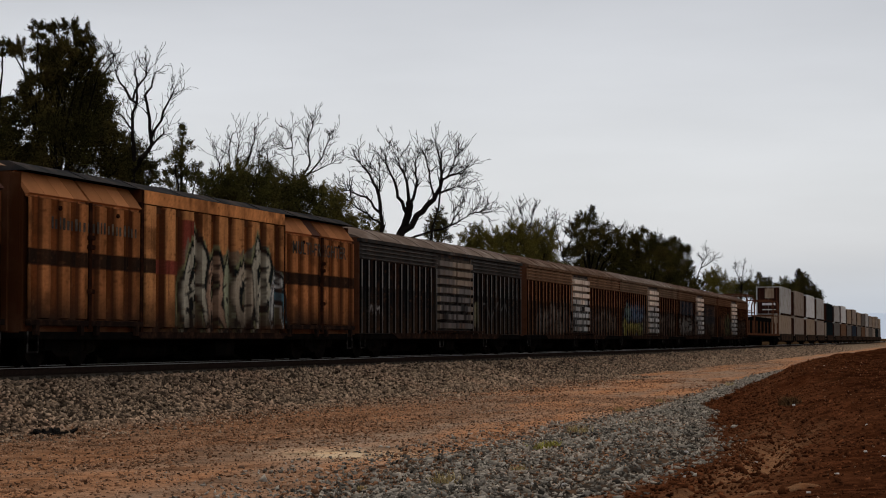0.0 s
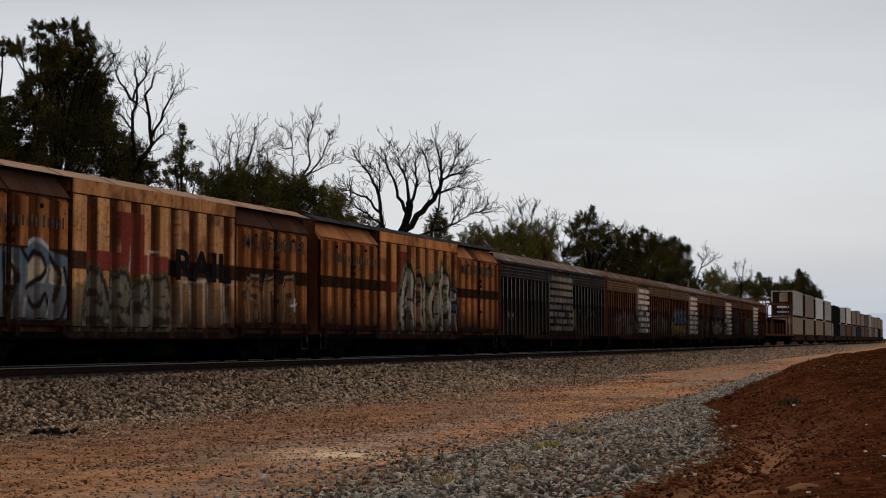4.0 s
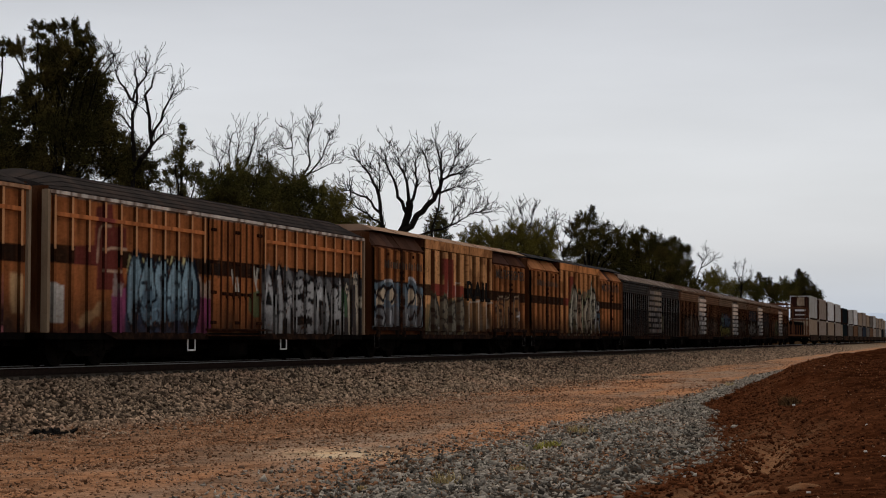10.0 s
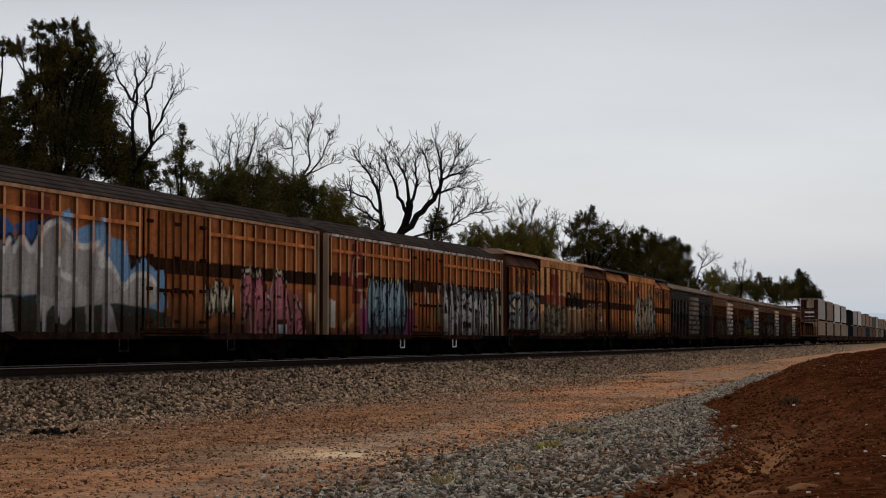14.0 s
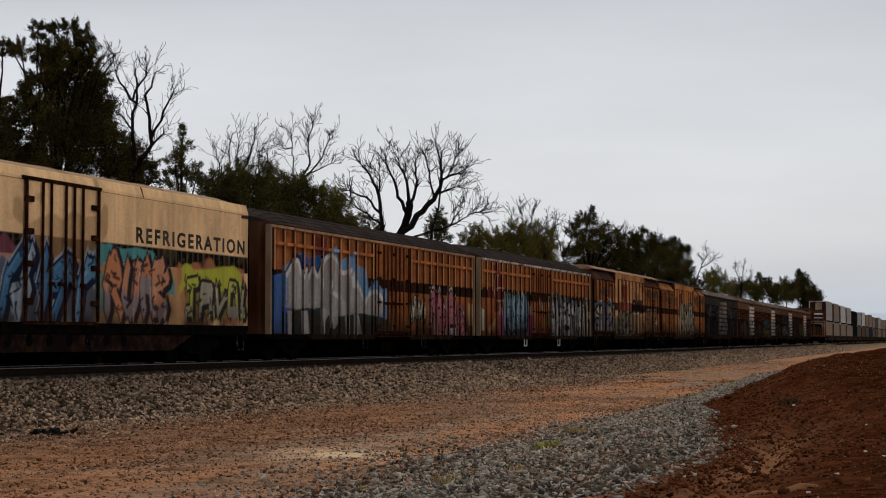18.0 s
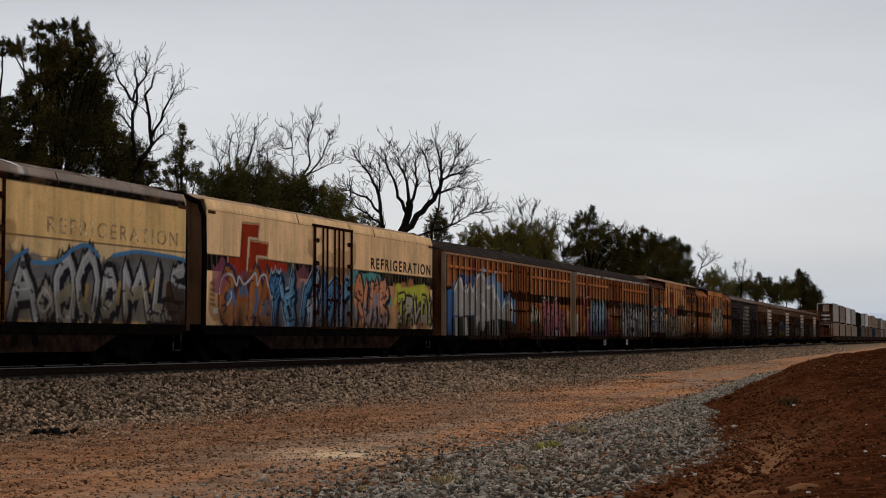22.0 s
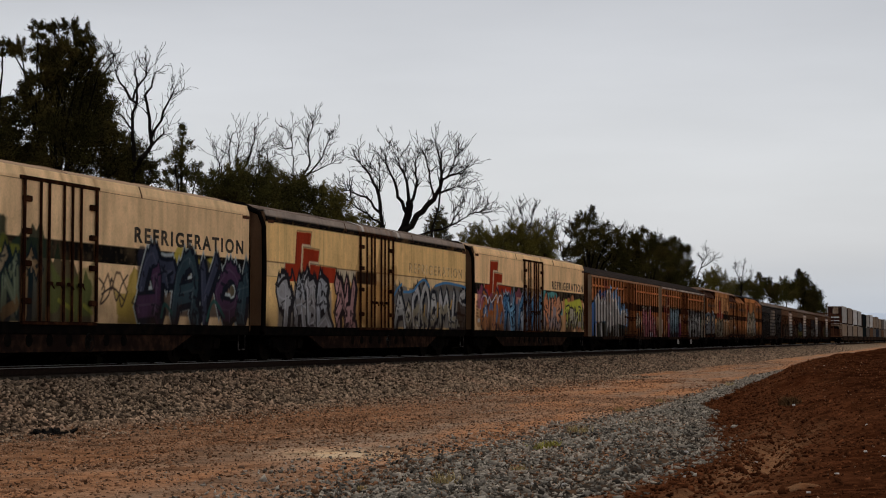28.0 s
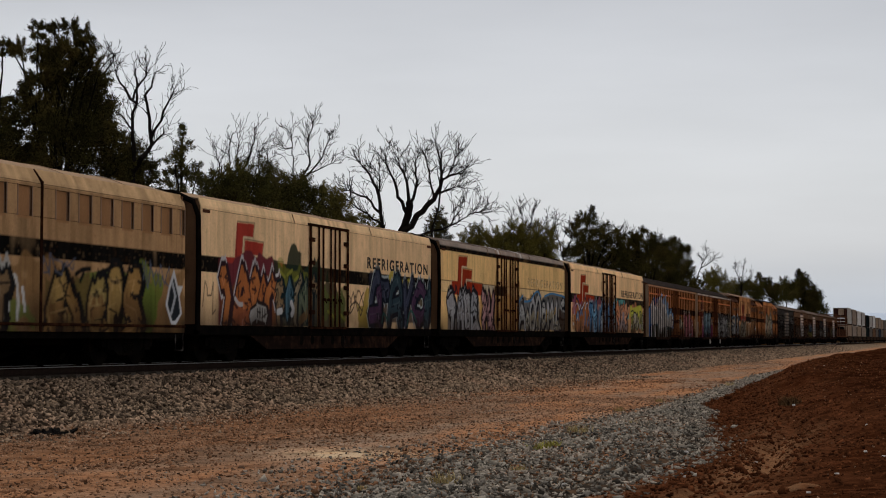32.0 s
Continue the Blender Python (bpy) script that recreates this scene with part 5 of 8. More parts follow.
lines(c, 0.09, (0.07, 0.19, 0.34), [(10.14, 1.87), (10.59, 2.19), (11.06, 2.38)], [(11.26, 2.13), (12.23, 2.19), (12.86, 2.48), (13.45, 2.59), (13.98, 2.37)], [(14.59, 2.42), (15.7, 2.56), (16.86, 2.54), (18.17, 2.46), (18.26, 2.17)])
lines(c, 0.12, (0.45, 0.27, 0.07), [(14.91, 1.82), (14.84, 1.39)], [(16.37, 1.7), (16.53, 1.94)], [(13.39, 1.41), (13.46, 1.71)], a=0.8)
c.cloud(17.3, 18.4, 0.8, 1.9, (0.03, 0.015, 0.009), 0.9, 0.4, 23)
reefer(-66.41, "cream refrigerated van with a dusty grey roof and silver graffiti", c, ROOF_DUSTY, ghost=True, stripe=True, door=(7.05, 10.1), bars=(0.005, 0.19, 0.325, 0.42, 0.62, 0.73, 0.845, 0.985))

# third refrigerated van: maroon and dark green sprayed over
c = Canvas(18.1, (0.87, 0.58, 0.31), 3, 0.032, 0.019)
c.rect(0, 18.1, 2.24, 2.63, BLACK_BAND)
c.weather(0.22, (0.3, 0.2, 0.1))
logo(c, (0.36, 0.045, 0.03))
c.spray(4.4, 6.5, 0.9, 2.85, (0.022, 0.034, 0.022), 0.95, 0.5, 8)
c.spray(6.3, 8.2, 0.9, 2.62, (0.022, 0.034, 0.022), 0.95, 0.4, 12)
c.spray(7.9, 9.9, 0.9, 2.2, (0.018, 0.026, 0.014), 0.9, 0.6, 11)
c.spray(0.95, 4.55, 0.9, 2.74, MAROON, 1.0, 0.22, 9)
c.cloud(5.0, 7.0, 2.1, 2.55, (0.22, 0.22, 0.03), 0.5, 0.4, 9)
c.cloud(8.0, 9.9, 0.95, 2.2, (0.10, 0.13, 0.03), 0.6, 0.4, 10)
glyphs(c, [[[(1.42, 0.97), (1.61, 1.65), (1.43, 2.12)]], [[(2.04, 1.02), (2.07, 1.49), (2.31, 2.06), (2.48, 2.23), (2.89, 1.74), (3.03, 1.05)], [(2.12, 1.38), (2.58, 1.53)]], [[(3.2, 1.61), (3.08, 1.91), (3.3, 2.17), (3.56, 1.88), (3.47, 1.6), (3.2, 1.61)]], [[(3.61, 1.69), (3.79, 2), (3.98, 1.77)]], [[(4.09, 1.04), (4.07, 1.72), (4.35, 2.1), (4.64, 1.87)]]],
       0.36, [(0.42, 0.145, 0.045), (0.38, 0.125, 0.04)], (0.035, 0.018, 0.02), 0.10, halo=(0.50, 0.46, 0.45), glow=0.06, low=(0.30, 0.09, 0.04), cut=1.2)
glyphs(c, [[[(3.08, 1.15), (3.43, 1.29), (3.99, 1.24)]]], 0.3, [(0.40, 0.37, 0.33)], (0.03, 0.02, 0.02), 0.08)
lines(c, 0.06, (0.04, 0.03, 0.03), [(3.43, 1.38), (3.44, 1.17)], [(3.59, 1.41), (3.6, 1.15)], [(3.75, 1.39), (3.76, 1.16)], [(3.92, 1.37), (3.92, 1.16)], [(2.11, 1.55), (2.46, 1.41)])
lines(c, 0.12, (0.5, 0.45, 0.42), [(2.03, 1.62), (2.24, 1.49), (2.46, 1.48)])
glyphs(c, [[[(4.85, 1.05), (4.79, 1.62), (5.08, 2.03)], [(4.85, 1.44), (5.14, 1.49)]], [[(5.45, 1.23), (5.39, 1.76), (5.58, 2.1), (5.84, 1.71)]], [[(6.01, 1.09), (6.05, 1.84), (6.41, 2.23)]], [[(6.32, 1.09), (6.42, 1.85), (6.85, 1.29), (6.84, 2.12)]], [[(7.07, 1.1), (7.11, 2), (7.38, 2.19)]]],
       0.25, [(0.20, 0.13, 0.065), (0.06, 0.12, 0.15), (0.23, 0.18, 0.11), (0.11, 0.13, 0.08)], (0.012, 0.02, 0.022), 0.08, low=(0.15, 0.085, 0.035), cut=1.4, shine=0.4)
lines(c, 0.18, (0.55, 0.54, 0.52), [(5.74, 1.58), (5.88, 1.4), (5.78, 1.27)], [(4.8, 1.32), (5.04, 1.35)])
lines(c, 0.10, (0.25, 0.25, 0.04), [(4.95, 2.41), (5.27, 2.28)], [(5.45, 2.34), (5.78, 2.48)], [(5.96, 2.21), (6.22, 2.32)], [(8.45, 1.39), (9.04, 1.2)], [(9.5, 1.3), (9.87, 1.14)], a=0.8)
tag(c, 10.4, 11.8, 1.6, 2.2, (0.1, 0.06, 0.04), 31)
tag(c, 0.2, 0.8, 1.2, 2.1, (0.1, 0.06, 0.04), 32, 0.04)
c.cloud(10.8, 12.6, 0.95, 1.7, (0.38, 0.27, 0.06), 0.9, 0.3, 11)
c.cloud(13.6, 14.8, 1.9, 2.66, (0.45, 0.36, 0.06), 0.9, 0.25, 12)
c.cloud(15.0, 15.9, 1.9, 2.6, (0.45, 0.36, 0.06), 0.9, 0.25, 13)
c.cloud(17.0, 17.9, 1.2, 2.2, (0.42, 0.33, 0.08), 0.9, 0.25, 14)
c.poly([(11.57, 2.01), (11.8, 2.19), (12.07, 2.1), (12.15, 1.45), (12.44, 0.95), (11.02, 0.94), (11.08, 1.43), (11.41, 1.58)], (0.36, 0.25, 0.05), 0.9)
lines(c, 0.05, (0.05, 0.035, 0.03), [(10.17, 1.9), (10.43, 1.7), (10.24, 1.35), (10.62, 1.56), (10.74, 1.92), (10.95, 1.43), (11.2, 1.79), (11.47, 2.01)], [(10.3, 1.56), (10.81, 1.71), (11.34, 1.44)], [(11.08, 1.57), (11.21, 1.3), (11.47, 1.65)])
glyphs(c, [[[(12.15, 1.74), (12.42, 2.33), (12.76, 2.51), (13.05, 2.17), (13.71, 2.17)]], [[(12.96, 1.18), (13.02, 2.06)], [(12.02, 1.34), (12.85, 1.39)]], [[(13.72, 1.19), (14, 2.12), (14.6, 2.5), (14.99, 2.04), (14.77, 1.2)], [(14.01, 1.64), (14.76, 1.75)]], [[(15.47, 1.21), (15.38, 2.25)], [(15.5, 1.7), (16.09, 2.43)]],
           [[(16.67, 2.17), (16.18, 1.76), (16.51, 1.29), (17.26, 1.39), (17.51, 2), (17, 2.31), (16.67, 2.17)]], [[(17.94, 2.3), (17.77, 1.24)], [(17.51, 1.84), (18.29, 1.96)]]], 0.34, [(0.04, 0.045, 0.07), (0.055, 0.028, 0.055), (0.03, 0.05, 0.06)], (0.012, 0.014, 0.02), 0.08, halo=(0.36, 0.40, 0.39), glow=0.045, shine=0.3)
lines(c, 0.10, (0.02, 0.08, 0.07), [(15.59, 1.06), (15.98, 1.53), (16.6, 1.14)], [(13.14, 1.11), (13.31, 1.4), (13.68, 1.19)], a=0.9)
reefer(-85.63, "cream refrigerated van with maroon, green and orange graffiti", c, ROOF_PALE, door=(7.0, 10.0))
POST = paint_mat("worn_post_paint", (0.25, 0.175, 0.11))


RUSTY_BAR = paint_mat("rusty_orange_bar", (0.055, 0.02, 0.009), (0.16, 0.06, 0.02))


def boxvan(rear, label, c, roof=ROOF_GREY, door=(8.3, 11.5), foot=0.75, tint=1.25, seed=0):
    """An orange ribbed van: inset sheets between upright ribs, a stringer under the eaves, barred double doors, arched grey roof."""
    long = c.long
    c.grime_shade(0.5)
    for a, b in ((0.0, door[0]), (door[1], long)):
        n = round((b - a - 0.5) / 0.7)
        for i in range(n + 1):
            u = a + 0.25 + (b - a - 0.5) * i / n
            # shade beside each rib, painted as a broken dark streak
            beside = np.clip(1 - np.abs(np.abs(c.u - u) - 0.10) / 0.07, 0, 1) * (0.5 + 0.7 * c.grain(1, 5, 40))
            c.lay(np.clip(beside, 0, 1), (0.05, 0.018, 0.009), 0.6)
        # a painted line of shade below the stringer
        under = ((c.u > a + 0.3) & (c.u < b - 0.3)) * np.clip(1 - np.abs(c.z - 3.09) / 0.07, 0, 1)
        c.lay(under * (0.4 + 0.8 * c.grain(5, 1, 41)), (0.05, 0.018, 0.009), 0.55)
    base = empty("ribbed_box_van", label, "railway wagon", "wagons of the train")
    part("body", Shape().box(-1.38, 1.28, -long / 2 + 0.02, long / 2 - 0.02, 0.72, 3.66), ORANGE_END, base)
    for a, b in ((0.0, door[0]), (door[1], long)):
        panel("side_sheet", c, a + 0.02, b - 0.02, 0.72, 3.6, 1.345, base)
        n = round((b - a - 0.5) / 0.7)
        for i in range(n + 1):
            u = a + 0.25 + (b - a - 0.5) * i / n
            rib("side_rib", c, u, 0.72, 3.58, 1.34, 1.40, 0.15, base, 1.0, dark_at=2.45, dark_by=1.0 if seed else 0.85, own=(0.60, 0.30, 0.135), share=0.68)
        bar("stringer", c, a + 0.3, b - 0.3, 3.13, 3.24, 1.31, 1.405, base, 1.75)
        mid0, mid1 = (3.0, b) if a == 0 else (a, b - 3.0)
        part("side_sill", Shape().along_x([(mid0 - long / 2 - 0.7, 0.74), (mid0 - long / 2, 0.58), (mid1 - long / 2, 0.58), (mid1 - long / 2 + 0.0, 0.74)] if a == 0 else [(mid0 - long / 2, 0.74), (mid0 - long / 2, 0.58), (mid1 - long / 2, 0.58), (mid1 - long / 2 + 0.7, 0.74)], 1.28, 1.385), GRIMY, base, "grimy side sill")
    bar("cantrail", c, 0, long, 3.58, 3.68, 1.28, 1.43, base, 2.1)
    d = panel("door", c, door[0] + 0.02, door[1] - 0.02, 0.85, 3.58, lambda u, z: 1.37 + (0.03 if (u * 1.9) % 1 > 0.4 else 0.0), base, "orange double doors with upright bars")
    w = door[1] - door[0]
    for k in (0.04, 0.2, 0.32, 0.44, 0.56, 0.68, 0.8, 0.96):
        u = door[0] + k * w - long / 2
        part("locking_bar", Shape().tube([(1.425, u, 0.85), (1.425, u, 3.56)], 0.026, 5), RUSTY_BAR, d)
    for k in (0.06, 0.5, 0.94):
        for z in (1.0, 1.75, 2.5, 3.3):
            u = door[0] + k * w - long / 2
            part("hinge", Shape().box(1.39, 1.46, u - 0.12, u + 0.12, z - 0.04, z + 0.04, 0.012), BAR, d)
    for k in (0.24, 0.36, 0.48, 0.6, 0.72):
        u = door[0] + k * w - long / 2
        part("latch", Shape().box(1.42, 1.49, u - 0.1, u + 0.08, 1.68, 1.76, 0.012).tube([(1.47, u, 1.72), (1.47, u + 0.14, 1.58)], 0.016, 5), BAR, d)
    part("door_track", Shape().box(1.33, 1.46, door[0] - long / 2 - 0.15, door[1] - long / 2 + 0.15, 0.80, 0.85).box(1.33, 1.46, door[0] - long / 2 - 0.15, door[1] - long / 2 + 0.15, 0.66, 0.70), BAR, base)
    roof_mesh("roof", roof, long - 0.1, 1.44, 3.68, 4.22, base, "arched corrugated grey roof", ends=0.9, runs=(0.99, 0.9, 0.78, 0.62, 0.42))
    end_walls(base, long, 0.75, 3.75, ORANGE_END, ribs=5)
    for sign in (-1, 1):
        y = sign * (long / 2 + 0.02)
        part("corner_post", Shape().box(1.26, 1.41, y - 0.05, y + 0.05, 0.72, 3.66, 0.012), POST, base, "worn corner post")
    running_gear(base, long, 0.74, steps_at=(door[0] - 0.9, door[1] + 1.6), step_paint=None if seed else WHITE)
    couple(base, rear, long)
    return base


# ribbed van with the pale grey figures on a blue ground
c = Canvas(18.95, ORANGE, 4)
c.rect(0, 18.95, 2.12, 2.47, BLACK_BAND, 0.95)
c.rect(0, 18.95, 0.5, 0.95, (0.11, 0.04, 0.025), 0.7, 0.2)
c.weather(0.5)
c.rect(3.2, 4.2, 2.9, 3.5, (0.14, 0.035, 0.025), 0.9)
c.poly([(0.15, 0.75), (0.2, 2.3), (1.0, 2.4), (1.6, 2.8), (1.6, 0.75)], (0.05, 0.13, 0.30), 0.95)
c.poly([(0.97, 1.46), (1.05, 2.55), (1.64, 2.85), (2.48, 3.04), (2.75, 2.59), (3.59, 2.55), (4.09, 2.93), (4.66, 3.23), (4.99, 3.33), (5.1, 2.87), (5.95, 3.07), (6.42, 3.23), (6.85, 2.82), (7.5, 2.78), (7.74, 2.12), (8.3, 2.45), (8.83, 2.16), (9.24, 2.2), (9.56, 1.33), (8.79, 1.1)], (0.16, 0.28, 0.42))
c.poly([(1.89, 2.87), (2.48, 3.04), (2.83, 2.79), (2.75, 2.39), (2.36, 2.53)], (0.035, 0.10, 0.26))
c.poly([(2.83, 2.86), (3.58, 3), (4.28, 3.04), (3.77, 2.66), (3.51, 2.43), (3.01, 2.61)], (0.035, 0.10, 0.26))
lines(c, 0.2, (0.02, 0.03, 0.06), [(1.25, 2.45), (1.69, 2.79), (2.1, 2.83), (2.41, 2.42), (2.7, 2.6), (2.84, 2.35), (3.1, 2.66), (3.5, 2.45), (3.82, 2.78), (4.23, 3.01)], [(2.62, 2.59), (2.8, 2.3)])
for pts in ([(1.17, 1.46), (1.29, 2.34), (1.61, 2.65), (2.02, 2.74), (2.32, 2.3), (2.7, 2.53), (2.8, 2.08), (2.77, 1.39)], [(2.75, 2.42), (3.14, 2.62), (3.48, 2.38), (3.73, 2.65), (4.09, 2.96), (4.56, 3.08), (5, 2.92), (5.2, 2.64), (5.76, 2.59), (6.27, 2.69), (6.48, 2.45), (7.08, 2.12), (7.53, 1.62), (7.53, 1.26), (5.78, 1.23), (4.8, 1.07), (3.85, 1.06), (3.71, 1.5), (2.77, 1.46)], [(7.47, 1.72), (7.8, 1.99), (8.37, 2.04), (8.83, 1.89), (9.02, 1.46), (8.49, 1.32), (7.53, 1.3)]):
    c.poly(pts, (0.36, 0.325, 0.29))
c.poly([(3.71, 1.53), (3.87, 2.47), (4.19, 2.94), (4.61, 3.04), (4.86, 2.64), (4.53, 2.15), (4.78, 1.79), (4.31, 1.42)], (0.27, 0.24, 0.215), 0.9)
c.poly([(2.76, 2.07), (2.93, 2.43), (3.23, 2.53), (3.42, 2.22), (3.16, 1.74), (2.86, 1.56)], (0.28, 0.25, 0.225), 0.9)
c.poly([(5.26, 2.54), (6.01, 2.58), (6.33, 2.22), (6.03, 1.58), (5.42, 1.81)], (0.29, 0.26, 0.235), 0.8)
lines(c, 0.14, (0.58, 0.55, 0.51), [(1.21, 2.34), (1.61, 2.65), (2.02, 2.76), (2.32, 2.33), (2.66, 2.55)], [(2.84, 2.35), (3.14, 2.62), (3.48, 2.38), (3.82, 2.7), (4.14, 2.94), (4.66, 3.06)], [(3.79, 2.12), (3.69, 2.46), (3.96, 2.81)], [(4.53, 2.24), (4.68, 1.96), (5.17, 1.85)], [(4.76, 3), (5.05, 2.87), (5.3, 2.59), (5.81, 2.57), (6.27, 2.67)],
      [(6.28, 2.44), (6.92, 2.14), (7.36, 1.72)], [(6.53, 2.6), (6.33, 2.22), (6.81, 2.24)], [(7.52, 1.78), (7.91, 2.02), (8.48, 2.04), (8.89, 1.84)])
c.poly([(0.98, 1.3), (2.73, 1.48), (3.08, 1.44), (3.71, 1.5), (3.99, 1.06), (4.32, 1.28), (5.18, 1.26), (7.09, 1.38), (8.79, 1.28), (9.69, 1.11), (9.88, 0.59), (0.99, 0.61)], (0.022, 0.03, 0.024), 0.95)
for pts in ([(2.32, 0.7), (2.26, 1.38), (2.73, 1.39), (2.88, 0.71)], [(3.91, 0.64), (3.71, 1.41), (4.12, 1.48), (4.05, 0.71)], [(4.41, 1.31), (4.56, 0.93), (4.85, 0.88), (5.14, 1.08), (5.08, 1.44)], [(5.77, 0.62), (5.68, 1.45), (6.04, 1.46), (5.95, 0.62)], [(6.42, 0.59), (6.45, 1.47), (6.88, 1.29), (7.22, 0.59)], [(1.33, 0.7), (1.27, 1.36), (1.64, 1.36), (1.61, 0.7)]):
    c.poly(pts, (0.42, 0.39, 0.36), 0.95)
c.poly([(8.95, 0.59), (9.03, 0.85), (10, 0.83), (10.1, 0.57)], (0.18, 0.26, 0.38))
c.poly([(9.36, 0.78), (9.63, 0.78), (9.63, 0.7), (9.36, 0.7)], (0.6, 0.6, 0.6))
glyphs(c, [[[(11.52, 1.95), (11.73, 1.27), (11.93, 1.73), (12.1, 1.34), (12.19, 1.94)]], [[(12.4, 1.86), (12.41, 1.4)]], [[(12.62, 1.34), (12.68, 1.81), (12.86, 1.41), (13, 1.87), (13.22, 1.21)]]], 0.13, [(0.55, 0.47, 0.32)], (0.015, 0.012, 0.012), 0.06)
glyphs(c, [[[(13.98, 1.41), (13.97, 1.9)], [(13.97, 1.93), (14.34, 2), (14.42, 1.67)]], [[(14.66, 0.75), (14.61, 1.65), (14.95, 1.96), (15.22, 1.43), (15.27, 0.81)], [(14.69, 1.32), (15.18, 1.36)]], [[(15.82, 0.84), (15.92, 1.89), (16.36, 2), (16.74, 1.46), (16.87, 0.82)], [(15.97, 1.4), (16.62, 1.44)]], [[(17.24, 0.85), (17.45, 1.36), (17.75, 1.14), (17.67, 0.82)]]],
       0.36, [(0.40, 0.145, 0.15), (0.36, 0.12, 0.13)], (0.03, 0.012, 0.014), 0.06, halo=(0.50, 0.43, 0.33), glow=0.05, shine=0.4)
c.poly([(16.21, 0.94), (16.7, 0.97), (16.71, 0.72), (16.26, 0.72)], (0.36, 0.43, 0.50), 0.9)
c.cloud(18.35, 18.9, 1.0, 1.9, (0.50, 0.30, 0.14), 0.9, 0.1, 12)
c.rect(0, 18.95, 3.57, 3.75, (0.20, 0.11, 0.06), 1.0)
boxvan(-27.58, "orange ribbed box van with pale figures and pink graffiti", c, seed=1)

# ribbed van with the blue scrawl and the dark red arms
c = Canvas(18.65, ORANGE, 5)
c.rect(0, 18.65, 2.17, 2.55, BLACK_BAND, 0.95)
c.rect(0, 8.0, 0.5, 0.9, (0.12, 0.03, 0.025), 0.8, 0.2)
c.weather(0.45)
c.poly([(2.05, 3.44), (2.77, 3.57), (2.87, 3.06), (3.43, 3.07), (3.44, 2.59), (3.02, 2.55), (3.46, 1.69), (2.09, 1.65), (2.12, 2.18), (1.13, 2.16), (1.17, 2.56), (1.98, 2.61)], (0.13, 0.03, 0.022))
lines(c, 0.06, (0.45, 0.28, 0.18), [(2.12, 2.26), (2.2, 2.9), (2.37, 3.05), (2.73, 3.07)], [(2.48, 2.08), (2.52, 2.54), (3.44, 2.59)], [(2.48, 2.08), (3.22, 2.08)])
c.rect(0.1, 0.7, 0.95, 1.75, (0.5, 0.45, 0.38), 0.95, 0.05)
c.cloud(1.5, 2.4, 0.9, 1.4, (0.45, 0.28, 0.13), 0.6, 0.3, 7)
c.poly([(2.83, 0.73), (2.77, 1.53), (2.95, 1.71), (3.46, 1.72), (3.48, 0.73)], (0.24, 0.055, 0.13), 0.9)
c.poly([(2.81, 1.53), (2.89, 2.12), (3.13, 1.77), (3.32, 1.84), (3.23, 1.54)], (0.36, 0.28, 0.24), 0.8)
c.poly([(3.39, 0.62), (3.42, 1.21), (6.98, 1.22), (7.05, 0.62)], (0.035, 0.05, 0.085), 0.97)
c.poly([(7.05, 0.65), (7.04, 1.44), (7.26, 1.7), (7.72, 1.58), (7.8, 0.65)], (0.26, 0.055, 0.13), 0.9)
c.poly([(7.09, 1.63), (7.14, 2.22), (7.43, 1.91), (7.71, 2.05), (7.72, 1.58)], (0.42, 0.31, 0.23), 0.8)
for pts in ([(3.45, 2.04), (3.59, 2.5), (3.78, 2.33), (3.88, 2.46), (4.12, 2.26), (3.83, 2.16)], [(4.13, 2.17), (4.22, 2.44), (4.67, 2.29), (4.47, 2.16)], [(4.93, 2.2), (5.07, 2.5), (5.29, 2.31), (5.49, 2.47), (5.5, 2.25)], [(5.6, 2.33), (5.7, 2.56), (6.08, 2.4), (6.14, 2.27)], [(6.24, 2.25), (6.29, 2.55), (6.63, 2.46), (6.96, 2.31)]):
    c.poly(pts, (0.50, 0.43, 0.20), 0.95)
glyphs(c, [[[(3.64, 1.24), (3.63, 1.79), (3.76, 2.13), (4, 2.16), (4.08, 1.9), (3.92, 1.63), (3.68, 1.6)]], [[(4.34, 1.25), (4.24, 1.66), (4.35, 2.08), (4.57, 2.14), (4.68, 1.76), (4.59, 1.3), (4.34, 1.25)]], [[(5.26, 2.11), (5.01, 2.03), (5.09, 1.76), (5.3, 1.59), (5.25, 1.29), (4.95, 1.26)]],
           [[(5.62, 1.27), (5.69, 1.91), (5.89, 2.21), (6.14, 1.93), (6.24, 1.28)], [(5.69, 1.62), (6.18, 1.61)]], [[(6.48, 1.29), (6.44, 1.94), (6.66, 2.22), (6.89, 1.97), (6.87, 1.3)]]], 0.36, [(0.20, 0.285, 0.32), (0.22, 0.31, 0.345)], (0.01, 0.013, 0.018), 0.10, low=(0.11, 0.17, 0.21), cut=1.35, shine=0.3)
lines(c, 0.09, (0.02, 0.015, 0.012), [(7.16, 2.52), (7.17, 2.13)], [(7.53, 2.54), (7.36, 2.32), (7.54, 2.12), (7.74, 2.34), (7.53, 2.54)], [(7.92, 2.13), (7.94, 2.56), (8.19, 2.14), (8.21, 2.57)], a=0.75)
lines(c, 0.10, (0.50, 0.46, 0.38), [(9.03, 2.31), (9.23, 1.8)], [(9.29, 2.13), (9.42, 1.75)], [(10.31, 2.47), (10.51, 2), (10.64, 2.43)], [(10.51, 2), (10.65, 1.81)])
c.poly([(10.06, 1.36), (10.12, 1.78), (10.78, 1.87), (10.86, 1.16), (10.33, 1.15)], (0.075, 0.12, 0.055), 0.8)
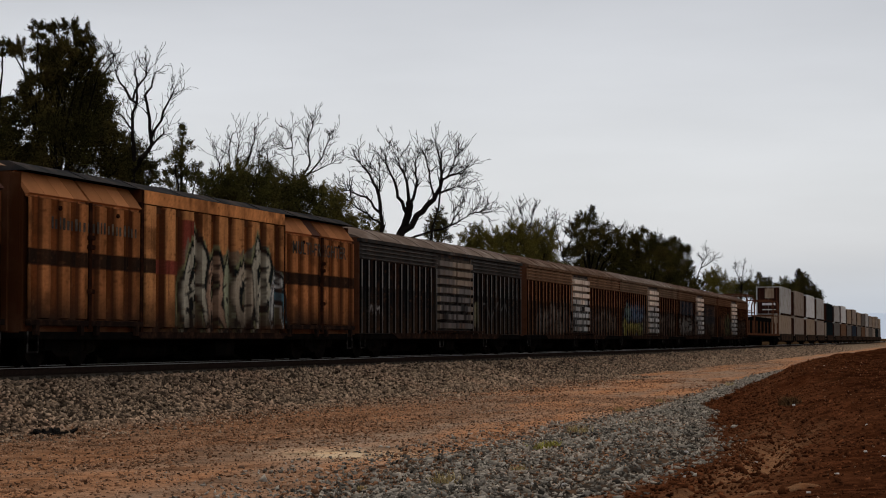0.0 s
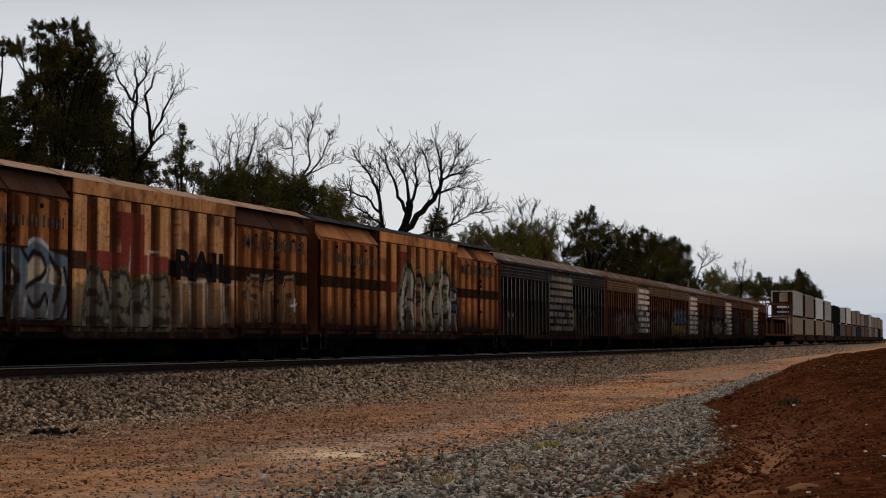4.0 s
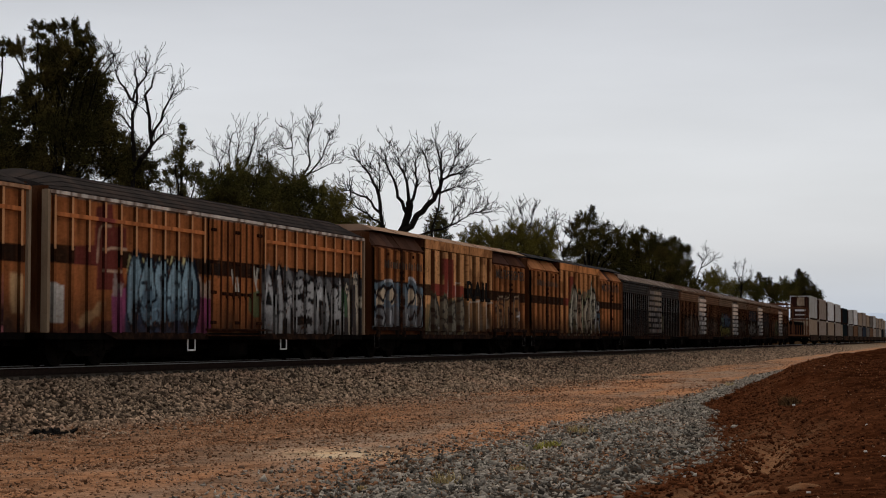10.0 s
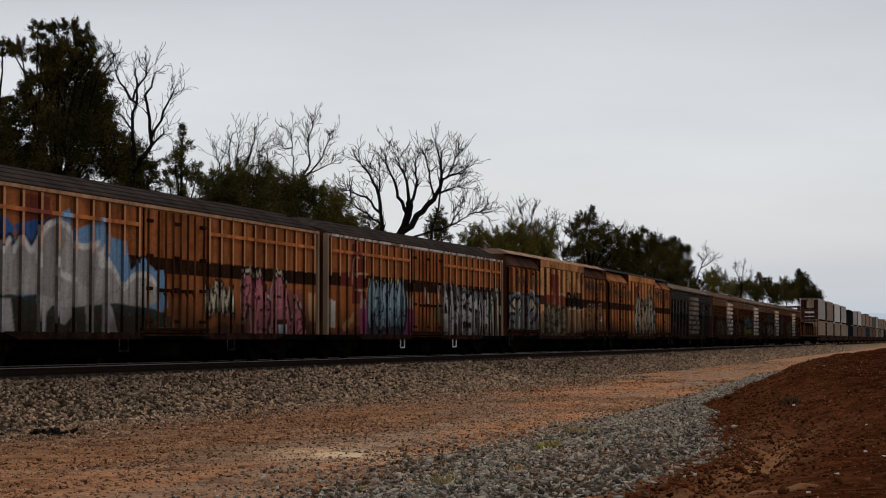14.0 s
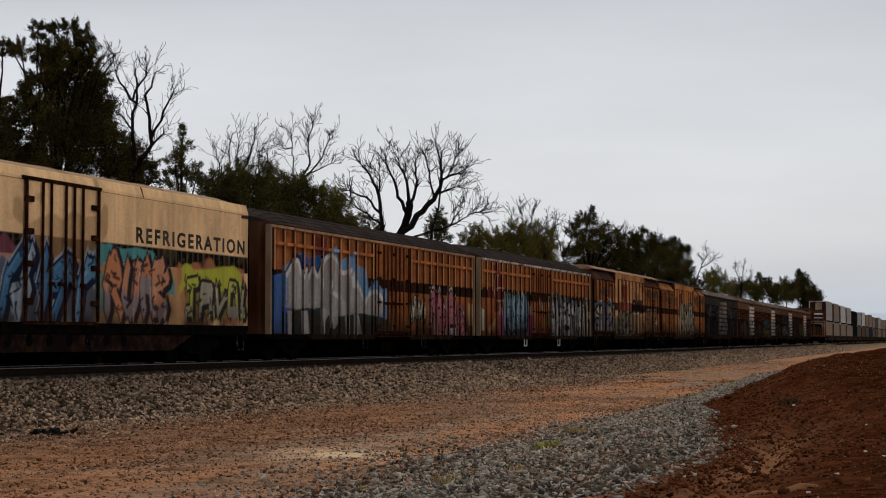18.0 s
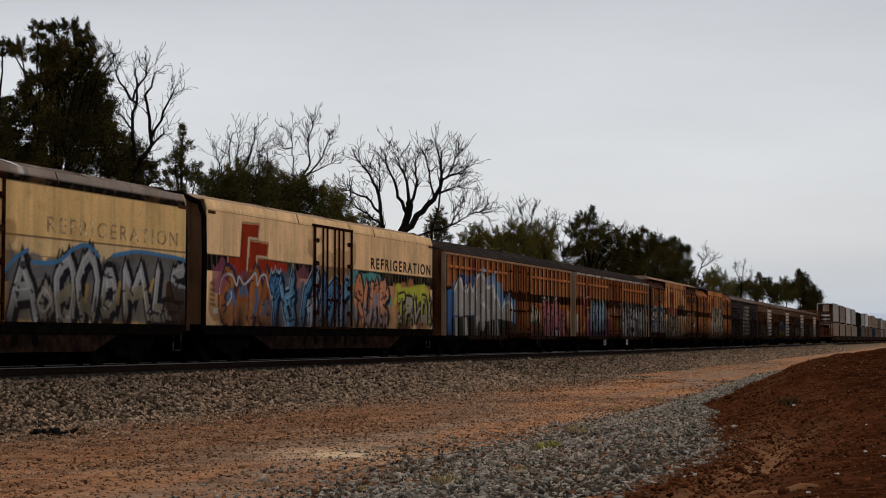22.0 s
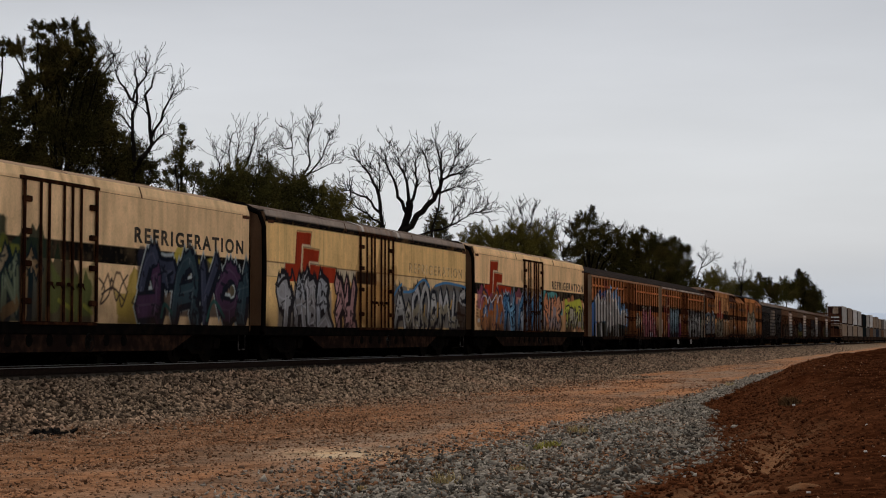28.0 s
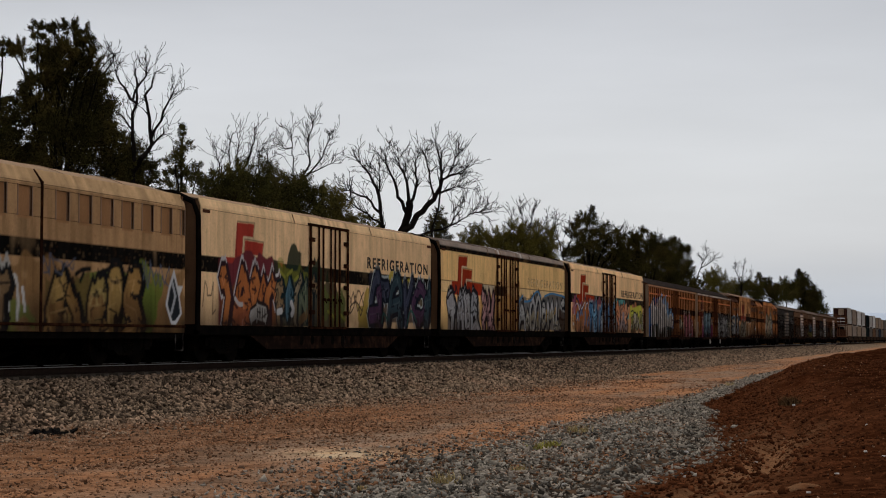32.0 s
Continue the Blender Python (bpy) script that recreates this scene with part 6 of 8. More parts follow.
c.poly([(10.87, 0.62), (10.91, 2.58), (12.37, 2.5), (14.62, 2.37), (18.89, 2.43), (18.9, 0.7)], (0.045, 0.042, 0.042), 0.95)
glyphs(c, [[[(11.07, 0.71), (11.12, 1.52), (11.36, 2.03), (11.6, 1.98), (11.82, 1.39), (11.9, 0.71)], [(11.13, 1.22), (11.75, 1.26)]], [[(12.28, 0.71), (12.27, 1.62), (12.15, 2.34)], [(12.82, 0.71), (12.77, 1.85)], [(12.31, 1.35), (12.78, 1.41)]], [[(13.34, 0.74), (13.25, 2.01), (13.77, 2.07)], [(13.29, 1.4), (13.74, 1.44)], [(13.34, 0.74), (13.91, 0.78)]],
           [[(14.63, 1.94), (14.2, 1.9), (14.17, 1.45), (14.67, 1.33), (14.64, 0.84), (14.14, 0.75)]], [[(15.08, 0.75), (14.98, 1.8), (15.51, 1.87), (15.76, 1.35), (15.52, 0.78), (15.08, 0.75)]], [[(16.22, 0.75), (16.17, 1.86)], [(16.9, 0.76), (16.8, 2.12)], [(16.26, 1.36), (16.81, 1.4)]]],
       0.30, [(0.36, 0.345, 0.325), (0.33, 0.315, 0.295)], (0.01, 0.01, 0.01), 0.09, low=(0.24, 0.23, 0.22), cut=1.1)
lines(c, 0.16, (0.17, 0.165, 0.16), [(11.32, 2.17), (11.45, 2.53)], [(12.51, 2.36), (12.73, 2.51), (12.95, 2.22)], [(13.47, 2.15), (13.62, 2.43), (14.23, 2.3)], [(14.82, 2.13), (15.1, 2.3), (15.42, 2.09)], a=0.8)
c.poly([(17.11, 1.24), (17.01, 2.04), (17.36, 2.28), (17.71, 1.98), (17.63, 1.25)], (0.07, 0.13, 0.065), 0.9)
glyphs(c, [[[(17.55, 0.76), (17.45, 2.05)]], [[(18.26, 0.79), (18.11, 2.4)], [(18.16, 1.66), (18.71, 1.76)]]], 0.24, [(0.40, 0.335, 0.245)], (0.03, 0.03, 0.03), 0.06)
c.rect(0, 18.65, 3.57, 3.75, (0.27, 0.23, 0.19), 1.0)
c.lay(((c.z > 3.57) & (c.grain(6, 1, 71) > 0.62)).astype(float), (0.05, 0.03, 0.02), 0.8)
boxvan(-7.84, "orange ribbed box van with blue and silver graffiti", c, door=(7.65, 10.85))


def flute(u, period, share, deep=0.06):
    k = (u / period) % 1
    e = 0.06
    return deep * (1 - smooth(share - e, share, k)) + deep * smooth(1 - e, 1, k)


def plugvan(rear, label, c, roof, brk=(4.95, 13.2), words=True):
    """A high van: fluted middle with an overhanging eave, and a pair of plug doors with canted tops at both ends."""
    long = c.long
    c.grime_shade(0.55)
    base = empty("plug_door_van", label, "railway wagon", "wagons of the train")
    # shade painted on each flute's rear-facing flank
    dark_at = np.where((c.u > brk[0]) & (c.u < brk[1]), ((c.u - 6.04) / 0.985) % 1, ((c.u + 0.2) / 0.78) % 1)
    c.lay(((dark_at > 0.9) & (c.z < 3.6)).astype(float), (0.03, 0.013, 0.007), 0.6)
    part("body", Shape().along_y([(-1.38, 0.72), (1.27, 0.72), (1.27, 3.55), (0.98, 4.0), (-0.98, 4.0), (-1.38, 3.55)], -long / 2 + 0.02, long / 2 - 0.02), ORANGE_END, base)
    part("upper_box", Shape().box(-1.38, 1.33, brk[0] - long / 2, brk[1] - long / 2, 3.5, 4.0), ORANGE_END, base)
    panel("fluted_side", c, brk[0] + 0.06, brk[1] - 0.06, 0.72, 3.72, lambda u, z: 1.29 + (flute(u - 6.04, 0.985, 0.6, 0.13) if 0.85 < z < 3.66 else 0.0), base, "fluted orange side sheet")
    panel("eave_board", c, brk[0] + 0.04, brk[1] - 0.04, 3.68, 3.98, lambda u, z: 1.42 + 0.02 * (z - 3.7), base, "pale overhanging eave board", dz=0.05)
    for a, b in ((0.05, brk[0] - 0.02), (brk[1] + 0.1, long - 0.05)):
        m = (a + b) / 2
        for p, q in ((a, m - 0.05), (m + 0.05, b)):
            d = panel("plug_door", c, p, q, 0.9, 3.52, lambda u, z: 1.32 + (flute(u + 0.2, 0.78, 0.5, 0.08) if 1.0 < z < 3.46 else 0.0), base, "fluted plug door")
            n = 4
            for i in range(n):
                y0, y1 = p + (q - p) * i / n - long / 2, p + (q - p) * (i + 1) / n - long / 2 - 0.015
                col = c.sample((p + q) / 2, 3.75)
                sh = [(1.40, y0, 3.54), (1.40, y1, 3.54), (1.02, y1, 4.0), (1.02, y0, 4.0), (1.3, y0, 3.5), (1.3, y1, 3.5), (0.95, y1, 3.94), (0.95, y0, 3.94)]
                ob = new("canted_panel", painted("canted_panel", sh, [(0, 1, 2, 3), (0, 4, 5, 1), (0, 3, 7, 4), (1, 5, 6, 2)], np.array([c.sample((p + q) / 2 + i * 0.3, 3.75) * (0.8 + 0.25 * ((i * 7) % 3))] * 8)))
                ob.parent = d
            for k in (0.12, 0.88):
                u = p + (q - p) * k - long / 2
                part("door_bracket", Shape().box(1.36, 1.45, u - 0.07, u + 0.07, 0.66, 0.95, 0.01), GRIMY, d)
            part("door_boss", Shape().wheel(1.39, 1.43, p + (q - p) * 0.5 - long / 2, 3.3, 0.05, 10), BAR, d)
            part("bottom_runner", Shape().box(1.34, 1.44, p - long / 2, q - long / 2, 0.86, 0.98, 0.012), GRIMY, d, "rust-streaked bottom runner")
        u = m - long / 2
        part("centre_bar", Shape().tube([(1.42, u, 0.8), (1.42, u, 3.5)], 0.05, 6), BAR, base)
        for z in (1.6, 2.55, 2.75):
            part("door_lock", Shape().box(1.40, 1.5, u - 0.09, u + 0.09, z - 0.05, z + 0.05, 0.015), BAR, base)
    for u in (brk[0], brk[1] + 0.03):
        part("dark_post", Shape().box(1.3, 1.40, u - 0.06 - long / 2, u + 0.05 - long / 2, 0.75, 3.7), BAR, base)
    roof_mesh("roof", roof, long, 1.40, 3.99, 4.2, base, "low roof", ends=0.0, flat=0.35, seams=7)
    part("lower_sill", Shape().along_x([(brk[0] - long / 2 - 0.4, 0.75), (brk[0] - long / 2, 0.6), (brk[1] - long / 2, 0.6), (brk[1] - long / 2 + 0.4, 0.75)], 1.28, 1.37), GRIMY, base)
    end_walls(base, long, 0.75, 3.95, ORANGE_END, half=1.2, ribs=4)
    running_gear(base, long, 0.74, steps_at=(0.3, long - 0.3))
    if words:
        text_mesh("MULTI-FREIGHTER", 0.5, 1.05, base, brk[1] + 0.55 - long / 2, 2.96, 1.412, LETTER, label="faded black lettering", squash=4.1)
    r = random.Random(int(rear))
    u = 0.9
    while u < 4.6:
        w = r.uniform(0.05, 0.1)
        part("worn_lettering", Shape().box(1.408, 1.411, u - long / 2, u + w - long / 2, 2.86, 3.06 + r.choice((0, 0.05))), LETTER, base, "worn unreadable lettering")
        u += w + r.choice((0.07, 0.11))
    couple(base, rear, long)
    return base


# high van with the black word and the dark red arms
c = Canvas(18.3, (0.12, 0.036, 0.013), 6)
# raised flutes pale, recesses dark: the shade between them is in the paint
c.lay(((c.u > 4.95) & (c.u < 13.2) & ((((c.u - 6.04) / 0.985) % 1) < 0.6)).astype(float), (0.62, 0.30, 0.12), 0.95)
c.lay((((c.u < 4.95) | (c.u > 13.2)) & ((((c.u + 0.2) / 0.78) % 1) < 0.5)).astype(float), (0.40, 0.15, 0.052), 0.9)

c.rect(0, 4.9, 3.5, 4.4, (0.10, 0.055, 0.04), 0.9)
c.rect(13.3, 18.3, 3.5, 4.4, (0.10, 0.055, 0.045), 0.9)
c.rect(4.9, 13.2, 3.66, 4.4, (0.52, 0.23, 0.09))
c.weather(0.75)
c.rect(0, 18.3, 2.08, 2.45, BLACK_BAND, 0.93)
c.rect(7.0, 8.2, 2.85, 3.42, (0.20, 0.04, 0.028))
c.rect(7.1, 8.2, 2.05, 2.95, (0.20, 0.038, 0.026))
c.rect(5.6, 7.4, 2.1, 2.5, (0.20, 0.04, 0.028))
c.rect(8.2, 9.4, 2.1, 2.5, (0.24, 0.05, 0.03))
c.stroke([(7.5, 2.1), (7.6, 2.9)], 0.05, (0.5, 0.42, 0.33))
c.stroke([(8.4, 1.9), (8.4, 2.6), (9.0, 2.6)], 0.05, (0.5, 0.42, 0.33))
c.poly([(-0.14, 0.81), (-0.17, 2.38), (0.33, 2.33), (0.83, 2.45), (1.51, 2.42), (2.16, 2.41), (3.18, 2.4), (3.58, 2.58), (4.48, 2.35), (4.98, 2.26), (4.88, 0.81)], (0.11, 0.15, 0.175), 0.92)
for pts in ([(0.14, 1.81), (0.33, 2.09), (0.73, 2.23), (1.25, 2.15), (1.21, 1.87), (0.75, 1.68), (0.29, 1.63)], [(1.37, 1.85), (1.41, 2.18), (1.89, 2.25), (2.17, 2.03), (2.01, 1.72), (1.58, 1.68)], [(3.19, 1.71), (3.24, 2.14), (3.7, 2.27), (4.06, 2.04), (3.89, 1.73)], [(4.19, 1.73), (4.24, 2.13), (4.61, 2.06), (4.68, 1.68)], [(2.5, 2.14), (2.66, 2.3), (2.9, 2.03), (2.73, 1.74)]):
    c.poly(pts, (0.46, 0.35, 0.23), 0.95)
c.poly([(0.26, 0.86), (0.29, 1.51), (1.11, 1.59), (2.18, 1.62), (3.6, 1.63), (4.68, 1.57), (4.69, 0.87)], (0.17, 0.165, 0.16), 0.8)
lines(c, 0.12, (0.012, 0.012, 0.014), [(-0.07, 2.17), (0.33, 1.91), (0.58, 2.17), (0.89, 2.28), (1.28, 2.2), (1.15, 1.94), (0.74, 1.8), (0.54, 1.95)], [(1.36, 2.2), (1.78, 2.29), (2.09, 2.1), (1.95, 1.84), (1.53, 1.78)], [(-0.06, 1.66), (0.22, 1.42), (0.49, 1.62), (0.9, 1.56)], [(0.1, 1.05), (0.35, 1.3), (0.75, 1.25)], [(0.98, 1.56), (1.27, 1.26), (0.99, 0.94)],
      [(1.64, 1.58), (1.8, 1.23), (2.08, 0.95)], [(2.5, 2.25), (2.9, 1.87), (2.74, 1.35), (2.61, 0.96)], [(3, 2.4), (3.32, 2.15), (3.61, 2.36), (3.94, 2.04), (3.62, 1.76), (3.19, 1.62)], [(4.18, 2.31), (4.52, 1.92), (4.38, 1.38)], [(4.67, 2.06), (4.84, 1.52), (4.54, 0.97)], [(3.31, 1.49), (3.63, 1.23), (3.92, 1.5), (4.08, 1.1)], [(2.33, 2.39), (2.41, 0.91)])
lines(c, 0.09, (0.42, 0.42, 0.41), [(0, 1.26), (0.16, 0.9), (0.35, 1.14)], [(0.76, 1.09), (0.96, 1.34)], [(1.49, 1.1), (1.53, 1.48)], [(3.09, 0.92), (3.14, 1.38)], [(3.9, 0.89), (4.14, 1.33)], [(0.94, 2.4), (1.46, 2.46), (1.89, 2.38)], [(3.35, 2.5), (3.64, 2.61), (4.06, 2.44)])
c.cloud(4.95, 9.9, 0.75, 1.95, (0.12, 0.10, 0.05), 0.75, 0.2, 8)
glyphs(c, [[[(5.51, 0.9), (5.66, 1.65), (5.98, 1.82), (6.28, 1.58), (6.42, 0.9)], [(5.63, 1.26), (6.28, 1.3)]], [[(6.89, 0.91), (6.88, 1.68), (7.29, 1.79), (7.43, 1.49), (7.02, 1.34)], [(7.02, 1.31), (7.58, 0.91)]], [[(8.28, 1.71), (7.82, 1.47), (7.86, 1), (8.32, 1.01), (8.39, 1.3)]], [[(8.76, 0.92), (8.9, 1.73), (9.31, 1.79), (9.7, 0.93)], [(8.87, 1.31), (9.5, 1.35)]]],
       0.28, [(0.15, 0.135, 0.10), (0.17, 0.14, 0.095)], (0.035, 0.03, 0.025), 0.08, halo=(0.10, 0.10, 0.055), glow=0.05)
c.cloud(9.8, 13.1, 0.85, 1.95, (0.15, 0.085, 0.04), 0.75, 0.15, 9)
lines(c, 0.07, (0.42, 0.36, 0.28), [(10.16, 1.02), (10.11, 1.88), (10.38, 1.94)], [(10.62, 1.95), (12.05, 2.05)], [(10.87, 0.98), (10.82, 1.89)], [(11.34, 1.94), (11.36, 0.94)], [(11.84, 1.95), (11.89, 0.94)], [(12.34, 2), (12.4, 0.98)], [(12.87, 1.01), (12.77, 1.88), (13.29, 1.98)])
glyphs(c, [[[(14.11, 1.06), (14.01, 1.91), (14.28, 2.05)]], [[(14.84, 1.1), (14.74, 1.96)]], [[(15.5, 1.1), (15.4, 1.95), (15.78, 2.02)]], [[(16.57, 1.11), (16.47, 1.97), (17.07, 2.02), (17.17, 1.15)]]], 0.22, [(0.26, 0.13, 0.055), (0.22, 0.10, 0.04)], (0.04, 0.025, 0.02), 0.07, halo=(0.30, 0.22, 0.14), glow=0.03)
lines(c, 0.07, (0.55, 0.52, 0.48), [(16.97, 1.5), (17.48, 1.56)], [(17.17, 1.68), (17.17, 1.36)], [(6.42, 0.97), (6.69, 0.98)])
rail_van = plugvan(11.78, "high orange plug-door van with silver and blue graffiti", c, ROOF_TAN)
text_mesh("RAIL", 0.98, 1.0, rail_van, 9.75 - 9.15, 2.02, 1.424, material("black_letter_paint", (0.012, 0.011, 0.01), rough=0.7, vary=0.4, scale=5), label="heavy black letters", squash=3.1, bold=0.03)

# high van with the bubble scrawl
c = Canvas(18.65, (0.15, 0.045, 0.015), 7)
# again pale flutes over dark recesses, their shade put into the colours
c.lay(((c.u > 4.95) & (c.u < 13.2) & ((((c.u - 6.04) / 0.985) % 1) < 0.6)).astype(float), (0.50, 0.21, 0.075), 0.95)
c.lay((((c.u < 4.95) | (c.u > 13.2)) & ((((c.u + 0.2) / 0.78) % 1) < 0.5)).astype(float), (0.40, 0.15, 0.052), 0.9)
# bright canted tops and eave hold the light from above in their paint
c.rect(0, 5, 3.5, 4.4, (0.62, 0.25, 0.10), 0.95)
c.rect(2.2, 3.2, 3.5, 4.4, (0.09, 0.05, 0.04), 0.9)
c.rect(13.3, 18.65, 3.5, 4.4, (0.56, 0.22, 0.09), 0.95)
c.rect(15.4, 17.0, 3.5, 4.4, (0.10, 0.055, 0.045), 0.9)
c.rect(5.0, 13.2, 3.66, 4.4, (0.60, 0.235, 0.08))
c.weather(0.75)
c.rect(0, 18.65, 2.1, 2.44, BLACK_BAND, 0.93)
c.rect(7.0, 7.9, 2.1, 3.45, (0.18, 0.04, 0.025))
c.rect(5.6, 7.0, 2.1, 2.44, (0.18, 0.04, 0.025))
c.poly([(6.85, 0.89), (6.72, 1.66), (7.01, 2.34), (7.31, 2.82), (7.8, 3.06), (8.25, 2.81), (8.58, 2.55), (9.37, 2.72), (9.85, 2.46), (10.83, 2.76), (12.08, 2.67), (13.09, 2.36), (13.3, 0.98)], (0.10, 0.095, 0.055), 0.85)
c.poly([(10.76, 2.7), (11.04, 3.01), (11.55, 3.21), (12.08, 3), (12.16, 2.61)], (0.055, 0.10, 0.085), 0.95)
glyphs(c, [[[(7.25, 0.97), (7.11, 1.61), (7.23, 2.15), (7.5, 2.57), (7.84, 2.85)], [(7.87, 2.87), (8.19, 2.5), (8.04, 1.9), (8.28, 1.26)], [(7.29, 1.79), (7.88, 1.88)]], [[(8.6, 0.96), (8.4, 1.64), (8.49, 2.21), (8.91, 2.42)], [(8.97, 2.4), (9.18, 1.94), (8.92, 1.41), (9.46, 0.99)]], [[(9.56, 1.14), (9.38, 1.94), (9.61, 2.48), (9.89, 1.96), (9.84, 1.14)]],
           [[(10.48, 2.31), (10.07, 1.96), (10.18, 1.32), (10.64, 1.03), (10.96, 1.45), (10.87, 2.15), (10.48, 2.31)]], [[(11.4, 1.01), (11.28, 1.7), (11.2, 2.44), (11.63, 2.89)], [(11.67, 2.89), (12.12, 2.52), (11.87, 1.91)], [(11.39, 1.72), (11.94, 1.76)]]],
       0.34, [(0.34, 0.30, 0.22), (0.32, 0.20, 0.13), (0.26, 0.26, 0.16), (0.34, 0.27, 0.19)], (0.01, 0.012, 0.012), 0.10, halo=(0.19, 0.185, 0.09), glow=0.06, shine=0.25)
lines(c, 0.11, (0.012, 0.013, 0.013), [(7.38, 1.95), (7.63, 2.23), (7.82, 1.96), (7.7, 1.55)], [(7.52, 1.34), (7.83, 1.14)], [(8.53, 1.71), (8.78, 1.92), (8.92, 1.72)], [(10.28, 1.75), (10.7, 1.98)], [(10.42, 1.35), (10.7, 1.54)], [(9.46, 1.59), (9.73, 1.38)], [(11.46, 2.15), (11.79, 2.31)], [(7.21, 1.3), (7.46, 1.14)])
glyphs(c, [[[(12.33, 1.17), (12.4, 1.73), (12.62, 2.36), (13.05, 2.13)]], [[(12.63, 1.78), (13.1, 1.67), (13.1, 1.21)]]], 0.16, [(0.42, 0.40, 0.36), (0.05, 0.10, 0.12)], (0.012, 0.014, 0.015), 0.09, halo=(0.46, 0.44, 0.41), glow=0.04)
plugvan(30.91, "high orange plug-door van with bubble-shaped graffiti", c, ROOF_DARK)


def louvre_van(rear, label, c, roof, door=(8.0, 12.0), ribs=(0.2, 0.1, 0.05), long=18.9):
    """A louvred van: close upright ribs, louvre slats under the eaves and pale slatted doors."""
    base = empty("louvre_van", label, "railway wagon", "wagons of the train")
    part("body", Shape().box(-1.38, 1.28, -long / 2 + 0.02, long / 2 - 0.02, 0.72, 3.62), GREY_END, base)
    for a, b in ((0.0, door[0]), (door[1], long)):
        panel("side_sheet", c, a + 0.02, b - 0.02, 0.78, 3.55, 1.335, base)
        n = round((b - a - 0.3) / 0.62)
        for i in range(n + 1):
            u = a + 0.15 + (b - a - 0.3) * i / n
            rib("side_rib", c, u, 0.78, 3.03, 1.33, 1.395, 0.15, base, 1.0, own=ribs, share=0.75, dark_at=2.2, dark_by=1.0, low_share=0.25)
        # slats are tinted paler than the sheet: their light is painted
        for k in range(4):
            bar("louvre_slat", c, a + 0.1, b - 0.1, 3.06 + k * 0.125, 3.115 + k * 0.125, 1.32, 1.42, base, 1.8)
    bar("cantrail", c, 0, long, 3.56, 3.68, 1.28, 1.43, base, 0.8)
    w = door[1] - door[0]
    for p, q in ((door[0] + 0.04, door[0] + w / 2 - 0.03), (door[0] + w / 2 + 0.03, door[1] - 0.04)):
        # the door sheet is darkened in colour as the shade between slats
        d = panel("slatted_door", c, p, q, 0.92, 3.45, 1.30, base, "slatted sliding door", tint=0.3)
        for k in range(8):
            bar("door_slat", c, p + 0.05, q - 0.05, 0.96 + k * 0.31, 1.17 + k * 0.31, 1.30, 1.44, d, 1.0)
    part("door_track", Shape().box(1.33, 1.5, door[0] - 1.6 - long / 2, door[1] + 1.2 - long / 2, 0.83, 0.89), GRIMY, base)
    part("side_sill", Shape().along_x([(-6.5, 0.8), (-5.8, 0.6), (5.8, 0.6), (6.5, 0.8)], 1.26, 1.37), GRIMY, base)
    roof_mesh("roof", roof, long - 0.1, 1.42, 3.68, 4.16, base, "arched ribbed roof", ends=0.8, seams=9)
    end_walls(base, long, 0.75, 3.7, RUST, ribs=4)
    running_gear(base, long, 0.76, steps_at=(0.3, door[0] + 0.5, door[1] + 1.8))
    couple(base, rear, long)
    return base


